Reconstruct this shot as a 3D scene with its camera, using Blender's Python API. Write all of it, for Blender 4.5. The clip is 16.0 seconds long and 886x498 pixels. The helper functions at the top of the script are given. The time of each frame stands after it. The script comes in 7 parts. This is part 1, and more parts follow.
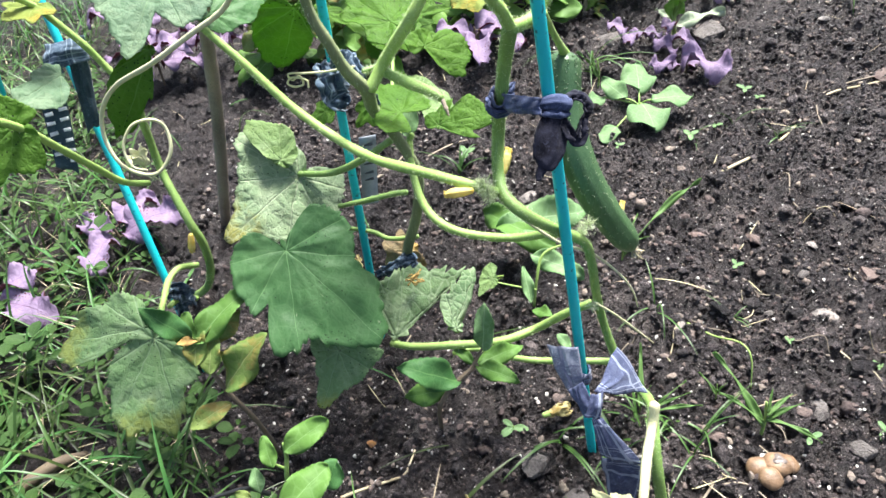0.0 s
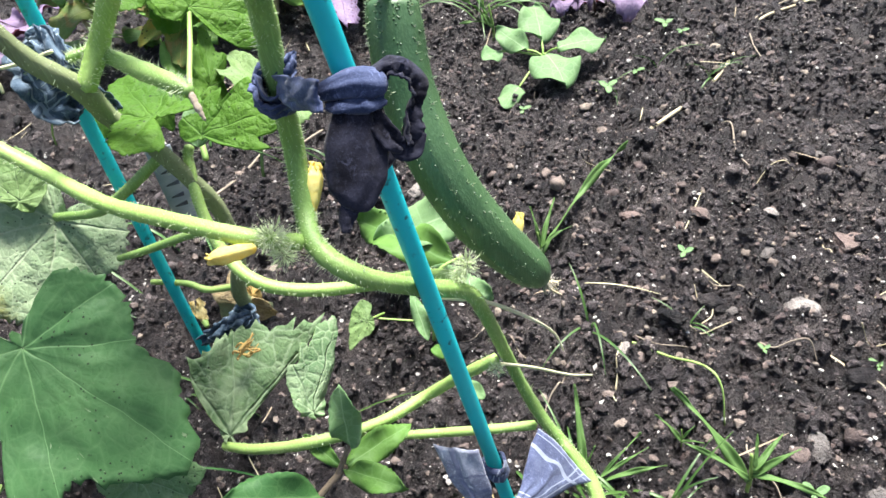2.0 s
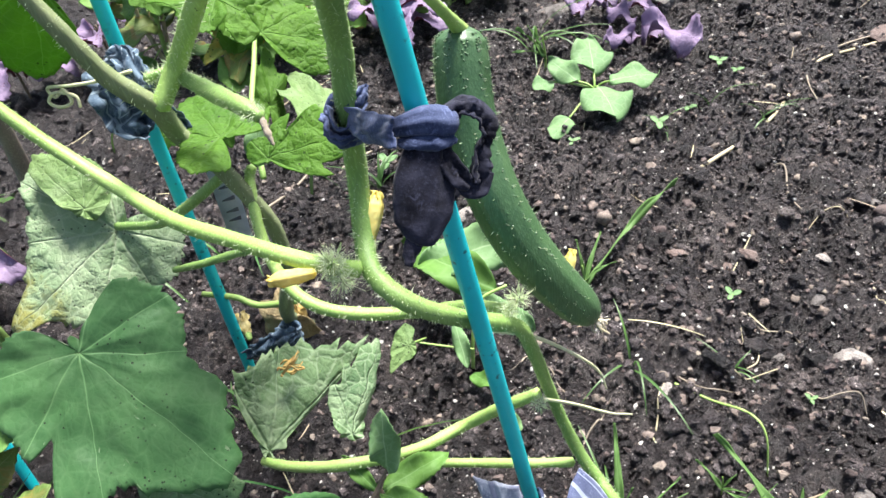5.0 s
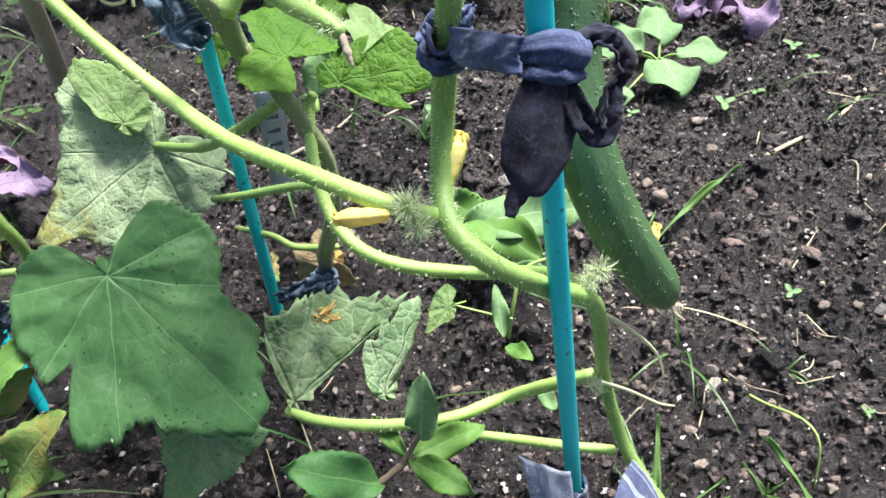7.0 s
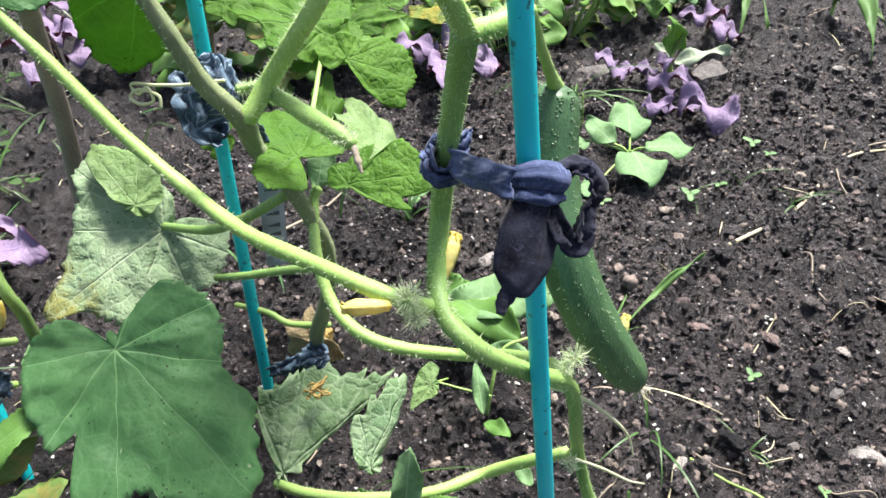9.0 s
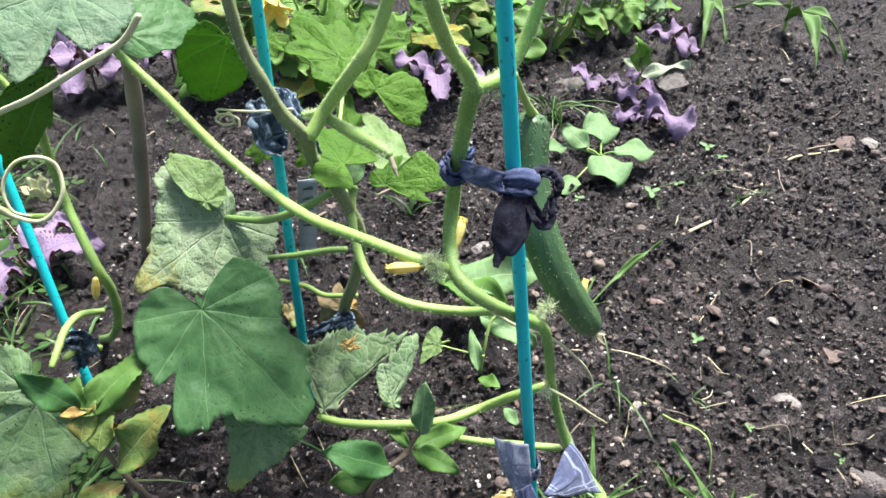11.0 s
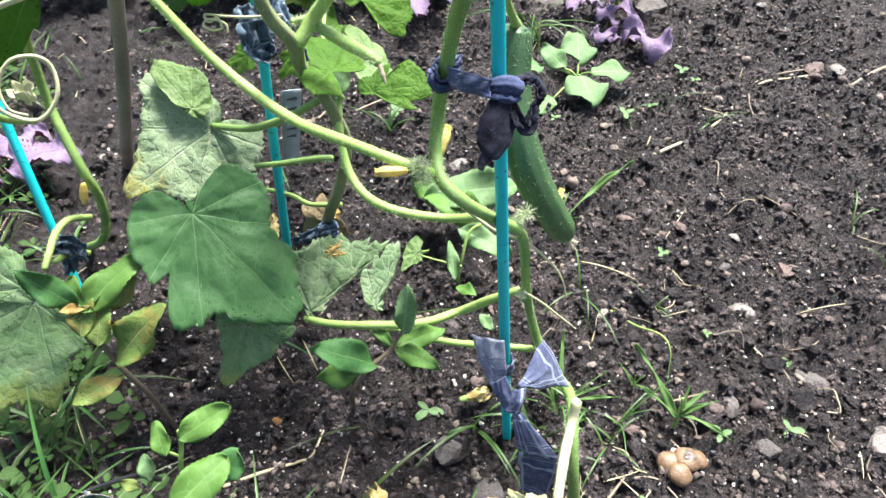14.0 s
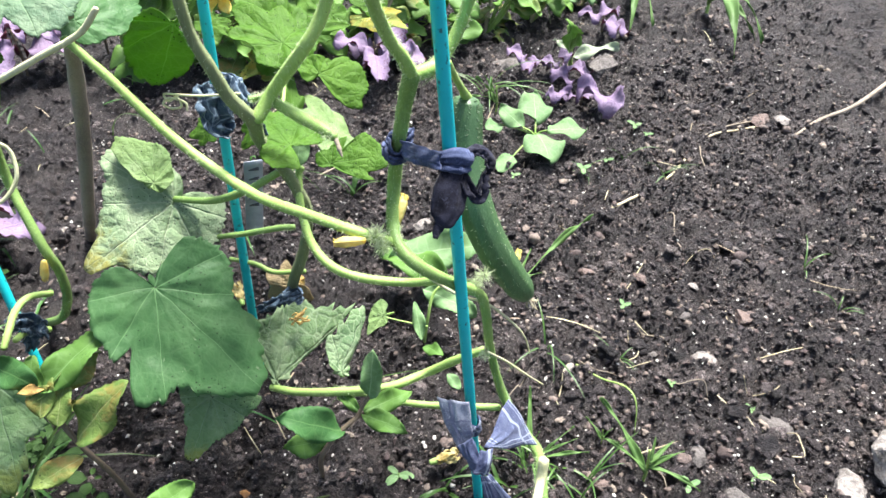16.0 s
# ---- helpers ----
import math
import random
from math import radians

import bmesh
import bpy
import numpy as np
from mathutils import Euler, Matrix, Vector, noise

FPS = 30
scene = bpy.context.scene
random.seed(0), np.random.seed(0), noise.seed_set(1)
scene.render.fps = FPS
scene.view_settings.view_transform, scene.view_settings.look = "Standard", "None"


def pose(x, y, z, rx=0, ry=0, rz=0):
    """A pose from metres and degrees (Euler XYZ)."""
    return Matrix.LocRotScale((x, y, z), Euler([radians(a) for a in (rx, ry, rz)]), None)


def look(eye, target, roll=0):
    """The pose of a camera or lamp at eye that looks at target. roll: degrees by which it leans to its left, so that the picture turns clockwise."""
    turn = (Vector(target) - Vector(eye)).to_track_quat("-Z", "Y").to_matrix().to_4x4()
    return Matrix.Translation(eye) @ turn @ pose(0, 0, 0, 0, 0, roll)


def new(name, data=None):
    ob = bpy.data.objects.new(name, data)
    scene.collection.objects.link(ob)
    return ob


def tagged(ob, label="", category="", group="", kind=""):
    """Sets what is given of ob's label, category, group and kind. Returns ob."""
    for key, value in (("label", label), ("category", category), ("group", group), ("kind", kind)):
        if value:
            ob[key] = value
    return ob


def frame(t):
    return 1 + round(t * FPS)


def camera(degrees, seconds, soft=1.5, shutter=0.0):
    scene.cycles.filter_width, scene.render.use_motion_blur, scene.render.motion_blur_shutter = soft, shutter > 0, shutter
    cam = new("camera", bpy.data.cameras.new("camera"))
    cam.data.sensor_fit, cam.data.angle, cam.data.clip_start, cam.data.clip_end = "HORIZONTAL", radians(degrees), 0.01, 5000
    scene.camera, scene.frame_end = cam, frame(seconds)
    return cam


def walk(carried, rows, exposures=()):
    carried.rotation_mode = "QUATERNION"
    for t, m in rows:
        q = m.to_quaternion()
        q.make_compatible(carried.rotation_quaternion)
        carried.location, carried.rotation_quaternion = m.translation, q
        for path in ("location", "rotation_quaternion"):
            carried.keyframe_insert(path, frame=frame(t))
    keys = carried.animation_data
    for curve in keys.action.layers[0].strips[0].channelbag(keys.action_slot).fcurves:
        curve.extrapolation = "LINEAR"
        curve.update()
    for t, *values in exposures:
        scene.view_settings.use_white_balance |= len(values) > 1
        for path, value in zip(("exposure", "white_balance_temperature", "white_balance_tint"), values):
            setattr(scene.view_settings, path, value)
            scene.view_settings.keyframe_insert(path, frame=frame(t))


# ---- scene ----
cam = camera(65.0, 16.0)
PATH = [
    (0, (0.0811, 0.1479, 0.7007), (0.0755, 0.8385, 0.1236), -7.86),
    (0.5, (0.0921, 0.1628, 0.6728), (0.0984, 0.8567, 0.0997), -7.59),
    (1, (0.1265, 0.2394, 0.6693), (0.1656, 0.9152, 0.0762), -7.36),
    (1.5, (0.1569, 0.3007, 0.5941), (0.2130, 0.9774, 0.0035), -8.70),
    (2, (0.1748, 0.3640, 0.5781), (0.2368, 1.0130, -0.0423), -11.35),
    (2.5, (0.1814, 0.3659, 0.5758), (0.2448, 1.0115, -0.0480), -11.91),
    (3, (0.1720, 0.3445, 0.5855), (0.2294, 0.9895, -0.0396), -10.67),
    (3.5, (0.1659, 0.3377, 0.6011), (0.1993, 0.9863, -0.0220), -11.18),
    (4, (0.1641, 0.3422, 0.6003), (0.1882, 0.9954, -0.0184), -11.42),
    (4.2, (0.1655, 0.3386, 0.6035), (0.1870, 0.9979, -0.0088), -11.55),
    (6.3, (0.1536, 0.4295, 0.5404), (0.1766, 1.1106, -0.0475), -6.46),
    (6.5, (0.1468, 0.4205, 0.5379), (0.1645, 1.0929, -0.0600), -5.92),
    (7, (0.1312, 0.3987, 0.5582), (0.1347, 1.0448, -0.0683), -5.12),
    (7.5, (0.1252, 0.3846, 0.5603), (0.1270, 1.0126, -0.0845), -4.34),
    (8, (0.1274, 0.3845, 0.5740), (0.1350, 1.0295, -0.0536), -3.37),
    (8.5, (0.1249, 0.3799, 0.5894), (0.1530, 1.0723, 0.0150), -2.13),
    (8.7, (0.1229, 0.3776, 0.5924), (0.1603, 1.0805, 0.0315), -1.79),
    (10.8, (0.1056, 0.2973, 0.6547), (0.1623, 0.9996, 0.0948), -0.84),
    (11, (0.0920, 0.2407, 0.6837), (0.1546, 0.9422, 0.1233), -0.84),
    (11.5, (0.0794, 0.2106, 0.6913), (0.1242, 0.8829, 0.0947), -2.40),
    (12, (0.0613, 0.2031, 0.6689), (0.0652, 0.8049, -0.0003), -5.01),
    (12.5, (0.0643, 0.1940, 0.6683), (0.0558, 0.7585, -0.0325), -5.02),
    (13, (0.0724, 0.1946, 0.6808), (0.0862, 0.7818, -0.0011), -2.53),
    (13.5, (0.0734, 0.1991, 0.6920), (0.1379, 0.8151, 0.0390), 0.95),
    (14, (0.0772, 0.2070, 0.6912), (0.1705, 0.8414, 0.0597), 2.09),
    (14.5, (0.0887, 0.2069, 0.6892), (0.1965, 0.8571, 0.0763), 2.00),
    (15, (0.0898, 0.2045, 0.6944), (0.2156, 0.8656, 0.0967), 2.34),
    (15.5, (0.0871, 0.2053, 0.7048), (0.2234, 0.8719, 0.1157), 2.69),
    (16, (0.0877, 0.2037, 0.7079), (0.2212, 0.8783, 0.1273), 1.79),
]
EXPOSURES = [(0.0, 1.58), (4.0, 1.58), (6.3, 1.46), (8.0, 1.48), (11.0, 1.42), (12.0, 1.50), (13.5, 1.60), (16.0, 1.68)]
walk(cam, [(t, look(eye, target, roll)) for t, eye, target, roll in PATH], EXPOSURES)

# ---- light: bright overcast sky, a soft high sun behind thin cloud ----
world = bpy.data.worlds.new("sky")
scene.world = world
world.use_nodes = True
wt = world.node_tree
sky = wt.nodes.new("ShaderNodeTexSky")
sky.sky_type = 'NISHITA'
sky.sun_disc = False
sky.sun_elevation, sky.sun_rotation = radians(66), radians(39)
sky.air_density, sky.dust_density, sky.ozone_density = 1.0, 4.0, 1.0
wt.links.new(sky.outputs[0], wt.nodes["Background"].inputs[0])
wt.nodes["Background"].inputs[1].default_value = 0.086
sun = new("sun", bpy.data.lights.new("sun", 'SUN'))
sun.data.energy, sun.data.angle, sun.data.color = 4.3, radians(18), (1.0, 0.985, 0.97)
sun.matrix_world = look((0.95, 1.75, 3.1), (0.1, 0.7, 0.0))



# ---- materials ----
def tree_of(name):
    m = bpy.data.materials.new(name)
    m.use_nodes = True
    nt = m.node_tree
    return m, nt, nt.nodes["Principled BSDF"]


def node(nt, kind, props=None, **ins):
    n = nt.nodes.new(kind)
    for k, v in (props or {}).items():
        if k == "operation":
            n.operation = v
        elif k == "blend":
            n.data_type, n.blend_type = 'RGBA', v
        elif k == "feature":
            n.feature = v
        elif k == "uv":
            n.uv_map = v
        elif k == "clamp":
            n.use_clamp = v
    for k, v in ins.items():
        key = int(k[1:]) if k[0] == "i" and k[1:].isdigit() else k
        if isinstance(v, bpy.types.NodeSocket):
            nt.links.new(v, n.inputs[key])
        else:
            n.inputs[key].default_value = v
    return n


def maths(nt, op, a, b=0.0, clamp=False):
    return node(nt, "ShaderNodeMath", {"operation": op, "clamp": clamp}, i0=a, i1=b).outputs[0]


def mix(nt, f, a, b, blend='MIX'):
    n = node(nt, "ShaderNodeMix", {"blend": blend})
    for i, v in ((0, f), (6, a), (7, b)):
        if isinstance(v, bpy.types.NodeSocket):
            nt.links.new(v, n.inputs[i])
        else:
            n.inputs[i].default_value = v if i == 0 else (*v, 1.0)
    return n.outputs[2]


def step(nt, v, lo, hi):
    n = node(nt, "ShaderNodeMapRange", {}, Value=v)
    n.inputs["From Min"].default_value, n.inputs["From Max"].default_value = lo, hi
    return n.outputs[0]


def coords(nt):
    return nt.nodes.new("ShaderNodeTexCoord").outputs["Object"]


def noise_tex(nt, vec, scale, detail=4.0, rough=0.55, dist=0.0):
    return node(nt, "ShaderNodeTexNoise", {}, Vector=vec, Scale=scale, Detail=detail, Roughness=rough, Distortion=dist).outputs[0]


def voro(nt, vec, scale, feature='F1', rand=1.0):
    n = node(nt, "ShaderNodeTexVoronoi", {"feature": feature}, Vector=vec, Scale=scale)
    n.inputs["Randomness"].default_value = rand
    return n


def bump(nt, p, height, strength, dist):
    b = node(nt, "ShaderNodeBump", {}, Height=height, Strength=strength, Distance=dist)
    nt.links.new(b.outputs[0], p.inputs["Normal"])
    return b


def simple(name, a, b, scale, rough=0.6, bumpy=0.3, dist=0.001, fine=6.0, metal=0.0, spec=0.5, island=0.0, through_light=0.0, dirt=0.0):
    """Two tones of one surface, broken up at two scales, with fine relief."""
    m, nt, p = tree_of(name)
    c = coords(nt)
    n1 = noise_tex(nt, c, scale)
    n2 = noise_tex(nt, c, scale * fine)
    f = maths(nt, 'ADD', step(nt, n1, 0.3, 0.7), maths(nt, 'MULTIPLY', maths(nt, 'SUBTRACT', n2, 0.5), 0.9), clamp=True)
    col = mix(nt, f, a, b)
    if dirt:
        col = mix(nt, maths(nt, 'MULTIPLY', step(nt, noise_tex(nt, c, scale * 0.6, 6.0, 0.7), 0.46, 0.62), dirt), col, (0.045, 0.036, 0.032))
    if island:
        r = nt.nodes.new("ShaderNodeNewGeometry").outputs["Random Per Island"]
        hsv = node(nt, "ShaderNodeHueSaturation", {}, Color=col)
        nt.links.new(maths(nt, 'ADD', maths(nt, 'MULTIPLY', r, island), 1.0 - island / 2), hsv.inputs["Value"])
        nt.links.new(maths(nt, 'ADD', maths(nt, 'MULTIPLY', r, 0.06), 0.47), hsv.inputs["Hue"])
        col = hsv.outputs[0]
    nt.links.new(col, p.inputs["Base Color"])
    p.inputs["Roughness"].default_value = rough
    p.inputs["Metallic"].default_value = metal
    p.inputs["Specular IOR Level"].default_value = spec
    bump(nt, p, n2, bumpy, dist)
    if through_light:
        thin(nt, p, col, through_light)
    return m


def thin(nt, p, col, amount):
    """Lets part of the light through a thin leaf or petal."""
    tr = nt.nodes.new("ShaderNodeBsdfTranslucent")
    nt.links.new(col, tr.inputs[0])
    mx = nt.nodes.new("ShaderNodeMixShader")
    mx.inputs[0].default_value = amount
    out = nt.nodes["Material Output"]
    nt.links.new(p.outputs[0], mx.inputs[1])
    nt.links.new(tr.outputs[0], mx.inputs[2])
    nt.links.new(mx.outputs[0], out.inputs[0])


PALM = (0, 38, -38, 74, -74, 122, -122)


def leaf_mat(name, a, b, vein, angles=PALM, width=0.016, net=15.0, specks=0.5, bloom=0.0, rough=0.5, through_light=0.25, blotch=None, relief=0.6, spec=0.25, rim=None, rim_at=0.5, veins=0.2):
    """A leaf's side: two greens, main ribs from the leaf stalk, a net of fine veins, dark specks, pale bloom, dry blotches."""
    m, nt, p = tree_of(name)
    uv = node(nt, "ShaderNodeUVMap", {"uv": "leaf"}).outputs[0]
    c = coords(nt)
    warp = node(nt, "ShaderNodeTexNoise", {}, Vector=uv, Scale=3.0).outputs[1]
    wv = node(nt, "ShaderNodeVectorMath", {"operation": 'MULTIPLY_ADD'}, i0=warp, i1=(0.06, 0.06, 0.0), i2=uv).outputs[0]
    s = node(nt, "ShaderNodeSeparateXYZ", {}, Vector=wv)
    x = maths(nt, 'SUBTRACT', s.outputs[0], 0.03)
    y = maths(nt, 'SUBTRACT', s.outputs[1], 0.03)
    ribs = None
    for g in angles:
        ca, sa = math.cos(radians(g)), math.sin(radians(g))
        along = maths(nt, 'ADD', maths(nt, 'MULTIPLY', x, ca), maths(nt, 'MULTIPLY', y, sa))
        off = maths(nt, 'ABSOLUTE', maths(nt, 'SUBTRACT', maths(nt, 'MULTIPLY', y, ca), maths(nt, 'MULTIPLY', x, sa)))
        w = maths(nt, 'MAXIMUM', maths(nt, 'MULTIPLY', maths(nt, 'SUBTRACT', 1.05, along), width), 0.003)
        line = maths(nt, 'SUBTRACT', 1.0, maths(nt, 'DIVIDE', off, w), clamp=True)
        line = maths(nt, 'MULTIPLY', line, maths(nt, 'GREATER_THAN', along, 0.0))
        ribs = line if ribs is None else maths(nt, 'MAXIMUM', ribs, line)
    cells = voro(nt, wv, net, 'DISTANCE_TO_EDGE').outputs["Distance"]
    netv = maths(nt, 'SUBTRACT', 1.0, step(nt, cells, 0.0, 0.09), clamp=True)
    cells2 = voro(nt, wv, net * 3.3, 'DISTANCE_TO_EDGE').outputs["Distance"]
    fine = maths(nt, 'SUBTRACT', 1.0, step(nt, cells2, 0.0, 0.12), clamp=True)
    n1 = noise_tex(nt, c, 18.0, 5.0)
    n2 = noise_tex(nt, c, 160.0, 3.0)
    col = mix(nt, step(nt, n1, 0.3, 0.7), a, b)
    col = mix(nt, maths(nt, 'MULTIPLY', n2, 0.35), col, tuple(0.65 * v for v in a))
    if bloom:
        bl = maths(nt, 'MULTIPLY', step(nt, noise_tex(nt, c, 35.0, 6.0, 0.7), 0.48, 0.66), bloom)
        col = mix(nt, bl, col, (0.40, 0.47, 0.30))
    if blotch:
        bt = step(nt, noise_tex(nt, c, 22.0, 5.0, 0.65, 0.6), 0.50, 0.60)
        col = mix(nt, maths(nt, 'MULTIPLY', bt, 0.9), col, blotch)
    if rim:
        # dry margin towards the tip
        edge = maths(nt, 'ADD', s.outputs[0], maths(nt, 'MULTIPLY', maths(nt, 'SUBTRACT', noise_tex(nt, c, 40.0, 6.0, 0.7), 0.5), 0.9))
        col = mix(nt, maths(nt, 'MULTIPLY', step(nt, edge, rim_at, rim_at + 0.22), 0.85), col, rim)
    col = mix(nt, maths(nt, 'MULTIPLY', maths(nt, 'MAXIMUM', maths(nt, 'MULTIPLY', netv, veins), maths(nt, 'MULTIPLY', fine, 0.07)), 1.0), col, vein)
    col = mix(nt, maths(nt, 'MULTIPLY', ribs, 0.62), col, vein)
    if specks:
        d = voro(nt, c, 210.0).outputs["Distance"]
        spot = maths(nt, 'LESS_THAN', d, 0.17)
        where = step(nt, noise_tex(nt, c, 26.0, 2.0), 0.62 - 0.25 * specks, 0.72 - 0.2 * specks)
        col = mix(nt, maths(nt, 'MULTIPLY', maths(nt, 'MULTIPLY', spot, where), 0.85), col, (0.015, 0.018, 0.012))
    nt.links.new(col, p.inputs["Base Color"])
    p.inputs["Roughness"].default_value = rough
    p.inputs["Specular IOR Level"].default_value = spec
    h = maths(nt, 'SUBTRACT', maths(nt, 'MULTIPLY', step(nt, cells, 0.0, 0.25), 0.8), ribs)
    h = maths(nt, 'ADD', h, maths(nt, 'ADD', maths(nt, 'MULTIPLY', step(nt, cells2, 0.0, 0.3), 0.35), maths(nt, 'MULTIPLY', n2, 0.5)))
    bump(nt, p, h, relief, 0.0011)
    thin(nt, p, col, through_light)
    return m


def soil_mat(name, island=0.0):
    """Moist dark earth with drier paler patches, pits with shade painted into their colour, and whitish specks."""
    m, nt, p = tree_of(name)
    c = coords(nt)
    n1 = noise_tex(nt, c, 9.0, 7.0, 0.62)
    n2 = noise_tex(nt, c, 60.0, 7.0, 0.72)
    n3 = noise_tex(nt, c, 420.0, 4.0, 0.75)
    dry = step(nt, noise_tex(nt, c, 13.0, 8.0, 0.72), 0.49, 0.65)
    col = mix(nt, step(nt, n1, 0.34, 0.66), (0.016, 0.0125, 0.0125), (0.050, 0.040, 0.041))
    col = mix(nt, step(nt, n2, 0.48, 0.70), col, (0.126, 0.108, 0.107))
    col = mix(nt, maths(nt, 'MULTIPLY', dry, 0.68), col, (0.200, 0.166, 0.155))
    # near-black where the fine bump is low: pit shade put into the colour
    col = mix(nt, step(nt, n3, 0.53, 0.36), col, (0.008, 0.006, 0.006))
    v = voro(nt, c, 260.0)
    speck = maths(nt, 'MULTIPLY', maths(nt, 'LESS_THAN', v.outputs["Distance"], 0.22), step(nt, noise_tex(nt, c, 90.0, 2.0), 0.55, 0.60))
    col = mix(nt, maths(nt, 'MULTIPLY', speck, 0.7), col, (0.44, 0.39, 0.35))
    if island:
        r = nt.nodes.new("ShaderNodeNewGeometry").outputs["Random Per Island"]
        hsv = node(nt, "ShaderNodeHueSaturation", {}, Color=col)
        nt.links.new(maths(nt, 'ADD', maths(nt, 'MULTIPLY', r, island), 1.12 - island * 0.42), hsv.inputs["Value"])
        col = hsv.outputs[0]
    nt.links.new(col, p.inputs["Base Color"])
    nt.links.new(maths(nt, 'ADD', 0.28, maths(nt, 'MULTIPLY', n2, 0.45)), p.inputs["Roughness"])
    p.inputs["Specular IOR Level"].default_value = 0.5
    h = maths(nt, 'ADD', maths(nt, 'MULTIPLY', n2, 1.0), maths(nt, 'MULTIPLY', n3, 0.55))
    bump(nt, p, h, 1.0, 0.032 if not island else 0.013)
    return m


def cloth_mat(name, a, b, stripe=None, lines=(), freq=1.5):
    """Worn woven cotton; the checked one has pale stripes both ways."""
    m, nt, p = tree_of(name)
    uv = node(nt, "ShaderNodeUVMap", {"uv": "leaf"}).outputs[0]
    c = coords(nt)
    n1 = noise_tex(nt, c, 60.0, 5.0, 0.7)
    n2 = noise_tex(nt, c, 900.0, 2.0)
    col = mix(nt, step(nt, n1, 0.42, 0.66), a, b)
    worn = step(nt, noise_tex(nt, c, 130.0, 6.0, 0.75, 1.5), 0.56, 0.68)
    col = mix(nt, maths(nt, 'MULTIPLY', worn, 0.5), col, tuple(min(1, 2.6 * v + 0.008) for v in b))
    col = mix(nt, maths(nt, 'MULTIPLY', step(nt, n2, 0.55, 0.75), 0.3), col, tuple(min(1, 1.8 * v + 0.03) for v in b))
    if stripe:
        s = node(nt, "ShaderNodeSeparateXYZ", {}, Vector=uv)
        on = None
        for axis in (0, 1):
            fr = maths(nt, 'FRACT', maths(nt, 'MULTIPLY', s.outputs[axis], freq))
            for at, w in lines:
                k = maths(nt, 'LESS_THAN', maths(nt, 'ABSOLUTE', maths(nt, 'SUBTRACT', fr, at)), w)
                on = k if on is None else maths(nt, 'MAXIMUM', on, k)
        col = mix(nt, maths(nt, 'MULTIPLY', on, maths(nt, 'ADD', 0.25, maths(nt, 'MULTIPLY', n1, 0.6))), col, stripe)
    nt.links.new(col, p.inputs["Base Color"])
    p.inputs["Roughness"].default_value = 0.9
    p.inputs["Specular IOR Level"].default_value = 0.15
    p.inputs["Sheen Weight"].default_value = 0.1
    bump(nt, p, maths(nt, 'ADD', n1, maths(nt, 'MULTIPLY', n2, 0.5)), 0.45, 0.0009)
    return m


def stake_mat():
    m, nt, p = tree_of("stake_plastic")
    c = coords(nt)
    n1 = noise_tex(nt, c, 25.0, 5.0)
    n2 = noise_tex(nt, c, 220.0, 3.0)
    col = mix(nt, step(nt, n1, 0.3, 0.7), (0.005, 0.46, 0.49), (0.008, 0.54, 0.57))
    dirt = maths(nt, 'MULTIPLY', step(nt, n2, 0.60, 0.68), step(nt, n1, 0.42, 0.58))
    col = mix(nt, maths(nt, 'MULTIPLY', dirt, 0.8), col, (0.02, 0.05, 0.05))
    nt.links.new(col, p.inputs["Base Color"])
    p.inputs["Roughness"].default_value = 0.42
    bump(nt, p, n2, 0.15, 0.0006)
    return m


def stem_mat(name, a, b, rough=0.55):
    m, nt, p = tree_of(name)
    c = coords(nt)
    n1 = noise_tex(nt, c, 14.0, 5.0)
    n2 = noise_tex(nt, c, 300.0, 3.0)
    ln = node(nt, "ShaderNodeMapping", {}, Vector=c)
    ln.inputs["Scale"].default_value = (900, 900, 60)
    n3 = noise_tex(nt, ln.outputs[0], 1.0, 2.0)
    col = mix(nt, step(nt, n1, 0.32, 0.68), a, b)
    col = mix(nt, maths(nt, 'MULTIPLY', step(nt, n3, 0.5, 0.7), 0.35), col, tuple(min(1, 1.5 * v + 0.02) for v in b))
    d = voro(nt, c, 260.0).outputs["Distance"]
    spot = maths(nt, 'MULTIPLY', maths(nt, 'LESS_THAN', d, 0.12), step(nt, n1, 0.5, 0.6))
    col = mix(nt, maths(nt, 'MULTIPLY', spot, 0.8), col, (0.02, 0.02, 0.015))
    nt.links.new(col, p.inputs["Base Color"])
    p.inputs["Roughness"].default_value = rough
    p.inputs["Subsurface Weight"].default_value = 0.08
    p.inputs["Subsurface Radius"].default_value = (0.002, 0.003, 0.001)
    bump(nt, p, maths(nt, 'ADD', n2, n3), 0.35, 0.0008)
    return m


SOIL = soil_mat("soil")
CLOD = soil_mat("soil_crumb", 2.2)
PERLITE = simple("pale_grit", (0.36, 0.34, 0.31), (0.58, 0.55, 0.50), 200, 0.8, 0.5, 0.001, island=0.6)
CRUMB_PALE = simple("dry_soil_crumb", (0.10, 0.075, 0.065), (0.24, 0.185, 0.16), 150, 0.7, 0.9, 0.003, island=1.0)
PEBBLE = simple("pebble", (0.10, 0.075, 0.062), (0.30, 0.235, 0.195), 110, 0.7, 0.9, 0.003, island=1.1, dirt=0.4)
STONE = simple("grey_stone", (0.10, 0.088, 0.08), (0.22, 0.20, 0.185), 90, 0.75, 1.0, 0.004, dirt=0.8)
STONE_PALE = simple("pale_stone", (0.22, 0.195, 0.175), (0.46, 0.42, 0.38), 90, 0.75, 1.0, 0.004, dirt=0.75)
STONE_PINK = simple("reddish_stone", (0.13, 0.09, 0.078), (0.27, 0.20, 0.17), 90, 0.75, 1.0, 0.004, dirt=0.8)
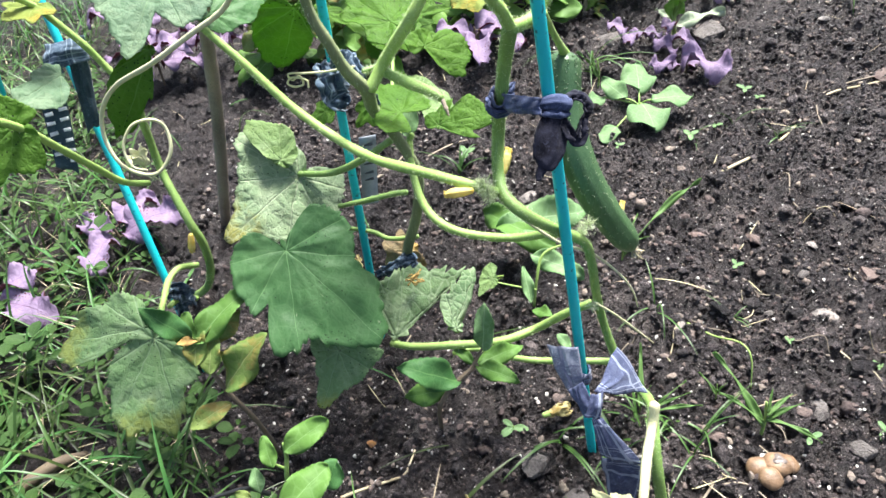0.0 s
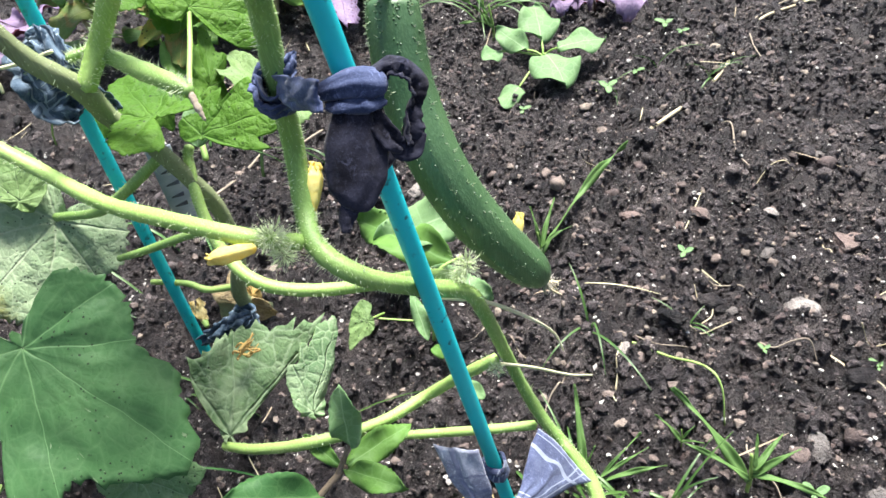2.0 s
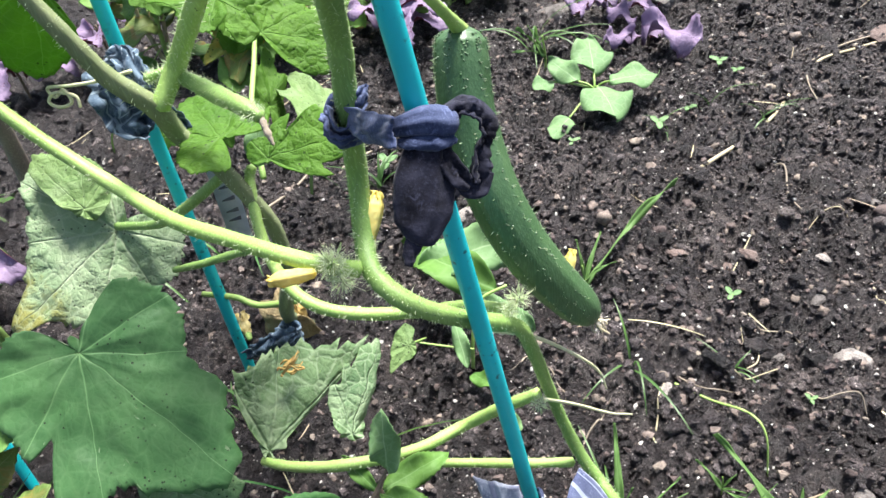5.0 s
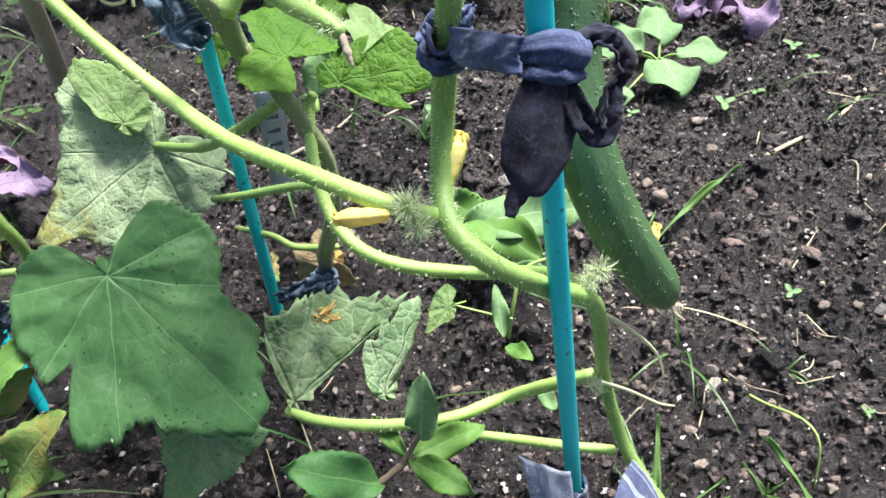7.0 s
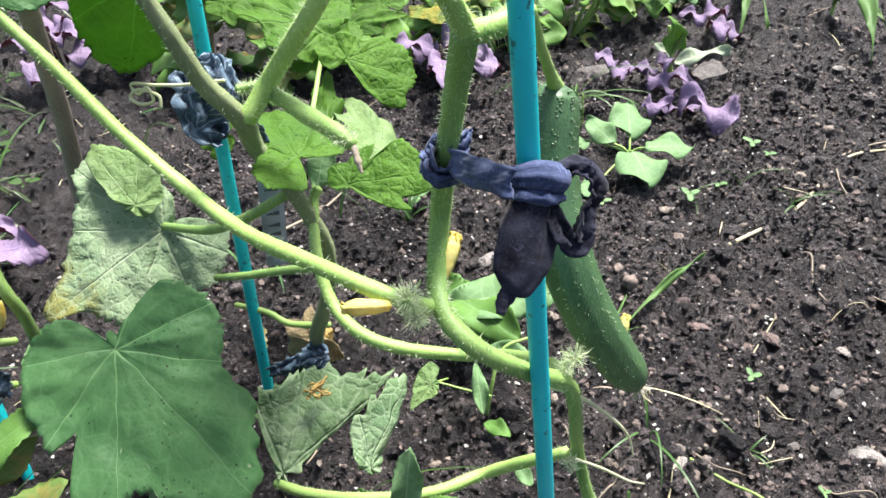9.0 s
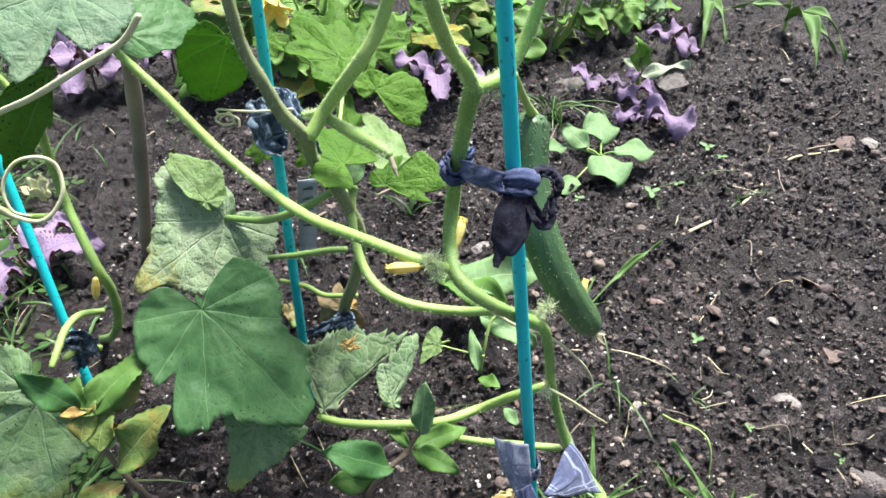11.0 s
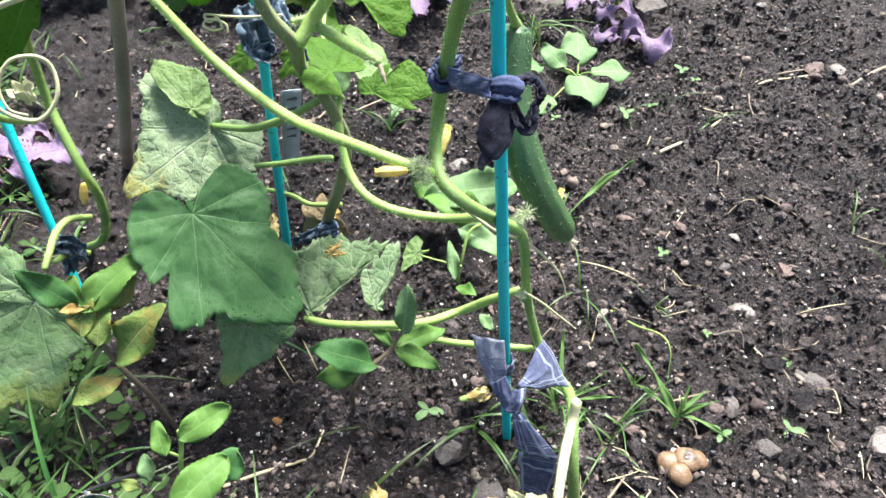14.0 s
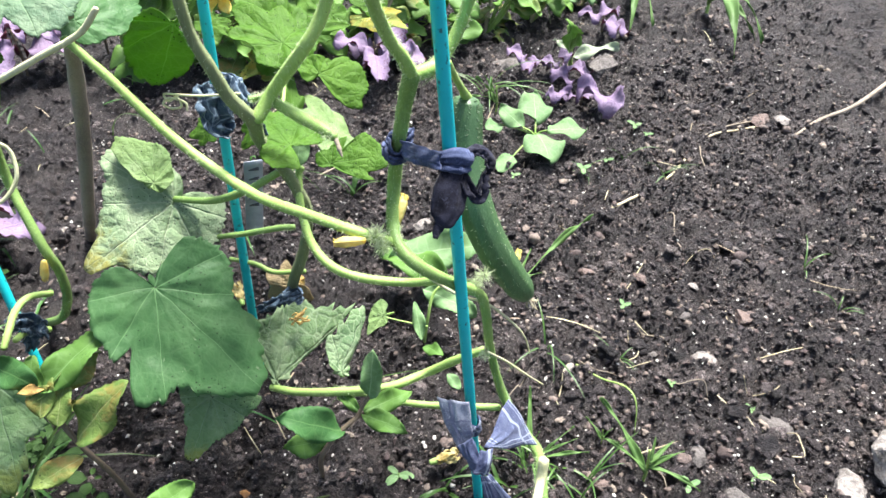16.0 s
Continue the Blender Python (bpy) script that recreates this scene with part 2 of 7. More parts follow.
LEAF_TOP = leaf_mat("cucumber_leaf_top", (0.056, 0.148, 0.050), (0.084, 0.202, 0.066), (0.20, 0.36, 0.15), width=0.007, net=8.0, specks=0.5, rough=0.5, bloom=0.05, spec=0.25, relief=0.28, veins=0.14)
LEAF_PALE = leaf_mat("cucumber_leaf_underside", (0.105, 0.19, 0.085), (0.17, 0.265, 0.12), (0.36, 0.46, 0.28), net=9.0, specks=0.4, bloom=0.45, rough=0.75, relief=1.0, veins=0.5)
LEAF_WORN = leaf_mat("worn_leaf_top", (0.125, 0.215, 0.070), (0.19, 0.285, 0.095), (0.26, 0.36, 0.16), net=9.0, specks=1.0, bloom=0.25, rough=0.65, relief=0.5, through_light=0.2)
LEAF_GREY = leaf_mat("grey_green_leaf_top", (0.11, 0.20, 0.115), (0.16, 0.26, 0.14), (0.26, 0.38, 0.22), net=9.0, specks=0.2, bloom=0.25, rough=0.6)
LEAF_MILDEW = leaf_mat("mildewed_leaf_underside", (0.215, 0.315, 0.165), (0.32, 0.42, 0.24), (0.48, 0.56, 0.37), net=9.0, specks=1.0, bloom=0.6, rough=0.8, relief=0.9, rim=(0.27, 0.25, 0.05), rim_at=0.60, veins=0.35, through_light=0.2)
LEAF_SPOILT = leaf_mat("blotched_leaf_top", (0.135, 0.25, 0.10), (0.195, 0.32, 0.13), (0.29, 0.40, 0.23), net=9.0, specks=0.8, bloom=0.3, rough=0.65, relief=0.6, rim=(0.23, 0.27, 0.06), rim_at=0.70, through_light=0.2)
# brighter, yellower green than the other leaves: back light painted into the colour
LEAF_LIT = leaf_mat("backlit_cucumber_leaf", (0.105, 0.25, 0.030), (0.17, 0.35, 0.042), (0.25, 0.44, 0.12), net=9.0, specks=0.8, rough=0.5, through_light=0.55)
LEAF_YELLOWED = leaf_mat("yellowing_leaf", (0.20, 0.30, 0.07), (0.34, 0.36, 0.06), (0.36, 0.42, 0.16), specks=1.0, blotch=(0.42, 0.30, 0.04), rough=0.65)
LEAF_DRY = leaf_mat("withered_leaf", (0.60, 0.46, 0.24), (0.44, 0.33, 0.19), (0.62, 0.52, 0.32), specks=0.3, blotch=(0.24, 0.18, 0.13), rough=0.85, relief=1.4, through_light=0.15)
LEAF_BLEACHED = leaf_mat("bleached_leaf", (0.62, 0.66, 0.32), (0.72, 0.73, 0.42), (0.70, 0.72, 0.44), (0, 60, -60), specks=0.4, rough=0.8, relief=0.5, through_light=0.2)
LEAF_SPOTTED = leaf_mat("spotted_yellow_leaf", (0.56, 0.52, 0.15), (0.70, 0.64, 0.28), (0.66, 0.62, 0.30), specks=1.3, blotch=(0.36, 0.23, 0.07), rough=0.7, relief=0.8, through_light=0.2)
SIDE = (0,)
WILT = simple("wilted_petal", (0.46, 0.32, 0.07), (0.78, 0.68, 0.34), 120, 0.7, 0.8, 0.003, through_light=0.2)
WEED = leaf_mat("weed_leaf", (0.090, 0.200, 0.038), (0.135, 0.270, 0.055), (0.22, 0.38, 0.14), SIDE, 0.016, 5.0, 0.15, rough=0.58, relief=0.2)
WEED_DARK = leaf_mat("dark_weed_leaf", (0.05, 0.15, 0.045), (0.085, 0.22, 0.06), (0.17, 0.32, 0.11), SIDE, 0.02, 9.0, 0.1, rough=0.55, relief=0.2)
WEED_LOW = leaf_mat("low_weed_leaf", (0.030, 0.076, 0.018), (0.066, 0.135, 0.030), (0.11, 0.19, 0.06), SIDE, 0.02, 7.0, 0.1, rough=0.6, relief=0.3)
WEED_YELLOW = leaf_mat("pale_weed_leaf", (0.12, 0.22, 0.05), (0.22, 0.28, 0.07), (0.38, 0.42, 0.18), SIDE, 0.022, 9.0, 0.3, rough=0.5, relief=0.4, blotch=(0.30, 0.22, 0.06))
SEEDLING = leaf_mat("seedling_leaf", (0.135, 0.262, 0.100), (0.205, 0.345, 0.145), (0.42, 0.56, 0.32), SIDE, 0.02, 7.0, 0.15, rough=0.6, relief=0.2)
PURPLE = leaf_mat("purple_perilla_leaf", (0.23, 0.165, 0.27), (0.38, 0.29, 0.43), (0.20, 0.10, 0.18), (0,), 0.02, 10.0, 0.1, rough=0.5, relief=0.7, bloom=0.0)
PURPLE_DULL = leaf_mat("dull_perilla_leaf", (0.10, 0.062, 0.085), (0.19, 0.13, 0.165), (0.12, 0.05, 0.08), (0,), 0.02, 10.0, 0.1, rough=0.55, relief=0.6)
MAROON = leaf_mat("perilla_underside", (0.10, 0.025, 0.04), (0.17, 0.05, 0.07), (0.22, 0.09, 0.10), (0,), 0.02, 10.0, 0.1, rough=0.5, relief=0.6)
LEAFY = leaf_mat("bean_leaf", (0.13, 0.28, 0.05), (0.21, 0.39, 0.08), (0.30, 0.46, 0.14), SIDE, 0.02, 8.0, 0.3, rough=0.45, relief=0.5, through_light=0.35)
BLADE = leaf_mat("broad_grass_blade", (0.11, 0.22, 0.058), (0.175, 0.305, 0.095), (0.20, 0.34, 0.12), SIDE, 0.010, 5.0, 0.1, rough=0.5, relief=0.15, through_light=0.35, veins=0.05)
THISTLE = leaf_mat("thistle_leaf", (0.34, 0.42, 0.27), (0.45, 0.52, 0.36), (0.55, 0.6, 0.45), SIDE, 0.02, 8.0, 0.0, rough=0.5)
ORANGE = simple("orange_pebble", (0.22, 0.10, 0.03), (0.42, 0.22, 0.08), 120, 0.8, 0.9, 0.003, dirt=0.5)
STEM = stem_mat("green_stem", (0.215, 0.355, 0.075), (0.325, 0.47, 0.13))
STEM_DARK = stem_mat("old_green_stem", (0.135, 0.245, 0.055), (0.23, 0.355, 0.095))
STEM_OLD = stem_mat("woody_stem", (0.12, 0.15, 0.065), (0.20, 0.235, 0.11), 0.7)
STEM_BROWN = stem_mat("brown_stem", (0.10, 0.075, 0.05), (0.17, 0.13, 0.085), 0.8)
TENDRIL = stem_mat("pale_tendril", (0.55, 0.55, 0.30), (0.68, 0.66, 0.42))
FUZZ = simple("pale_fuzzy_bract", (0.46, 0.56, 0.28), (0.62, 0.70, 0.44), 90, 0.8, 0.4, 0.001, through_light=0.45)
HAIR = simple("plant_hair", (0.58, 0.66, 0.40), (0.72, 0.78, 0.56), 50, 0.5, 0.0, through_light=0.45)
BLEACHED_FUZZ = simple("bleached_fuzz", (0.55, 0.50, 0.42), (0.72, 0.68, 0.58), 80, 0.8, 0.0)
SKIN = stem_mat("cucumber_skin", (0.030, 0.078, 0.028), (0.070, 0.140, 0.056), 0.36)
PETAL = simple("yellow_petal", (0.80, 0.58, 0.08), (0.86, 0.76, 0.28), 60, 0.5, 0.4, 0.001, through_light=0.3)
DRYPETAL = simple("withered_petal", (0.28, 0.17, 0.05), (0.50, 0.34, 0.10), 90, 0.8, 0.6, 0.001)
GRASS = simple("grass_blade", (0.038, 0.092, 0.022), (0.092, 0.178, 0.040), 12, 0.4, 0.2, 0.0006, island=1.0, through_light=0.3)
STRAW = simple("dry_straw", (0.34, 0.28, 0.17), (0.52, 0.45, 0.30), 40, 0.8, 0.4, island=0.5)
ROOT = simple("dry_root", (0.20, 0.16, 0.12), (0.36, 0.30, 0.23), 60, 0.85, 0.5, island=0.5)
WOOD = stem_mat("weathered_wood", (0.18, 0.142, 0.11), (0.31, 0.255, 0.20), 0.85)
STAKE = stake_mat()
NAVY = cloth_mat("navy_cloth", (0.005, 0.005, 0.010), (0.024, 0.025, 0.042))
NAVY_BLUE = cloth_mat("blue_cloth", (0.030, 0.042, 0.090), (0.085, 0.105, 0.19))
PLAID = cloth_mat("checked_cloth", (0.055, 0.066, 0.125), (0.11, 0.13, 0.21), (0.42, 0.47, 0.57), ((0.30, 0.010), (0.38, 0.010), (0.62, 0.035)), 1.3)
PLAID_PALE = cloth_mat("bleached_checked_cloth", (0.17, 0.18, 0.24), (0.38, 0.40, 0.46), (0.10, 0.11, 0.19), ((0.30, 0.02), (0.62, 0.05)), 1.6)
DENIM = cloth_mat("denim_cloth", (0.045, 0.075, 0.11), (0.12, 0.165, 0.21), (0.34, 0.42, 0.48), ((0.4, 0.02), (0.6, 0.03)), 2.5)
SLATE = cloth_mat("slate_cloth", (0.030, 0.055, 0.075), (0.060, 0.095, 0.12))
CAP = simple("mushroom_cap", (0.12, 0.070, 0.036), (0.29, 0.185, 0.105), 75, 0.45, 0.4, 0.002, dirt=0.25)
SCAR = simple("bruised_cap", (0.05, 0.035, 0.028), (0.20, 0.17, 0.15), 130, 0.35, 0.6, 0.002, fine=2.0)
GILL = simple("mushroom_stalk", (0.50, 0.42, 0.30), (0.62, 0.55, 0.42), 60, 0.7, 0.4)
WIRE = simple("pale_gold_metal", (0.78, 0.70, 0.58), (0.86, 0.78, 0.66), 80, 0.22, 0.05, metal=1.0)
ARM = simple("black_plastic", (0.012, 0.013, 0.016), (0.025, 0.026, 0.03), 60, 0.3, 0.1)
LABEL = simple("grey_label_plastic", (0.30, 0.33, 0.38), (0.40, 0.43, 0.48), 70, 0.5, 0.1)
INK = simple("faded_ink", (0.06, 0.06, 0.07), (0.10, 0.10, 0.11), 90, 0.7, 0.0)
PRINT = simple("pale_print", (0.55, 0.60, 0.60), (0.66, 0.70, 0.70), 90, 0.8, 0.2)


def lens_mat():
    m, nt, p = tree_of("blue_mirror_lens")
    p.inputs["Base Color"].default_value = (0.04, 0.32, 0.85, 1)
    p.inputs["Metallic"].default_value = 1.0
    p.inputs["Roughness"].default_value = 0.03
    clear = nt.nodes.new("ShaderNodeBsdfTransparent")
    clear.inputs[0].default_value = (0.70, 0.70, 0.66, 1)
    half = nt.nodes.new("ShaderNodeMixShader")
    half.inputs[0].default_value = 0.86
    nt.links.new(p.outputs[0], half.inputs[1])
    nt.links.new(clear.outputs[0], half.inputs[2])
    nt.links.new(half.outputs[0], nt.nodes["Material Output"].inputs[0])
    return m


LENS = lens_mat()


CAMWARD = (0.2, -0.62, 0.6)
# ---- geometry helpers ----
def lattice(x, y, seed):
    """Smooth value noise, -1 to 1, on arrays."""
    xi, yi = np.floor(x).astype(np.int64), np.floor(y).astype(np.int64)
    fx, fy = x - xi, y - yi
    fx, fy = fx * fx * (3 - 2 * fx), fy * fy * (3 - 2 * fy)

    def h(i, j):
        n = (i * 374761393 + j * 668265263 + seed * 1442695041) & 0x7FFFFFFF
        n = ((n ^ (n >> 13)) * 1274126177) & 0x7FFFFFFF
        return ((n ^ (n >> 16)) & 0xFFFF) / 32767.5 - 1
    a = h(xi, yi) * (1 - fx) + h(xi + 1, yi) * fx
    b = h(xi, yi + 1) * (1 - fx) + h(xi + 1, yi + 1) * fx
    return a * (1 - fy) + b * fy


def relief(x, y):
    """The soil's height: low swells, lumps, clefts and crumbs."""
    x, y = np.asarray(x, float), np.asarray(y, float)
    wx, wy = x + 0.012 * lattice(x * 14, y * 14, 51), y + 0.012 * lattice(x * 14, y * 14, 52)
    z = 0.010 * lattice(x * 5, y * 5, 1) + 0.009 * lattice(wx * 15, wy * 15, 2)
    lump = lattice(wx * 34, wy * 34, 3)
    z = z + 0.0125 * np.maximum(lump, -0.55) + 0.0085 * lattice(wx * 74, wy * 74, 4) + 0.0050 * lattice(x * 160, y * 160, 5)
    ridge = 1 - np.abs(lattice(wx * 26, wy * 29, 7))
    z = z + 0.008 * (ridge ** 3 - 0.3) - 0.004
    # a trodden hollow on the open side
    return z - 0.030 * np.exp(-((x - 0.60) / 0.035) ** 2 - ((y - 0.685) / 0.040) ** 2)


def ground_at(x, y):
    return float(relief(x, y))


def link_mesh(name, verts, faces, mats, parent=None, label="", smooth=True, mat_ids=None, uvs=None):
    me = bpy.data.meshes.new(name)
    me.from_pydata(np.asarray(verts, float).tolist(), [], faces if isinstance(faces, list) else faces.tolist())
    for m in (mats if isinstance(mats, (list, tuple)) else [mats]):
        me.materials.append(m)
    if smooth:
        me.polygons.foreach_set("use_smooth", [True] * len(me.polygons))
    if mat_ids is not None:
        me.polygons.foreach_set("material_index", np.asarray(mat_ids, dtype=np.int32))
    if uvs is not None:
        layer = me.uv_layers.new(name="leaf")
        idx = np.empty(len(me.loops), dtype=np.int32)
        me.loops.foreach_get("vertex_index", idx)
        layer.data.foreach_set("uv", np.asarray(uvs, float)[idx].ravel())
    me.update()
    ob = new(name, me)
    if parent is not None:
        ob.parent = parent
        inv = Matrix.Identity(4) if parent.parent else Matrix.Translation(-parent.location)
        ob.matrix_parent_inverse = inv
    if label:
        tagged(ob, label)
    return ob


def thing(name, base, label, category, group="", kind=""):
    ob = new(name)
    ob.empty_display_size = 0.01
    ob.location = base
    return tagged(ob, label, category, group, kind)


def spline(pts, per=8):
    """A smooth line through the points."""
    p = np.asarray(pts, float)
    if len(p) < 3:
        t = np.linspace(0, 1, per * 2)[:, None]
        return p[0] * (1 - t) + p[-1] * t
    q = np.vstack([2 * p[0] - p[1], p, 2 * p[-1] - p[-2]])
    out = []
    for i in range(1, len(q) - 2):
        t = np.linspace(0, 1, per, endpoint=False)[:, None]
        a, b, c, d = q[i - 1], q[i], q[i + 1], q[i + 2]
        out.append(0.5 * (2 * b + (c - a) * t + (2 * a - 5 * b + 4 * c - d) * t ** 2 + (3 * b - a - 3 * c + d) * t ** 3))
    return np.vstack(out + [p[-1:]])


def frames_of(line):
    tan = np.gradient(line, axis=0)
    tan /= np.linalg.norm(tan, axis=1, keepdims=True) + 1e-12
    ref = np.array([0.31, -0.87, 0.38])
    side = np.cross(tan, ref)
    side /= np.linalg.norm(side, axis=1, keepdims=True) + 1e-12
    return tan, side, np.cross(side, tan)


def tube_data(pts, radii, seg=10, per=8, rough=0.06, seed=0, ribs=0.0):
    line = spline(pts, per)
    n = len(line)
    r = np.interp(np.linspace(0, 1, n), np.linspace(0, 1, len(radii)), radii)
    tan, a, b = frames_of(line)
    ang = np.linspace(0, 2 * np.pi, seg, endpoint=False)
    g = np.random.default_rng(seed)
    rr = r[:, None] * (1 + rough * g.uniform(-1, 1, (n, 1)) + ribs * np.cos(5 * ang)[None, :])
    v = line[:, None, :] + rr[..., None] * (np.cos(ang)[None, :, None] * a[:, None, :] + np.sin(ang)[None, :, None] * b[:, None, :])
    verts = np.vstack([v.reshape(-1, 3), line[:1] - tan[:1] * r[0] * 0.6, line[-1:] + tan[-1:] * r[-1] * 0.6])
    faces = []
    for i in range(n - 1):
        for j in range(seg):
            k = (j + 1) % seg
            faces.append((i * seg + j, i * seg + k, (i + 1) * seg + k, (i + 1) * seg + j))
    e = n * seg
    for j in range(seg):
        k = (j + 1) % seg
        faces.append((e, k, j))
        faces.append((e + 1, (n - 1) * seg + j, (n - 1) * seg + k))
    return verts, faces, line, r


HAIRS = {}


def tube(name, pts, radii, mat, parent, label="", seg=10, per=8, hair=0, rough=0.05, ribs=0.0, hair_len=0.0034):
    v, f, line, r = tube_data(pts, radii, seg, per, rough, len(pts) + int(1000 * abs(pts[0][0])), ribs)
    if hair:
        g = np.random.default_rng(int(1e4 * abs(pts[0][0])) + len(pts))
        tan, a, b = frames_of(line)
        i = g.integers(1, len(line) - 1, hair)
        u = g.uniform(0, 1, (hair, 1))
        base = line[i] * (1 - u) + line[i - 1] * u
        w = g.uniform(0, 2 * np.pi, (hair, 1))
        out = np.cos(w) * a[i] + np.sin(w) * b[i]
        root = base + out * r[i][:, None] * 0.9
        tip = root + (out + g.normal(0, 0.25, (hair, 3))) * hair_len * g.uniform(0.4, 1.1, (hair, 1))
        HAIRS.setdefault(parent.name, []).append((root, tip, tan[i]))
    return link_mesh(name, v, f, mat, parent, label)


def grow_hairs(parent):
    """The fine bristles of one plant, too many to count."""
    got = HAIRS.pop(parent.name, [])
    if not got:
        return
    root, tip, tan = (np.vstack([g[k] for g in got]) for k in range(3))
    w = tan * 0.00024
    v = np.stack([root - w, root + w, tip], 1).reshape(-1, 3)
    f = np.arange(len(v)).reshape(-1, 3)
    tagged(link_mesh("hairs", v, f, HAIR, parent, "fine pale bristles", smooth=False), kind="stuff")


def shell(name, P, UV, mats, parent, label="", thick=0.0006):
    """A thin sheet with two sides and an edge, from a grid of places."""
    n, m, _ = P.shape
    du, dv = np.gradient(P, axis=0), np.gradient(P, axis=1)
    nor = np.cross(du, dv)
    nor /= np.linalg.norm(nor, axis=2, keepdims=True) + 1e-12
    top, bot = (P + nor * thick / 2).reshape(-1, 3), (P - nor * thick / 2).reshape(-1, 3)
    o = n * m
    i, j = np.meshgrid(np.arange(n - 1), np.arange(m - 1), indexing="ij")
    a = (i * m + j).ravel()
    quad = np.stack([a, a + m, a + m + 1, a + 1], 1)
    faces = [quad, quad[:, ::-1] + o]
    ring = np.concatenate([np.arange(m - 1), np.arange(n - 1) * m + m - 1, (n - 1) * m + np.arange(m - 1, 0, -1), np.arange(n - 1, 0, -1) * m])
    nxt = np.roll(ring, -1)
    faces.append(np.stack([ring, nxt, nxt + o, ring + o], 1))
    ids = np.concatenate([np.zeros(len(quad)), np.ones(len(quad) + len(ring))]).astype(int)
    uv = UV.reshape(-1, 2)
    return link_mesh(name, np.vstack([top, bot]), np.vstack(faces), list(mats), parent, label, mat_ids=ids, uvs=np.vstack([uv, uv]))


LOBES = {
    "cucumber": ((0, 1.0), (7, 0.94), (16, 0.80), (26, 0.66), (34, 0.68), (44, 0.82), (52, 0.87), (60, 0.78), (72, 0.58), (82, 0.60), (96, 0.72), (106, 0.70), (120, 0.56), (138, 0.46), (155, 0.36), (168, 0.22), (180, 0.06)),
    "round": ((0, 1.0), (25, 0.94), (50, 0.80), (80, 0.68), (110, 0.58), (140, 0.50), (165, 0.34), (180, 0.12)),
}


def orient(o, tip, normal):
    x = np.subtract(tip, o)
    size = np.linalg.norm(x)
    x = x / size
    z = np.asarray(normal, float)
    z = z - x * (z @ x)
    z /= np.linalg.norm(z)
    return size, x, np.cross(z, x), z


def leaf(parent, o, tip, normal, mats, shape="cucumber", width=1.0, cup=0.0, fold=0.0, droop=0.0, wave=0.05, teeth=0.03, seed=0, name="leaf", label="", tears=0.0, roll=0.0, thick=0.0006, curl=0.0):
    """A lobed leaf, from its stalk's end to its tip. cup lifts the rim, fold lifts both halves, droop bends the tip down, wave ruffles, roll turns one side up."""
    size, x, y, z = orient(o, tip, normal)
    n, m = 16, 181
    g = np.random.default_rng(seed)
    th = np.linspace(-np.pi, np.pi, m) * (0.96 if shape in LOBES else 0.999)
    if shape in LOBES:
        prof = np.array(LOBES[shape])
        rad = np.interp(np.abs(np.degrees(th)), prof[:, 0], prof[:, 1])
    else:
        prof = np.array(shape)
        rad = np.interp(np.degrees(th), prof[:, 0], prof[:, 1], period=360)
    k = np.hanning(7 if shape in LOBES else 5)
    h = len(k) // 2
    rad = np.convolve(np.pad(rad, h, mode="edge"), k / k.sum(), mode="valid")
    rad = np.maximum(rad, 0.02)
    rad = rad * (1 + (0.05 if shape in LOBES else 0.0) * np.interp(th, np.linspace(-np.pi, np.pi, 12), g.uniform(-1, 1, 12)))
    saw = np.abs(((th * 11.0) % 1.0) - 0.45)
    rad = rad * (1 - teeth * 2 * saw + teeth * 1.0 * g.uniform(-1, 1, m))
    if tears:
        for c in g.uniform(-2.4, 2.4, 3):
            rad = rad * (1 - tears * np.exp(-((th - c) / 0.10) ** 2))
    rr = np.linspace(0.004, 1, n)[:, None] ** 0.9
    lx, ly = rr * rad * np.cos(th), rr * rad * np.sin(th) * width
    q = rr * np.ones_like(th)
    lz = cup * (lx ** 2 + ly ** 2) + fold * np.abs(ly) - droop * np.maximum(lx, 0) ** 2 + roll * np.maximum(ly, 0) ** 2 * 1.5
    lz = lz + wave * q ** 2 * (np.sin(th * 4 + g.uniform(0, 6)) * 0.6 + np.sin(th * 9 + g.uniform(0, 6)) * 0.4)
    # ribs sunk, blade puffed between them
    puff = np.ones_like(lx)
    for a in PALM:
        ca, sa = math.cos(radians(a)), math.sin(radians(a))
        off = np.abs(ly * ca - lx * sa) + 10 * (lx * ca + ly * sa < 0)
        puff = np.minimum(puff, np.clip(off / 0.10, 0, 1))
    lz = lz + 0.018 * puff + 0.022 * lattice(lx * 7 + seed, ly * 7, 11) + 0.009 * lattice(lx * 19 + seed, ly * 19, 12)
    if curl:
        s = np.maximum(lx - 0.45, 0)
        lx = lx - curl * s * s
        lz = lz - curl * s * 1.2
    P = np.asarray(o, float) + size * (lx[..., None] * x + ly[..., None] * y + lz[..., None] * z)
    UV = np.stack([rr * rad * np.cos(th), rr * rad * np.sin(th)], -1)
    return shell(name, P, UV, mats, parent, label, thick)


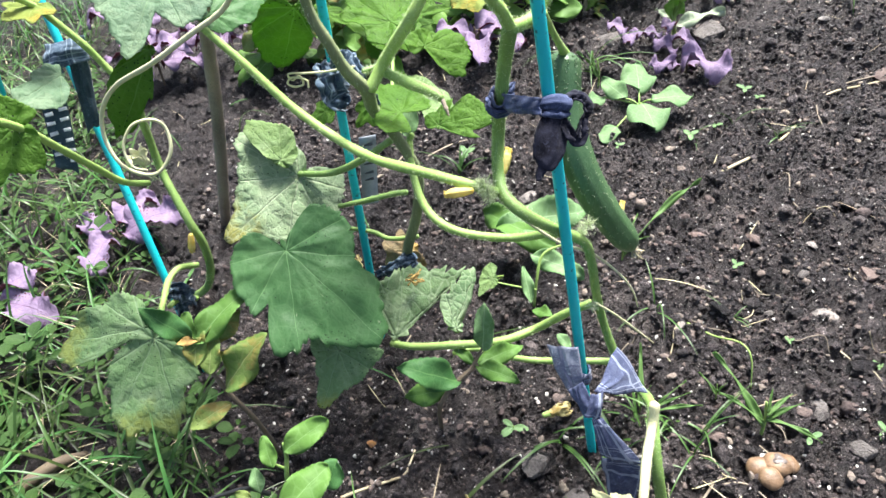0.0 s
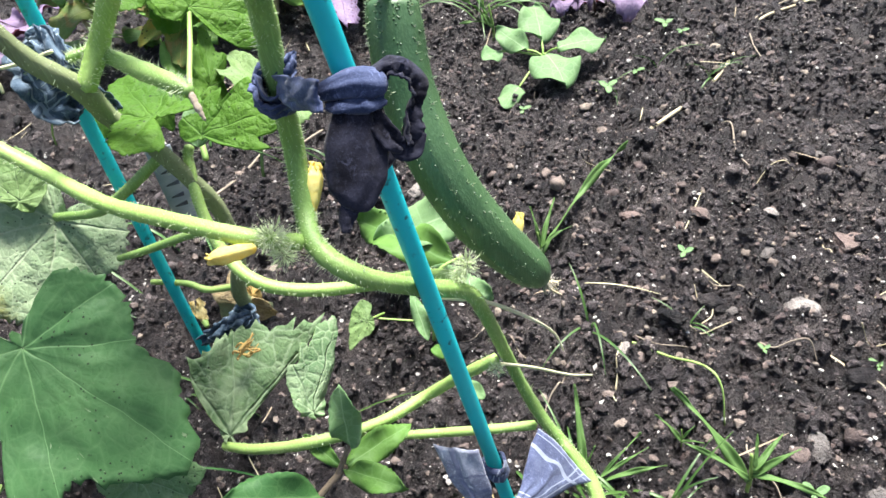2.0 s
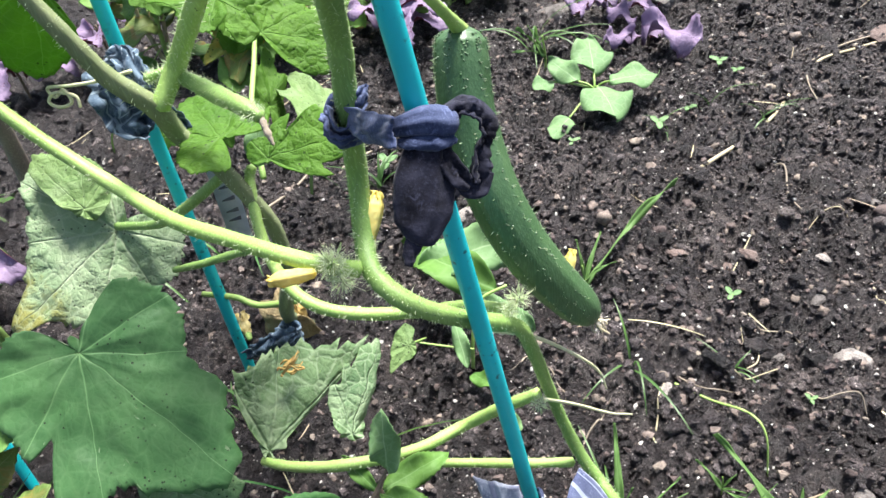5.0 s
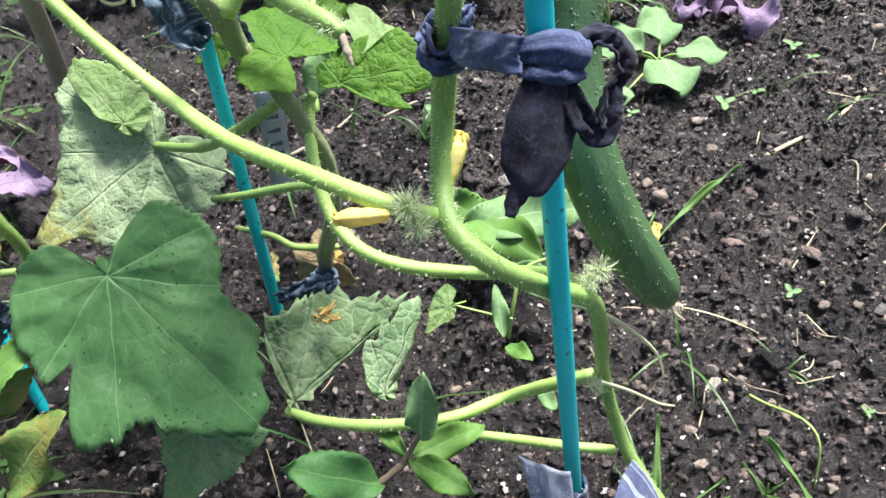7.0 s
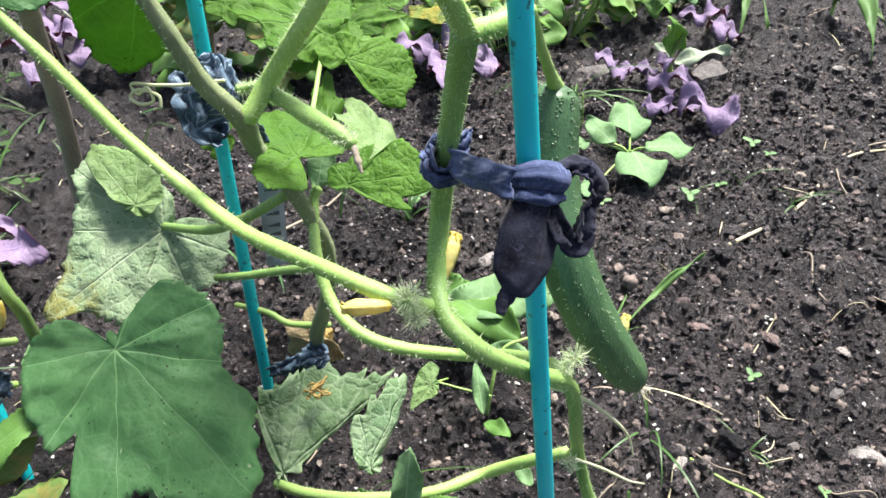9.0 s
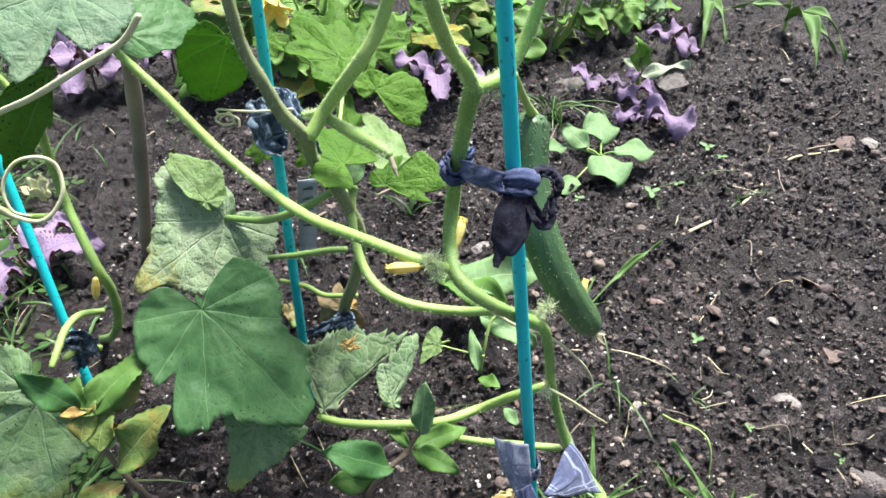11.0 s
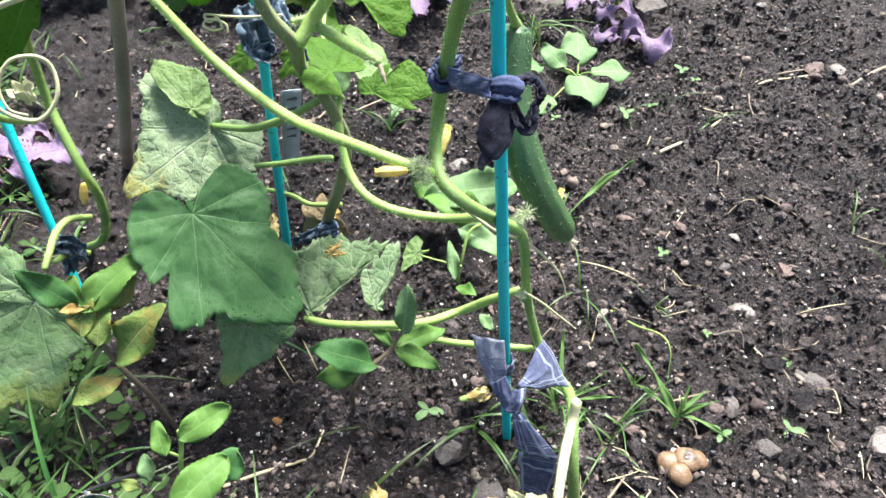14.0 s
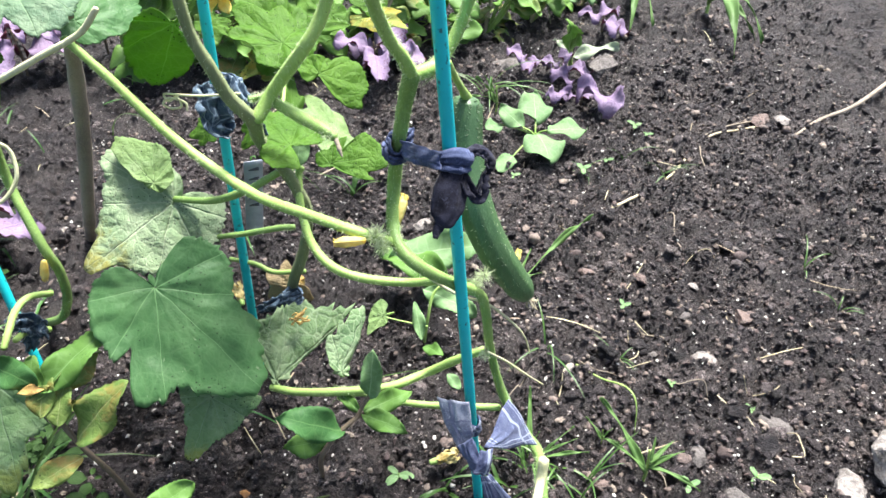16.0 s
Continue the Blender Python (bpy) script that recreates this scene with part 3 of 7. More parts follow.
def lance(parent, o, tip, normal, mats, width=0.3, fold=0.15, droop=0.15, wave=0.02, teeth=0.0, seed=0, name="leaf", label="", blunt=0.0, thick=0.0005, sag=0.0, peak=0.85):
    """A simple leaf, widest near its middle, along a midrib that arches."""
    size, x, y, z = orient(o, tip, normal)
    g = np.random.default_rng(seed)
    n, m = 26, 9
    u = np.linspace(0, 1, n)[:, None]
    v = np.linspace(-1, 1, m)[None, :]
    keen, full = np.sin(np.pi * u ** peak) ** 0.9, np.sqrt(np.clip(1 - np.abs(2 * u ** 1.15 - 1) ** 2.3, 0, 1))
    w = width * 0.5 * ((1 - blunt) * keen + blunt * full) + 0.006
    w = w * (1 + teeth * (np.abs(((u * 13) % 1.0) - 0.4) - 0.3) * 2)
    lx = u + 0 * v
    ly = v * w
    lz = fold * np.abs(ly) + droop * (u * (1 - u)) * 4 * 0.25 - sag * u ** 2 + wave * np.sin(u * 9 + g.uniform(0, 6)) * v * np.abs(v) * 2
    lz = lz + 0.008 * lattice(lx * 9 + seed, ly * 9 + 3, 21)
    P = np.asarray(o, float) + size * (lx[..., None] * x + ly[..., None] * y + lz[..., None] * z)
    UV = np.stack([lx, ly], -1)
    return shell(name, P, UV, mats, parent, label, thick)


def blade_data(base, heading, length, width, lean, bend, g, n=7):
    """One grass blade: a folded ribbon that arches over."""
    h = np.array([math.cos(heading), math.sin(heading), 0.0])
    side = np.array([-h[1], h[0], 0.0])
    s = np.linspace(0, 1, n)
    ang = lean + bend * s
    dx = np.concatenate([[0], np.cumsum(np.sin(ang[:-1]) * length / (n - 1))])
    dz = np.concatenate([[0], np.cumsum(np.cos(ang[:-1]) * length / (n - 1))])
    mid = np.asarray(base) + dx[:, None] * h + dz[:, None] * np.array([0, 0, 1.0])
    w = width * 0.5 * np.minimum(1, 0.55 + s * 2) * (1 - s ** 3) + 0.0002
    up = np.stack([-np.cos(ang), np.sin(ang)], 1)
    nz = up[:, :1] * h + up[:, 1:] * np.array([0, 0, 1.0])
    l, r = mid - side * w[:, None] + nz * w[:, None] * 0.35, mid + side * w[:, None] + nz * w[:, None] * 0.35
    return np.stack([l, mid, r], 1).reshape(-1, 3)


def blade_faces(n, start):
    f = []
    for i in range(n - 1):
        a = start + 3 * i
        f += [(a, a + 1, a + 4, a + 3), (a + 1, a + 2, a + 5, a + 4)]
    return f


def tuft(base, count, length, width, seed, label, group="grass tufts", spread=0.9, heading=None, mat=None):
    """A clump of grass; every blade a part."""
    g = np.random.default_rng(seed)
    b = (base[0], base[1], ground_at(base[0], base[1]) - 0.002)
    t = thing("grass_tuft", b, label, "grass", group)
    for k in range(count):
        hd = g.uniform(0, 2 * np.pi) if heading is None else heading + g.normal(0, 0.7)
        at = np.array(b) + np.array([g.normal(0, 0.004), g.normal(0, 0.004), 0])
        v = blade_data(at, hd, length * g.uniform(0.55, 1.1), width * g.uniform(0.7, 1.15), g.uniform(0.15, 0.85) * spread, g.uniform(0.7, 2.1) * spread, g, 9)
        link_mesh("blade", v, blade_faces(9, 0), mat or GRASS, t)
    return t


def rock(name, at, size, mat, label, category="stone", group="", seed=0, squash=0.48, sink=0.6, kind=""):
    g = np.random.default_rng(seed)
    bm = bmesh.new()
    bmesh.ops.create_icosphere(bm, subdivisions=4, radius=1.0)
    axes = g.uniform(0.8, 1.45, 3) * (1, 1, squash)
    planes = [(g.normal(0, 1, 3), g.uniform(0.45, 0.85)) for _ in range(12)]
    rot = Euler((g.uniform(-0.3, 0.3), g.uniform(-0.3, 0.3), g.uniform(0, 6.3))).to_matrix()
    for v in bm.verts:
        c = np.array(v.co)
        for nrm, d in planes:
            nn = nrm / np.linalg.norm(nrm)
            over = c @ nn - d
            if over > 0:
                c = c - nn * over * 0.97
        c = c * axes * (1 + 0.09 * noise.noise(Vector(c * 2.5 + seed)) + 0.05 * noise.noise(Vector(c * 7.0 + seed)))
        v.co = rot @ Vector(c) * size
    z = ground_at(at[0], at[1])
    v = np.array([v.co for v in bm.verts]) + np.array([at[0], at[1], z + size * squash * (1 - sink) * 0.6])
    f = [[x.index for x in p.verts] for p in bm.faces]
    bm.free()
    ob = link_mesh(name, v - np.array([at[0], at[1], z]), f, mat, None, smooth=False)
    ob.location = (at[0], at[1], z)
    return tagged(ob, label, category, group, kind)


def ribbon(name, pts, widths, up, mat, parent, label="", crumple=0.003, seed=0, m=9, per=10, scale=(1.0, 1.0), thick=0.001, coarse=1.0):
    """A strip of crumpled cloth along a line, its width given along it."""
    line = spline(pts, per)
    n = len(line)
    t = np.linspace(0, 1, n)
    w = np.interp(t, np.linspace(0, 1, len(widths)), widths)
    tan = np.gradient(line, axis=0)
    tan /= np.linalg.norm(tan, axis=1, keepdims=True) + 1e-12
    ups = np.asarray(up, float)
    ups = np.array([np.interp(t, np.linspace(0, 1, len(ups)), ups[:, k]) for k in range(3)]).T if ups.ndim == 2 else np.tile(ups, (n, 1))
    side = np.cross(tan, ups)
    side /= np.linalg.norm(side, axis=1, keepdims=True) + 1e-12
    nor = np.cross(side, tan)
    v = np.linspace(-0.5, 0.5, m)
    P = line[:, None, :] + v[None, :, None] * w[:, None, None] * side[:, None, :]
    uu, vv = np.meshgrid(t * 6 * coarse, v * 4 * coarse, indexing="ij")
    off = lattice(uu * 1.3 + seed * 7, vv * 2.2 + seed, 31) + 0.6 * lattice(uu * 3.1 + seed, vv * 3.9, 32) + 0.35 * lattice(uu * 7 + seed, vv * 8, 33)
    lengthwise = np.sin(vv * 3.2 + seed + 0.6 * lattice(uu, vv, 34))
    P = P + nor[:, None, :] * (crumple * (off + 0.8 * lengthwise))[..., None]
    P = P + side[:, None, :] * (crumple * 0.5 * lattice(uu * 2 + 9, vv * 2 + seed, 35))[..., None]
    L = np.concatenate([[0], np.cumsum(np.linalg.norm(np.diff(line, axis=0), axis=1))])
    UV = np.stack([(L[:, None] / 0.06 + 0 * v) * scale[0], (v[None, :] * w[:, None] / 0.06) * scale[1] + 0.5], -1)
    return shell(name, P, UV, (mat, mat), parent, label, thick)


def wrapped(center, axis, radius, width, mat, parent, crumple=0.0012, seed=0, turns=1.05, k=14):
    """Cloth wound flat round a pole or stem."""
    c, a = np.array(center), np.asarray(axis, float) / np.linalg.norm(axis)
    u = np.cross(a, (0.3, 0.9, 0.2))
    u /= np.linalg.norm(u)
    w = np.cross(a, u)
    rad = [math.cos(q) * u + math.sin(q) * w for q in np.linspace(0, 2 * np.pi * turns, k)]
    pts = [c + r * radius * (1 + 0.12 * n / k) + a * width * 0.18 * math.sin(n * 1.3 + seed) for n, r in enumerate(rad)]
    return ribbon("wrap", pts, [width, width * 1.15, width * 0.9, width * 1.1], rad, mat, parent, crumple=crumple, seed=seed, per=4)


def cloth_patch(name, corners, mat, parent, label="", crumple=0.002, bulge=0.004, seed=0, pleat=0.0, n=18, thick=0.001):
    """A four-cornered piece of cloth that bulges and creases."""
    a, b, c, d = (np.array(q, float) for q in corners)
    u, v = np.meshgrid(np.linspace(0, 1, n), np.linspace(0, 1, n), indexing="ij")
    P = (a[None, None] * ((1 - u) * (1 - v))[..., None] + b * (u * (1 - v))[..., None] + c * (u * v)[..., None] + d * ((1 - u) * v)[..., None])
    nor = np.cross(b - a, d - a)
    nor /= np.linalg.norm(nor)
    if nor[1] > 0:
        nor = -nor
    off = bulge * 4 * u * (1 - u) * np.sin(np.pi * (0.15 + 0.7 * v))
    off = off + crumple * (lattice(u * 3 + seed * 3, v * 2.2 + seed, 31) + 0.6 * lattice(u * 6 + seed, v * 4, 32) + 0.3 * lattice(u * 13 + seed, v * 11, 33))
    off = off + pleat * np.abs(((u * 3.0 + 0.35 * lattice(u * 2 + seed, v * 2, 36)) % 1.0) - 0.5)
    P = P + nor * off[..., None] + (b - a) * (0.05 * lattice(v * 4 + seed, u * 3, 37))[..., None] + (d - a) * (0.04 * lattice(u * 4 + seed, v * 3, 38))[..., None]
    lu, lv = np.linalg.norm(b - a + c - d) / 2, np.linalg.norm(d - a + c - b) / 2
    UV = np.stack([u * lu / 0.06 + 0.13 * seed, v * lv / 0.06 + 0.29 * seed], -1)
    return shell(name, P, UV, (mat, mat), parent, label, thick)


def cloth_bag(name, pts, radii, flat, mat, parent, label="", seed=0, seg=26, per=8):
    """A gathered pouch of cloth: a flattened closed tube with lengthwise pleats."""
    line = spline(pts, per)
    n = len(line)
    t = np.linspace(0, 1, n)
    r = np.interp(t, np.linspace(0, 1, len(radii)), radii)
    r = r * np.sqrt(np.clip(1 - np.clip((t - 0.86) / 0.145, 0, 1) ** 2, 0.02, 1))
    tan = np.gradient(line, axis=0)
    tan /= np.linalg.norm(tan, axis=1, keepdims=True)
    side = np.cross(tan, CAMWARD)
    side /= np.linalg.norm(side, axis=1, keepdims=True)
    out = np.cross(side, tan)
    ang = np.linspace(0, 2 * np.pi, seg + 1)
    A, T = np.meshgrid(ang, t)
    pleat = 1 + 0.30 * (np.abs(np.sin(A * 3.5 + seed + 1.2 * T)) - 0.5) * (1 - 0.6 * T) + 0.12 * lattice(A * 1.7 + seed, T * 3, 41) + 0.07 * lattice(A * 5 + seed, T * 4, 42) + 0.03 * lattice(A * 11, T * 14, 43)
    pleat[:, -1] = pleat[:, 0]
    P = line[:, None, :] + (r[:, None] * pleat)[..., None] * (np.cos(A)[..., None] * side[:, None, :] + flat * np.sin(A)[..., None] * out[:, None, :])
    UV = np.stack([A * 0.3, T * 0.6], -1)
    return shell(name, P, UV, (mat, mat), parent, label, 0.0010)


# ---- ground: one sheet, fine where the camera passes, that runs out to the horizon ----
def spread(lo, hi, stepsize, far):
    mid = np.arange(lo, hi + 1e-6, stepsize)
    out = [hi + stepsize]
    while out[-1] < far:
        out.append(out[-1] + (out[-1] - hi) * 0.35 + stepsize)
    low = [lo - stepsize]
    while low[-1] > -far:
        low.append(low[-1] - (lo - low[-1]) * 0.35 - stepsize)
    return np.array(low[::-1] + list(mid) + out)


def build_ground():
    xs, ys = spread(-0.85, 1.40, 0.0048, 60), spread(0.32, 2.3, 0.0048, 60)
    X, Y = np.meshgrid(xs, ys, indexing="ij")
    Zz = relief(X, Y)
    n, m = X.shape
    v = np.stack([X, Y, Zz], -1).reshape(-1, 3)
    i, j = np.meshgrid(np.arange(n - 1), np.arange(m - 1), indexing="ij")
    a = (i * m + j).ravel()
    ob = link_mesh("ground", v, np.stack([a, a + m, a + m + 1, a + 1], 1), SOIL)
    tagged(ob, "dark moist garden soil, crumbly and uneven", "soil", "", "structure")


build_ground()

def ico(level):
    bm = bmesh.new()
    bmesh.ops.create_icosphere(bm, subdivisions=level, radius=1.0)
    v = np.array([x.co for x in bm.verts])
    f = np.array([[y.index for y in p.verts] for p in bm.faces])
    bm.free()
    return v, f


def scatter_lumps(name, count, sizes, level, mat, label, seed, area=(-0.85, 1.3, 0.28, 2.0), sink=0.35, power=2.0, squash=0.8, jitter=0.5, smooth=False):
    g = np.random.default_rng(seed)
    bv, bf = ico(level)
    x, y = g.uniform(area[0], area[1], count), area[2] + (area[3] - area[2]) * g.uniform(0, 1, count) ** 1.35
    s = sizes[0] + (sizes[1] - sizes[0]) * g.uniform(0, 1, count) ** power
    z = relief(x, y) + s * (0.5 - sink)
    ax = g.uniform(0.55, 1.35, (count, 3))
    v = bv[None] * (1 + jitter * g.uniform(-1, 1, (count, len(bv), 1))) * ax[:, None, :] * s[:, None, None]
    q = g.normal(0, 1, (count, 4))
    q /= np.linalg.norm(q, axis=1, keepdims=True)
    w, qv = q[:, None, :1], np.broadcast_to(q[:, None, 1:], v.shape)
    t = 2 * np.cross(qv, v)
    v = v + w * t + np.cross(qv, t)
    v[..., 2] *= squash
    v = (v + np.stack([x, y, z], 1)[:, None, :]).reshape(-1, 3)
    f = (bf[None] + (np.arange(count) * len(bv))[:, None, None]).reshape(-1, 3)
    tagged(link_mesh(name, v, f, mat, smooth=smooth), label, "soil", "", "stuff")


scatter_lumps("soil_crumbs", 62000, (0.0009, 0.0042), 1, CLOD, "fine dark crumbs of garden soil", 3, area=(-0.26, 1.12, 0.36, 1.6), power=2.6, sink=0.1)
scatter_lumps("distant_soil_crumbs", 14000, (0.0018, 0.006), 1, CLOD, "dark crumbs of garden soil", 6, area=(-0.9, 1.7, 1.05, 2.7), power=2.2, sink=0.15)
scatter_lumps("soil_clods", 3000, (0.0035, 0.0100), 2, CLOD, "larger dark clods of moist soil", 4, area=(-0.55, 1.45, 0.36, 2.3), power=3.2, sink=0.3, jitter=0.42, smooth=True, squash=0.7)
scatter_lumps("brown_crumbs", 12000, (0.0009, 0.0046), 1, CRUMB_PALE, "dry lighter brown crumbs in the soil", 8, area=(-0.36, 1.25, 0.36, 1.95), sink=0.0, power=2.6)
scatter_lumps("pale_grit", 8500, (0.0006, 0.0027), 1, PERLITE, "scattered whitish grit in the soil", 5, area=(-0.36, 1.25, 0.36, 1.85), sink=0.0, power=3.2)
scatter_lumps("pebbles", 620, (0.0026, 0.0085), 2, PEBBLE, "small tan and grey pebbles and dry crumbs in the soil", 9, area=(-0.34, 1.30, 0.38, 2.0), sink=0.3, power=2.2, jitter=0.36, smooth=True, squash=0.75)
UP_FRONT = (0.05, -0.5, 0.8)
BOTH_TOP = (LEAF_TOP, LEAF_PALE)
LIT = (LEAF_LIT, LEAF_LIT)



def outlined(parent, o, tip, normal, outline, mats, **kw):
    """A leaf with a margin of its own: reach by angle about the stalk's end."""
    return leaf(parent, o, tip, normal, mats, shape=outline, **kw)


# ---- stakes ----
def stake(base, top, label, group, radius=0.0052, mat=STAKE, name="garden_stake"):
    """A plastic-coated pole with ribs, a worn cap and a point in the soil."""
    t = thing(name, base, label, "stake", group)
    b, e = np.array(base), np.array(top)
    v, f, line, r = tube_data([b + (b - e) * 0.06, b, b + (e - b) * 0.33, b + (e - b) * 0.66, e], [radius * 0.4, radius, radius, radius, radius], 18, 6, 0.012, 3)
    link_mesh("pole", v, f, mat, t)
    v, f, _, _ = tube_data([e - (e - b) * 0.002, e + (e - b) * 0.03], [radius * 1.12, radius * 1.05], 14, 4, 0.0)
    link_mesh("cap", v, f, mat, t)
    return t


STAKE_LABEL = "turquoise plastic-coated garden stake, dirt-specked, pushed into soil"
stake((0.2165, 0.608, -0.006), (0.149, 0.642, 0.705), STAKE_LABEL, "turquoise stakes")
stake((-0.026, 0.826, 0.000), (-0.007, 0.877, 0.667), STAKE_LABEL, "turquoise stakes")
stake((-0.273, 0.810, 0.000), (-0.3735, 1.044, 0.580), STAKE_LABEL, "turquoise stakes")
stake((-0.835, 1.568, -0.021), (-0.746, 1.515, 0.297), STAKE_LABEL, "turquoise stakes")
stick = thing("wooden_stick", (-0.291, 1.117, 0.000), "weathered grey wooden stick pushed upright into soil", "stick")
tube("pole", [(-0.308, 1.163, -0.033), (-0.255, 1.059, 0.097), (-0.196, 0.987, 0.279), (-0.159, 0.929, 0.400), (-0.129, 0.878, 0.494)], [0.00788, 0.00834, 0.00815, 0.00788, 0.00741], WOOD, stick, seg=12, rough=0.07)

# ---- front cucumber plant ----
plant = thing("cucumber_plant", (0.284, 0.511, 0.000), "cucumber plant with one ripe hanging fruit, tied to a turquoise stake", "cucumber plant", "cucumber plants")
tube("stem", [(0.270, 0.504, -0.011), (0.260, 0.521, 0.064), (0.262, 0.551, 0.097), (0.272, 0.592, 0.083), (0.270, 0.643, 0.056), (0.258, 0.662, 0.073), (0.246, 0.674, 0.110), (0.235, 0.677, 0.160), (0.221, 0.655, 0.234), (0.210, 0.645, 0.270), (0.180, 0.628, 0.304), (0.153, 0.623, 0.329), (0.137, 0.638, 0.341), (0.135, 0.660, 0.350), (0.139, 0.677, 0.381), (0.143, 0.670, 0.423), (0.147, 0.665, 0.456), (0.149, 0.642, 0.492)],
     [0.00603, 0.00603, 0.00556, 0.00556, 0.0051, 0.00482, 0.00463, 0.00463, 0.00463, 0.00482, 0.0051, 0.00538, 0.00556, 0.00556, 0.00556, 0.00556, 0.00575, 0.00603], STEM_DARK, plant, "bristly green main stem", hair=2600, ribs=0.08)
tube("branch", [(0.149, 0.643, 0.490), (0.142, 0.637, 0.506), (0.133, 0.632, 0.521), (0.122, 0.620, 0.552), (0.113, 0.609, 0.595)], [0.00508, 0.00456, 0.00438, 0.00438, 0.0035], STEM, plant, hair=600, ribs=0.08)
tube("branch", [(0.149, 0.643, 0.490), (0.164, 0.652, 0.490), (0.176, 0.660, 0.497), (0.188, 0.667, 0.517), (0.198, 0.667, 0.551)], [0.00517, 0.0049, 0.00446, 0.00446, 0.00356], STEM, plant, hair=600, ribs=0.08)
tube("petiole", [(0.130, 0.640, 0.345), (0.108, 0.639, 0.357), (0.065, 0.671, 0.357), (0.024, 0.708, 0.353), (-0.014, 0.746, 0.360), (-0.054, 0.774, 0.386), (-0.090, 0.794, 0.425), (-0.122, 0.807, 0.460)], [0.0043, 0.00448, 0.00457, 0.00457, 0.00448, 0.0043, 0.00403, 0.00358], STEM, plant, "thick pale green leaf stalk", hair=700, ribs=0.06)
tube("petiole", [(0.212, 0.661, 0.267), (0.187, 0.689, 0.250), (0.149, 0.706, 0.237), (0.109, 0.707, 0.247), (0.081, 0.716, 0.257), (0.063, 0.738, 0.270), (0.056, 0.760, 0.295), (0.056, 0.783, 0.319), (0.060, 0.787, 0.328)], [0.00389, 0.00426, 0.00445, 0.00445, 0.00445, 0.00426, 0.00398, 0.0037, 0.00333], STEM, plant, "thick curved pale green leaf stalk", hair=500, ribs=0.06)
tube("petiole", [(0.227, 0.675, 0.158), (0.204, 0.683, 0.139), (0.169, 0.700, 0.101), (0.125, 0.683, 0.107), (0.073, 0.674, 0.121), (0.031, 0.689, 0.110), (0.002, 0.706, 0.102)], [0.00422, 0.00469, 0.00469, 0.00469, 0.00451, 0.00413, 0.00376], STEM, plant, hair=500, ribs=0.06)
tube("petiole", [(0.250, 0.667, 0.066), (0.214, 0.676, 0.064), (0.171, 0.694, 0.052), (0.131, 0.695, 0.067), (0.100, 0.696, 0.085), (0.072, 0.694, 0.085)], [0.0038, 0.00399, 0.00399, 0.0038, 0.00361, 0.00285], STEM, plant, hair=250)
tube("petiole", [(0.262, 0.557, 0.128), (0.257, 0.544, 0.108), (0.242, 0.511, 0.102), (0.231, 0.481, 0.086)], [0.00521, 0.00484, 0.00503, 0.00447], TENDRIL, plant, "faded whitish stalk of a dead leaf", hair=120, ribs=0.08)
# leaves of the front plant
outlined(plant, (-0.090, 0.732, 0.240), (0.001, 0.660, 0.158), (0.19, -0.62, 0.76), ((-176, 0.05), (-167, 0.27), (-141, 0.38), (-117, 0.43), (-95, 0.48), (-78, 0.52), (-69, 0.58), (-63, 0.38), (-57, 0.66), (-51, 0.82), (-41, 0.79), (-30, 0.71), (-20, 0.83), (-12, 0.92), (-4, 1.04), (5, 0.97), (15, 0.82), (27, 0.71), (31, 0.57), (42, 0.51), (58, 0.52), (76, 0.52), (89, 0.47), (108, 0.41), (118, 0.20), (135, 0.06), (160, 0.10)), BOTH_TOP, cup=0.03, fold=-0.02, droop=0.04, wave=0.02, teeth=0.03, seed=2, label="large dark green lobed leaf with a nibbled edge")
outlined(plant, (-0.054, 0.681, 0.129), (-0.081, 0.639, 0.080), (-0.01, -0.76, 0.65), ((-150, 0.30), (-100, 0.50), (-55, 0.38), (-18, 0.57), (-8, 0.90), (0, 1.02), (7, 0.88), (23, 0.64), (75, 0.58), (105, 0.74), (127, 0.40), (160, 0.25)), (LEAF_SPOILT, LEAF_PALE), cup=0.05, wave=0.04, seed=31, label="folded pale lower lobe of a leaf")
outlined(plant, (0.007, 0.713, 0.105), (0.117, 0.788, 0.135), (0.36, -0.75, 0.56), ((-60, 0.03), (-10, 0.12), (-3, 0.36), (-1, 0.62), (0, 1.0), (3, 0.90), (7, 0.82), (16, 0.75), (31, 0.65), (43, 0.59), (59, 0.56), (71, 0.50), (77, 0.39), (82, 0.25), (95, 0.05)), (LEAF_PALE, LEAF_WORN), cup=-0.12, fold=-0.2, wave=0.09, teeth=0.06, seed=5, label="curled leaf showing its pale veined underside")
outlined(plant, (0.078, 0.705, 0.115), (0.118, 0.783, 0.141), (0.69, -0.52, 0.50), ((-105, 0.08), (-40, 0.21), (-21, 0.41), (-6, 0.60), (-1, 1.02), (5, 0.86), (12, 0.81), (18, 0.58), (27, 0.66), (33, 0.42), (40, 0.47), (60, 0.24), (96, 0.16), (150, 0.05)), (LEAF_PALE, LEAF_WORN), cup=-0.1, fold=-0.3, wave=0.06, seed=6, label="narrow shrivelled leaf edge")
outlined(plant, (-0.151, 0.821, 0.508), (-0.175, 0.740, 0.471), (0.25, -0.41, 0.88), ((-169, 0.56), (-119, 0.65), (-81, 0.71), (-51, 0.67), (-22, 0.73), (-9, 0.86), (0, 1.01), (8, 0.83), (9, 0.63), (13, 0.43), (28, 0.55), (33, 0.66), (42, 0.66), (62, 0.65), (81, 0.59), (138, 0.49)), (LEAF_GREY, LEAF_WORN), cup=-0.05, droop=0.06, wave=0.03, seed=8, label="large grey-green leaf at the top of the vine")
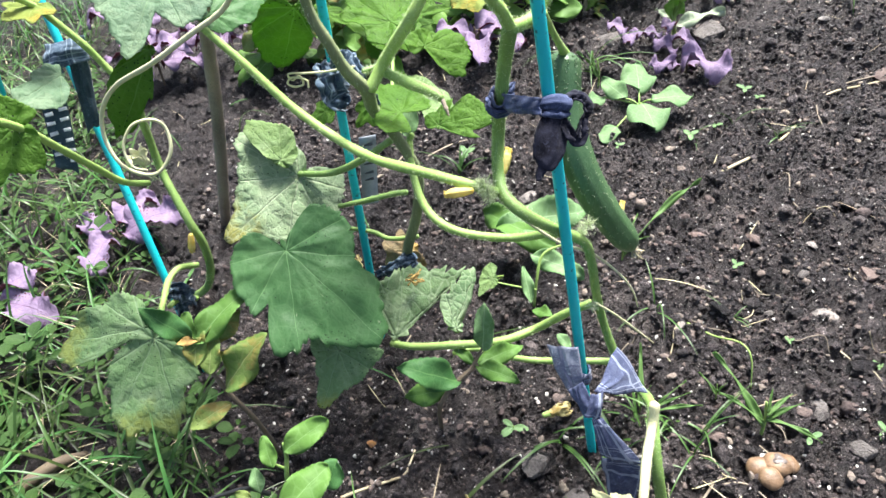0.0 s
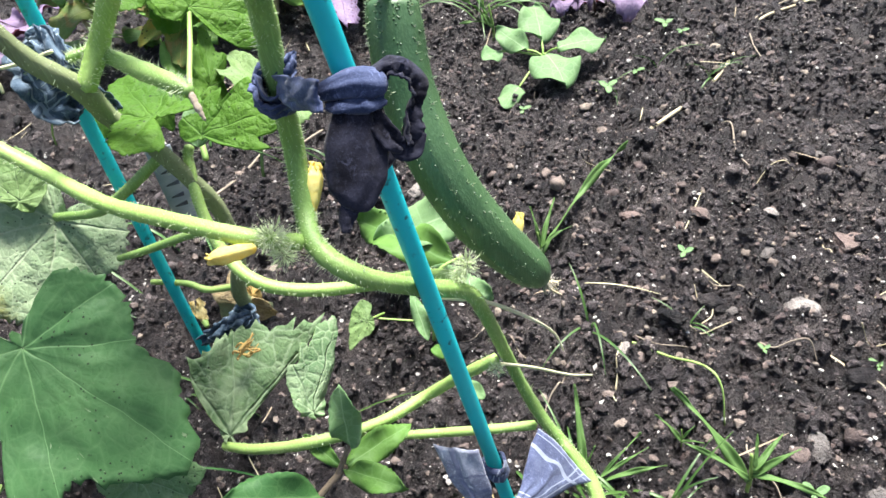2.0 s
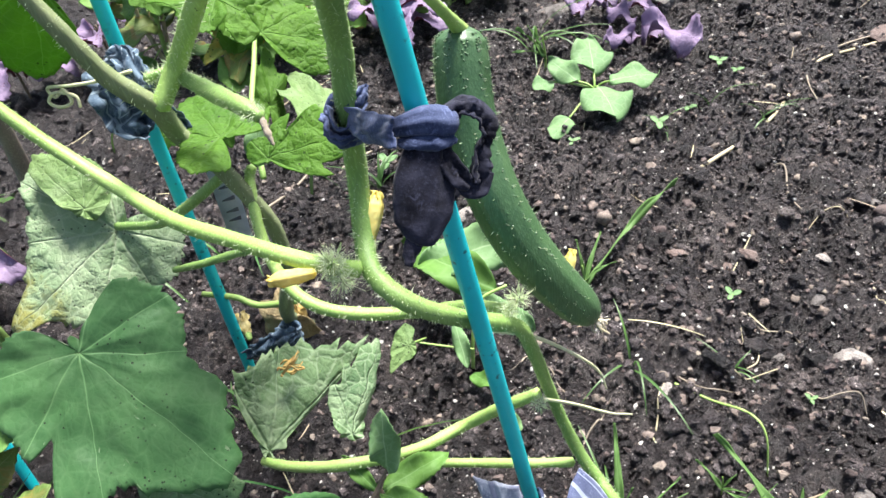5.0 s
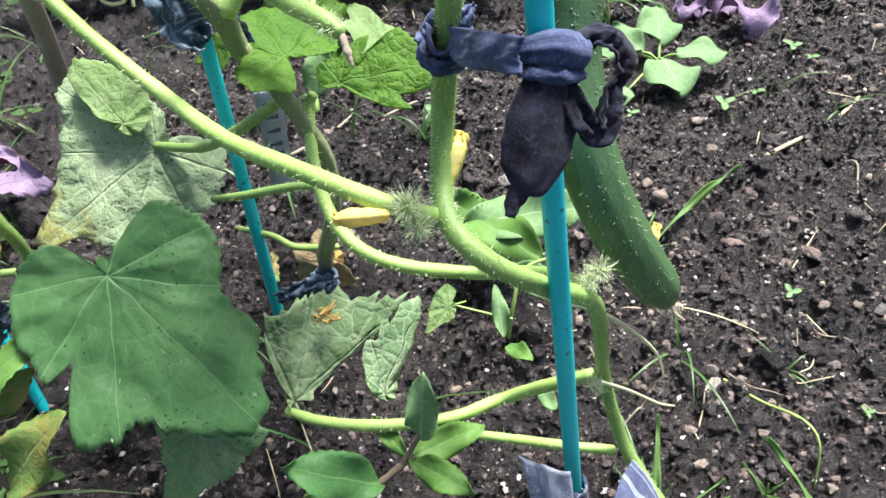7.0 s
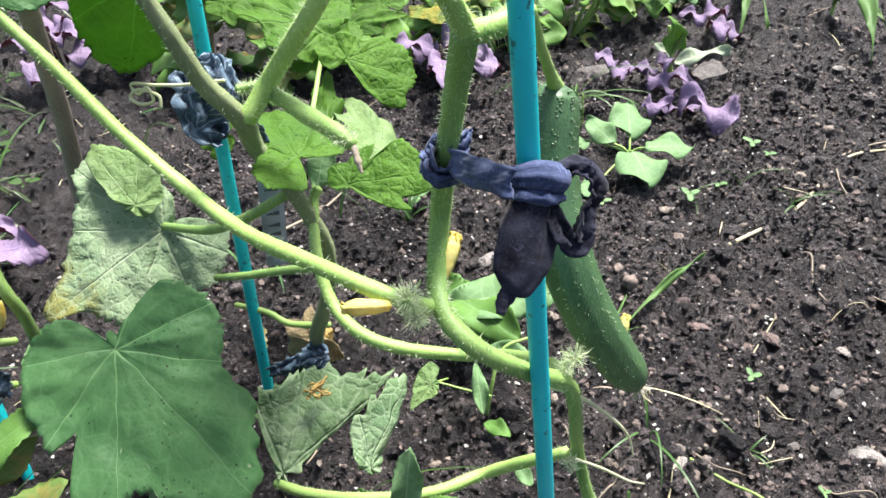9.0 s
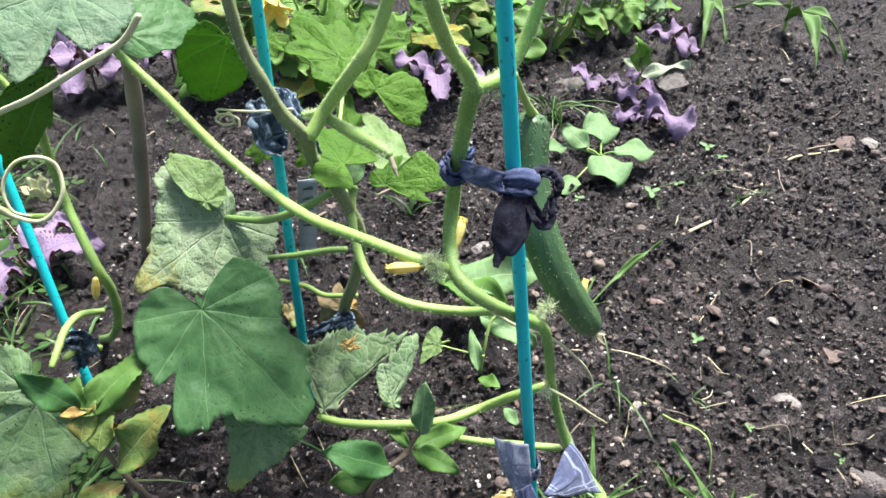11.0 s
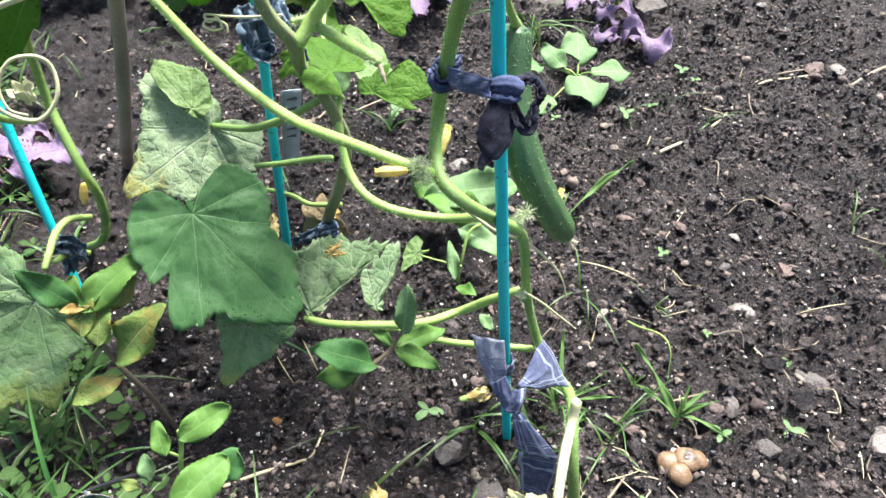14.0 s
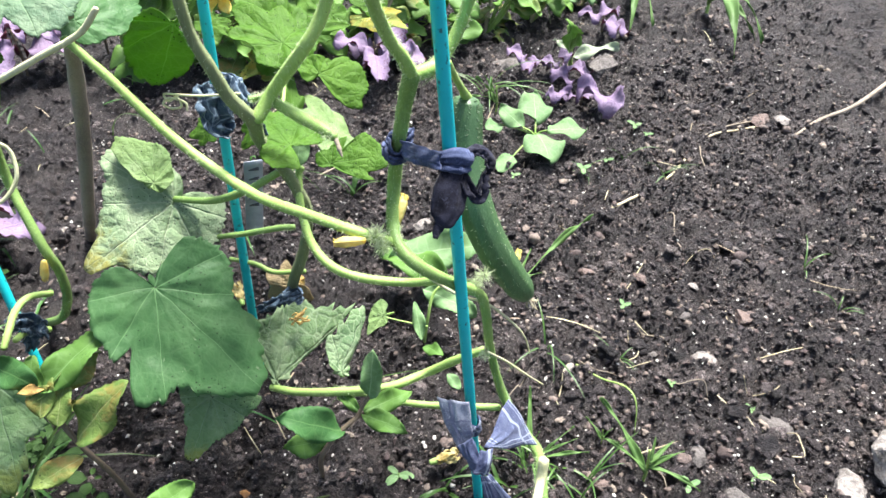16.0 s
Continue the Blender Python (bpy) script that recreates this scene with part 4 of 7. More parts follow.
outlined(plant, (-0.115, 0.827, 0.466), (-0.083, 0.861, 0.466), (0.53, -0.43, 0.73), ((-150, 0.43), (-113, 0.43), (-55, 0.59), (-28, 0.99), (-15, 1.31), (6, 1.62), (29, 1.38), (55, 0.84), (65, 0.06), (145, 0.06), (155, 0.23)), (LEAF_TOP, LEAF_TOP), cup=-0.1, wave=0.04, seed=9)
outlined(plant, (-0.176, 0.800, 0.449), (-0.223, 0.771, 0.377), (0.41, -0.90, 0.17), ((-117, 0.06), (-107, 0.10), (-53, 0.27), (-36, 0.47), (-10, 0.90), (-1, 1.09), (7, 0.94), (17, 0.39), (17, 0.70), (27, 0.06), (87, 0.06), (97, 0.08), (107, 0.06)), (LEAF_LIT, LEAF_LIT), cup=-0.1, fold=-0.1, wave=0.04, seed=10)
grow_hairs(plant)

# fruit
def cucumber(pts, parent):
    line = spline(pts, 14)
    n = len(line)
    s = np.linspace(0, 1, n)
    r = 0.0163 * np.sqrt(np.clip(1 - np.clip((s - 0.93) / 0.075, 0, 1) ** 2, 0, 1)) * np.interp(s, [0, 0.03, 0.09, 0.22, 0.5, 0.8, 1], [0.30, 0.66, 0.90, 1.0, 1.0, 0.97, 0.80])
    tan, a, b = frames_of(line)
    seg = 40
    ang = np.linspace(0, 2 * np.pi, seg, endpoint=False)
    rr = r[:, None] * (1 + 0.018 * np.cos(10 * ang)[None, :]) * np.ones((n, seg))
    g = np.random.default_rng(12)
    dirs = np.cos(ang)[None, :, None] * a[:, None, :] + np.sin(ang)[None, :, None] * b[:, None, :]
    v = (line[:, None, :] + rr[..., None] * dirs).reshape(-1, 3)
    v = np.vstack([v, line[:1] - tan[:1] * 0.002, line[-1:] + tan[-1:] * 0.002])
    f = [(i * seg + j, i * seg + (j + 1) % seg, (i + 1) * seg + (j + 1) % seg, (i + 1) * seg + j) for i in range(n - 1) for j in range(seg)]
    e = n * seg
    f += [(e, (j + 1) % seg, j) for j in range(seg)] + [(e + 1, (n - 1) * seg + j, (n - 1) * seg + (j + 1) % seg) for j in range(seg)]
    fruit = link_mesh("fruit", v, f, SKIN, parent, "ripe dark green cucumber with pale bristles")
    # bristles on little warts
    k = 620
    i = g.integers(3, n - 2, k)
    w = np.round(g.uniform(0, 10, k)) / 10 * 2 * np.pi + g.normal(0, 0.08, k)
    out = np.cos(w)[:, None] * a[i] + np.sin(w)[:, None] * b[i]
    u = g.uniform(0, 1, (k, 1))
    root = line[i] * u + line[i - 1] * (1 - u) + out * r[i][:, None] * 0.985
    bv, bf = ico(1)
    wart = (root[:, None, :] + bv[None] * 0.0009).reshape(-1, 3)
    tagged(link_mesh("skin_relief", wart, (bf[None] + (np.arange(k) * len(bv))[:, None, None]).reshape(-1, 3), SKIN, fruit), kind="stuff")
    tip = root + (out + g.normal(0, 0.35, (k, 3))) * 0.0022
    side = tan[i] * 0.0004
    hv = np.stack([root - side, root + side, tip], 1).reshape(-1, 3)
    tagged(link_mesh("bristles", hv, np.arange(len(hv)).reshape(-1, 3), HAIR, fruit, "short pale bristles", smooth=False), kind="stuff")
    # dried flower at the tip
    e = line[-1] + tan[-1] * 0.002
    for q in range(9):
        d = tan[-1] + (0.4 + 0.12 * q) * (math.cos(q * 1.05) * a[-1] + math.sin(q * 1.05) * b[-1])
        p2 = e + d / np.linalg.norm(d) * 0.010 + np.array([0.002, 0, -0.003])
        tube("dried_petal", [e, (e + p2) / 2 + g.normal(0, 0.001, 3), p2 + g.normal(0, 0.002, 3)], [0.0012, 0.0010, 0.0004], STRAW, fruit, "withered whitish flower remains", seg=6, per=4)
    f0 = e + tan[-1] * 0.003 + g.normal(0, 0.0022, (240, 3))
    f1 = f0 + (g.normal(0, 1, (240, 3)) + tan[-1] * 0.8) * 0.0028
    sd = np.cross(f1 - f0, (0.3, 0.5, 0.8))
    sd /= np.linalg.norm(sd, axis=1, keepdims=True) + 1e-9
    fv = np.stack([f0 - sd * 0.0002, f0 + sd * 0.0002, f1], 1).reshape(-1, 3)
    tagged(link_mesh("fuzz", fv, np.arange(len(fv)).reshape(-1, 3), BLEACHED_FUZZ, fruit, "whitish fuzz of the withered flower", smooth=False), kind="stuff")
    return fruit


cucumber([(0.211, 0.741, 0.419), (0.208, 0.733, 0.403), (0.206, 0.714, 0.372), (0.213, 0.690, 0.333), (0.232, 0.675, 0.289), (0.267, 0.672, 0.231)], plant)
tube("fruit_stalk", [(0.173, 0.638, 0.500), (0.188, 0.682, 0.466), (0.202, 0.720, 0.436), (0.211, 0.739, 0.417)], [0.00272, 0.00272, 0.00318, 0.00499], STEM, plant, hair=60)


def tuft_node(parent, at, size, seed, count=26, name="bud"):
    """A fuzzy knob of small bracts at a joint."""
    g = np.random.default_rng(seed)
    for k in range(count // 2):
        d = g.normal(0, 1, 3)
        d /= np.linalg.norm(d)
        o = np.array(at) + d * size * g.uniform(0.0, 0.45)
        lance(parent, o, o + d * size * g.uniform(0.35, 0.65), g.normal(0, 1, 3), (FUZZ, FUZZ), width=0.2, fold=0.4, seed=seed + k, name=name)
    pts = np.array(at) + g.normal(0, 1, (count * 13, 3)) * size * 0.30
    dirs = pts - np.array(at)
    u = dirs / np.linalg.norm(dirs, axis=1, keepdims=True)
    side = np.cross(u, g.normal(0, 1, u.shape))
    side /= np.linalg.norm(side, axis=1, keepdims=True)
    HAIRS.setdefault(parent.name, []).append((pts, pts + u * size * g.uniform(0.12, 0.32, (len(pts), 1)), side * 0.7))


def closed_flower(parent, at, tip, seed, mat=PETAL, rough=0.05):
    """A slim furled flower: a pleated tube with petal points at its mouth."""
    a, b = np.array(at), np.array(tip)
    L = np.linalg.norm(b - a)
    tube("corolla", [a, a + (b - a) * 0.35, a + (b - a) * 0.7, a + (b - a) * 0.92], [L * 0.10, L * 0.15, L * 0.17, L * 0.10], mat, parent, "furled yellow petals", seg=15, per=6, rough=rough, ribs=0.16)
    flower(parent, a + (b - a) * 0.55, b - a, L * 0.48, seed, mat, 0.97 - rough)


def flower(parent, at, toward, size, seed, mat=PETAL, shut=0.4):
    g = np.random.default_rng(seed)
    at, d = np.array(at), np.asarray(toward, float) / np.linalg.norm(toward)
    a = np.cross(d, (0.2, 0.3, 0.9))
    a /= np.linalg.norm(a)
    b = np.cross(d, a)
    for k in range(5):
        w = k * 2 * np.pi / 5
        out = math.cos(w) * a + math.sin(w) * b
        tip = at + size * (d * (1 - 0.3 * (1 - shut)) + out * (0.85 * (1 - shut) + 0.12))
        lance(parent, at + out * size * 0.05, tip, d * -0.3 - out, (mat, mat), width=0.22 + 0.4 * (1 - shut), fold=0.2, droop=-0.2, wave=0.06, seed=seed + k, name="petal", blunt=0.5)


tuft_node(plant, (0.119, 0.633, 0.359), 0.01171, 41, 60)
tuft_node(plant, (0.122, 0.627, 0.351), 0.01082, 45, 36)
tuft_node(plant, (0.207, 0.644, 0.287), 0.00833, 46, 24)
tuft_node(plant, (0.214, 0.649, 0.289), 0.01113, 42, 45)
tuft_node(plant, (0.223, 0.654, 0.175), 0.00851, 43, 35)
closed_flower(plant, (0.109, 0.632, 0.356), (0.085, 0.636, 0.353), 51)
closed_flower(plant, (0.137, 0.659, 0.346), (0.147, 0.675, 0.366), 52)
closed_flower(plant, (0.252, 0.684, 0.256), (0.261, 0.697, 0.273), 53)
tube("tendril", [(0.135, 0.632, 0.340), (0.156, 0.644, 0.306), (0.188, 0.651, 0.269), (0.223, 0.657, 0.243), (0.256, 0.669, 0.198), (0.276, 0.683, 0.157), (0.282, 0.682, 0.135)], [0.0015, 0.0015, 0.0014, 0.00131, 0.00112, 0.00094, 0.00075], TENDRIL, plant, seg=6)
tube("tendril", [(0.227, 0.656, 0.176), (0.255, 0.674, 0.135), (0.293, 0.700, 0.073), (0.341, 0.748, -0.018), (0.337, 0.700, 0.011)], [0.00126, 0.00126, 0.00116, 0.00097, 0.00078], TENDRIL, plant, seg=6)
tube("tendril", [(-0.036, 0.626, 0.551), (-0.051, 0.630, 0.535), (-0.079, 0.634, 0.520), (-0.119, 0.648, 0.497), (-0.164, 0.679, 0.471), (-0.190, 0.693, 0.446), (-0.200, 0.694, 0.420), (-0.195, 0.688, 0.397), (-0.184, 0.689, 0.383), (-0.166, 0.688, 0.381), (-0.151, 0.696, 0.396), (-0.151, 0.705, 0.415), (-0.159, 0.702, 0.426), (-0.176, 0.699, 0.424), (-0.187, 0.692, 0.409), (-0.184, 0.685, 0.393), (-0.173, 0.686, 0.386)], [0.0018, 0.00189, 0.00198, 0.00198, 0.00198, 0.00189, 0.0018, 0.00172, 0.00172, 0.00163, 0.00163, 0.00155, 0.00146, 0.00138, 0.00129, 0.00112, 0.00086], TENDRIL, plant, "long pale looping tendril", seg=8, per=10)
grow_hairs(plant)

# ---- dead leaf hanging from its faded stalk ----
outlined(plant, (0.212, 0.463, 0.098), (0.185, 0.480, 0.121), (0.08, -0.74, 0.66), ((-166, 0.81), (-103, 0.45), (-37, 0.47), (-3, 0.72), (-1, 1.08), (19, 0.9), (41, 0.9), (72, 0.51), (143, 0.5)), (LEAF_BLEACHED, LEAF_DRY), cup=-0.1, wave=0.10, teeth=0.07, tears=0.12, seed=61, label="bleached pale yellow part of a withered leaf")
outlined(plant, (0.187, 0.474, 0.080), (0.143, 0.446, 0.034), (-0.29, -0.67, 0.68), ((-120, 0.14), (-86, 0.31), (-68, 0.5), (-20, 0.61), (0, 1.0), (22, 0.92), (48, 0.9), (65, 0.08), (75, 0.81), (78, 0.42)), (LEAF_DRY, LEAF_DRY), cup=-0.2, wave=0.20, teeth=0.09, tears=0.2, seed=62, label="shrivelled brown part of a dead leaf")
outlined(plant, (0.216, 0.453, 0.077), (0.296, 0.398, 0.031), (0.17, -0.47, 0.86), ((-176, 0.26), (-127, 0.16), (-64, 0.28), (-39, 0.49), (-28, 0.72), (-16, 0.91), (-2, 1.03), (4, 0.74), (5, 0.54), (8, 0.91), (25, 0.36), (45, 0.23), (93, 0.1)), (LEAF_SPOTTED, LEAF_DRY), cup=-0.12, fold=-0.1, wave=0.10, teeth=0.07, tears=0.12, seed=63, label="speckled yellow part of a dead leaf")

# ---- middle cucumber plant ----
mid = thing("cucumber_plant", (0.016, 0.954, 0.000), "older cucumber plant with a woody stem, tied to a stake", "cucumber plant", "cucumber plants")
tube("stem", [(0.015, 0.961, -0.011), (0.032, 0.827, 0.141), (0.051, 0.808, 0.208), (0.060, 0.784, 0.272), (0.054, 0.775, 0.309), (0.040, 0.778, 0.341), (0.026, 0.776, 0.368), (0.024, 0.764, 0.395), (0.009, 0.757, 0.422), (-0.000, 0.753, 0.450), (-0.010, 0.754, 0.477), (-0.013, 0.753, 0.501), (-0.016, 0.752, 0.547)], [0.00687, 0.00641, 0.00595, 0.00568, 0.00568, 0.00568, 0.00604, 0.00659, 0.00568, 0.00513, 0.00458, 0.00458, 0.00412], STEM_OLD, mid, "grey-green woody main stem", hair=500, ribs=0.1)
tube("branch", [(0.027, 0.762, 0.396), (0.043, 0.772, 0.416), (0.060, 0.769, 0.439), (0.078, 0.763, 0.464), (0.093, 0.768, 0.487), (0.108, 0.768, 0.527)], [0.00561, 0.00598, 0.0058, 0.00561, 0.00543, 0.00453], STEM, mid, hair=600, ribs=0.08)
tube("young_fruit", [(0.023, 0.773, 0.411), (0.036, 0.776, 0.411), (0.050, 0.767, 0.406), (0.067, 0.743, 0.407), (0.085, 0.717, 0.409), (0.094, 0.709, 0.405)], [0.00274, 0.0032, 0.00475, 0.00548, 0.00502, 0.00365], STEM_DARK, mid, "thin bristly withered young cucumber", hair=900, hair_len=0.0036)
tube("dried_flower", [(0.094, 0.709, 0.405), (0.096, 0.702, 0.400), (0.098, 0.697, 0.394)], [0.0018, 0.0022, 0.0008], ROOT, mid, "withered flower end", seg=7, rough=0.2)
tube("petiole", [(0.045, 0.785, 0.257), (0.026, 0.793, 0.251), (-0.009, 0.804, 0.239), (-0.039, 0.822, 0.224)], [0.00316, 0.00334, 0.00334, 0.00278], STEM_DARK, mid, hair=150)
tube("petiole", [(0.037, 0.785, 0.325), (0.002, 0.795, 0.300), (-0.040, 0.837, 0.262), (-0.084, 0.864, 0.249)], [0.00367, 0.00403, 0.00403, 0.00348], STEM_DARK, mid, hair=200)
tube("petiole", [(0.048, 0.813, 0.170), (0.012, 0.825, 0.163), (-0.008, 0.835, 0.169), (-0.037, 0.844, 0.173)], [0.00282, 0.00301, 0.00282, 0.00245], STEM, mid)
outlined(mid, (-0.085, 0.861, 0.247), (-0.183, 0.804, 0.205), (0.07, -0.67, 0.74), ((-175, 0.10), (-130, 0.30), (-95, 0.55), (-82, 0.74), (-72, 0.77), (-61, 0.64), (-35, 0.62), (-12, 0.77), (-7, 0.92), (1, 1.02), (10, 0.75), (37, 0.69), (61, 0.46), (96, 0.53), (115, 0.49), (142, 0.44), (166, 0.22)), (LEAF_MILDEW, LEAF_WORN), cup=-0.06, fold=-0.05, wave=0.05, seed=14, label="mildewed leaf turned over, pale grey underside, yellowing edge")
outlined(mid, (-0.101, 0.864, 0.272), (-0.138, 0.899, 0.309), (0.14, -0.64, 0.76), ((-153, 0.24), (-84, 0.41), (-56, 0.67), (-25, 0.79), (-3, 1.07), (8, 0.95), (13, 0.80), (22, 0.46), (53, 0.16), (120, 0.10)), (LEAF_WORN, LEAF_WORN), cup=-0.1, wave=0.06, seed=15)
outlined(mid, (0.088, 0.718, 0.374), (0.136, 0.715, 0.381), (0.03, -0.54, 0.84), ((-152, 0.14), (-142, 0.06), (-54, 0.06), (-44, 0.32), (-31, 0.90), (-23, 0.63), (-12, 1.03), (4, 1.02), (19, 0.93), (39, 0.86), (43, 0.32), (53, 0.63), (88, 0.30), (138, 0.33)), LIT, cup=-0.05, wave=0.03, seed=17, label="bright green back-lit leaf with dark specks")
outlined(mid, (0.053, 0.768, 0.365), (0.029, 0.821, 0.367), (0.20, -0.42, 0.89), ((-122, 0.06), (-112, 0.52), (-62, 0.62), (-25, 0.92), (2, 1.18), (20, 0.82), (59, 0.42), (131, 0.65), (169, 0.68), (179, 0.06)), LIT, wave=0.03, seed=18)
lance(mid, (0.052, 0.839, 0.295), (0.061, 0.856, 0.322), (0.1, -0.6, 0.6), (SEEDLING, SEEDLING), width=0.66, fold=0.05, wave=0.03, seed=19, blunt=0.8, label="small pale mint-green rounded leaf")
outlined(mid, (0.085, 0.845, 0.396), (0.131, 0.851, 0.377), (0.65, -0.51, 0.55), ((-133, 0.31), (-123, 0.06), (-63, 0.06), (-53, 0.34), (-41, 0.76), (-27, 1.10), (-15, 0.96), (2, 1.11), (24, 0.99), (47, 0.81), (58, 0.43), (128, 0.40), (175, 0.48)), LIT, cup=-0.05, wave=0.04, seed=20, label="bright green leaf with black specks")
outlined(mid, (-0.034, 0.822, 0.463), (-0.066, 0.847, 0.393), (0.09, -0.99, -0.13), ((-126, 0.06), (-116, 0.27), (-67, 0.45), (-40, 0.69), (-14, 0.96), (0, 1.01), (14, 0.81), (39, 0.45), (49, 0.06), (141, 0.06), (151, 0.24), (161, 0.06)), (LEAF_LIT, LEAF_LIT), wave=0.03, seed=21)
leaf(mid, (0.051, 0.905, 0.403), (0.003, 0.963, 0.425), (0.2, -0.4, 0.8), LIT, width=0.7, wave=0.05, seed=22)
tube("tendril", [(0.016, 0.776, 0.416), (-0.013, 0.795, 0.406), (-0.036, 0.808, 0.401), (-0.057, 0.823, 0.396), (-0.054, 0.820, 0.390), (-0.046, 0.818, 0.395), (-0.043, 0.814, 0.387), (-0.053, 0.817, 0.384), (-0.060, 0.821, 0.387), (-0.053, 0.820, 0.393), (-0.039, 0.814, 0.391), (-0.038, 0.811, 0.384)], [0.0011] * 12, TENDRIL, mid, "small coiled tendril", seg=6)
for k, (o, tp, nn, mm, ww) in enumerate((((0.039, 1.094, 0.316), (-0.014, 1.154, 0.371), (0.3, -0.5, 0.7), LEAF_LIT, 0.7), ((0.044, 1.072, 0.329), (0.040, 1.141, 0.398), (0.5, -0.5, 0.6), LEAF_LIT, 0.6), ((0.035, 1.091, 0.307), (-0.020, 1.068, 0.291), UP_FRONT, LEAF_YELLOWED, 0.6), ((0.066, 1.205, 0.289), (0.135, 1.205, 0.300), UP_FRONT, LEAF_LIT, 0.5),
                                          ((0.044, 1.009, 0.256), (0.053, 1.066, 0.294), (0.6, -0.6, 0.3), LEAF_LIT, 0.45), ((0.101, 0.970, 0.246), (0.063, 1.085, 0.264), (0.4, -0.6, 0.4), LEAF_WORN, 0.4), ((0.010, 0.971, 0.273), (-0.019, 0.961, 0.246), UP_FRONT, LEAF_LIT, 0.7), ((-0.057, 1.010, 0.252), (-0.088, 1.018, 0.238), UP_FRONT, LEAF_LIT, 0.9),
                                          ((0.110, 1.275, 0.285), (0.069, 1.308, 0.309), UP_FRONT, LEAF_LIT, 0.7), ((0.170, 1.273, 0.282), (0.222, 1.207, 0.292), UP_FRONT, LEAF_YELLOWED, 0.5), ((0.179, 1.288, 0.293), (0.140, 1.319, 0.320), UP_FRONT, LEAF_LIT, 0.6), ((-0.040, 1.047, 0.372), (-0.005, 1.029, 0.361), UP_FRONT, LEAF_LIT, 0.6))):
    leaf(mid, o, tp, nn, (mm, mm), width=ww, cup=-0.1, wave=0.05, seed=600 + k)
tube("petiole", [(0.044, 0.876, 0.260), (0.037, 0.946, 0.281), (0.041, 1.023, 0.299), (0.048, 1.067, 0.324)], [0.0027, 0.0027, 0.00251, 0.00212], STEM, mid)
flower(mid, (-0.012, 0.946, 0.449), (0.1, -0.8, -0.4), 0.02772, 55, shut=0.35)
grow_hairs(mid)

# ---- left cucumber plant ----
left = thing("cucumber_plant", (-0.298, 0.950, 0.000), "cucumber plant with damaged leaves beside a stake", "cucumber plant", "cucumber plants")
tube("stem", [(-0.320, 0.962, -0.010), (-0.246, 0.859, 0.095), (-0.230, 0.855, 0.131), (-0.223, 0.848, 0.176), (-0.228, 0.848, 0.208), (-0.241, 0.867, 0.242), (-0.251, 0.884, 0.269), (-0.251, 0.888, 0.307), (-0.245, 0.878, 0.340), (-0.230, 0.859, 0.387)], [0.00537, 0.0052, 0.00502, 0.00502, 0.00502, 0.00484, 0.00466, 0.00448, 0.00448, 0.00403], STEM_DARK, left, "bristly green main stem", hair=600, ribs=0.1)
tube("petiole", [(-0.239, 0.845, 0.146), (-0.255, 0.827, 0.159), (-0.262, 0.803, 0.161), (-0.261, 0.773, 0.160), (-0.263, 0.756, 0.154)], [0.00375, 0.00393, 0.00393, 0.00375, 0.00339], STEM, left, hair=150)
tube("petiole", [(-0.256, 0.839, 0.095), (-0.269, 0.820, 0.114), (-0.272, 0.795, 0.126)], [0.0036, 0.00378, 0.00324], STEM, left, hair=80)
tube("petiole", [(-0.268, 0.875, 0.258), (-0.276, 0.838, 0.286), (-0.273, 0.788, 0.339), (-0.271, 0.746, 0.386), (-0.268, 0.703, 0.432), (-0.271, 0.675, 0.458)], [0.00362, 0.00388, 0.00388, 0.00388, 0.00362, 0.00344], STEM, left, "leaf stalk", hair=200)
tube("petiole", [(-0.242, 0.878, 0.373), (-0.261, 0.883, 0.406), (-0.271, 0.879, 0.433), (-0.286, 0.874, 0.462), (-0.296, 0.867, 0.483), (-0.309, 0.847, 0.506)], [0.00348, 0.00382, 0.00382, 0.00365, 0.0033, 0.00295], STEM, left, hair=200)
outlined(left, (-0.246, 0.690, 0.176), (-0.233, 0.627, 0.098), (0.12, -0.76, 0.64), ((-162, 0.13), (-95, 0.30), (-55, 0.78), (-32, 1.12), (-14, 1.02), (-2, 1.16), (3, 0.80), (6, 0.95), (11, 0.68), (17, 0.62), (24, 0.69), (39, 0.56), (56, 0.34), (76, 0.10), (150, 0.06)), (LEAF_SPOILT, LEAF_PALE), cup=0.03, fold=-0.06, droop=0.08, wave=0.06, teeth=0.06, seed=24, label="grey-green leaf with dry yellow patches")
outlined(left, (-0.272, 0.722, 0.162), (-0.375, 0.726, 0.154), (-0.16, -0.61, 0.78), ((-116, 0.06), (-106, 0.19), (-82, 0.37), (-59, 0.53), (-32, 0.65), (-22, 0.88), (-9, 0.91), (0, 1.09), (8, 1.07), (17, 0.99), (22, 0.71), (25, 0.35), (35, 0.06), (136, 0.06), (146, 0.06), (156, 0.06)), (LEAF_SPOILT, LEAF_PALE), cup=-0.08, wave=0.06, teeth=0.06, seed=25, label="pale leaf with browned edge")
outlined(left, (-0.273, 0.698, 0.437), (-0.258, 0.686, 0.403), (0.24, -0.70, 0.67), ((-114, 0.90), (-66, 1.45), (-48, 1.33), (-39, 0.97), (-21, 1.04), (0, 1.03), (12, 0.90), (25, 0.61), (78, 0.32), (95, 0.63), (127, 0.59), (158, 0.71), (178, 1.05)), LIT, cup=-0.04, wave=0.03, seed=26)
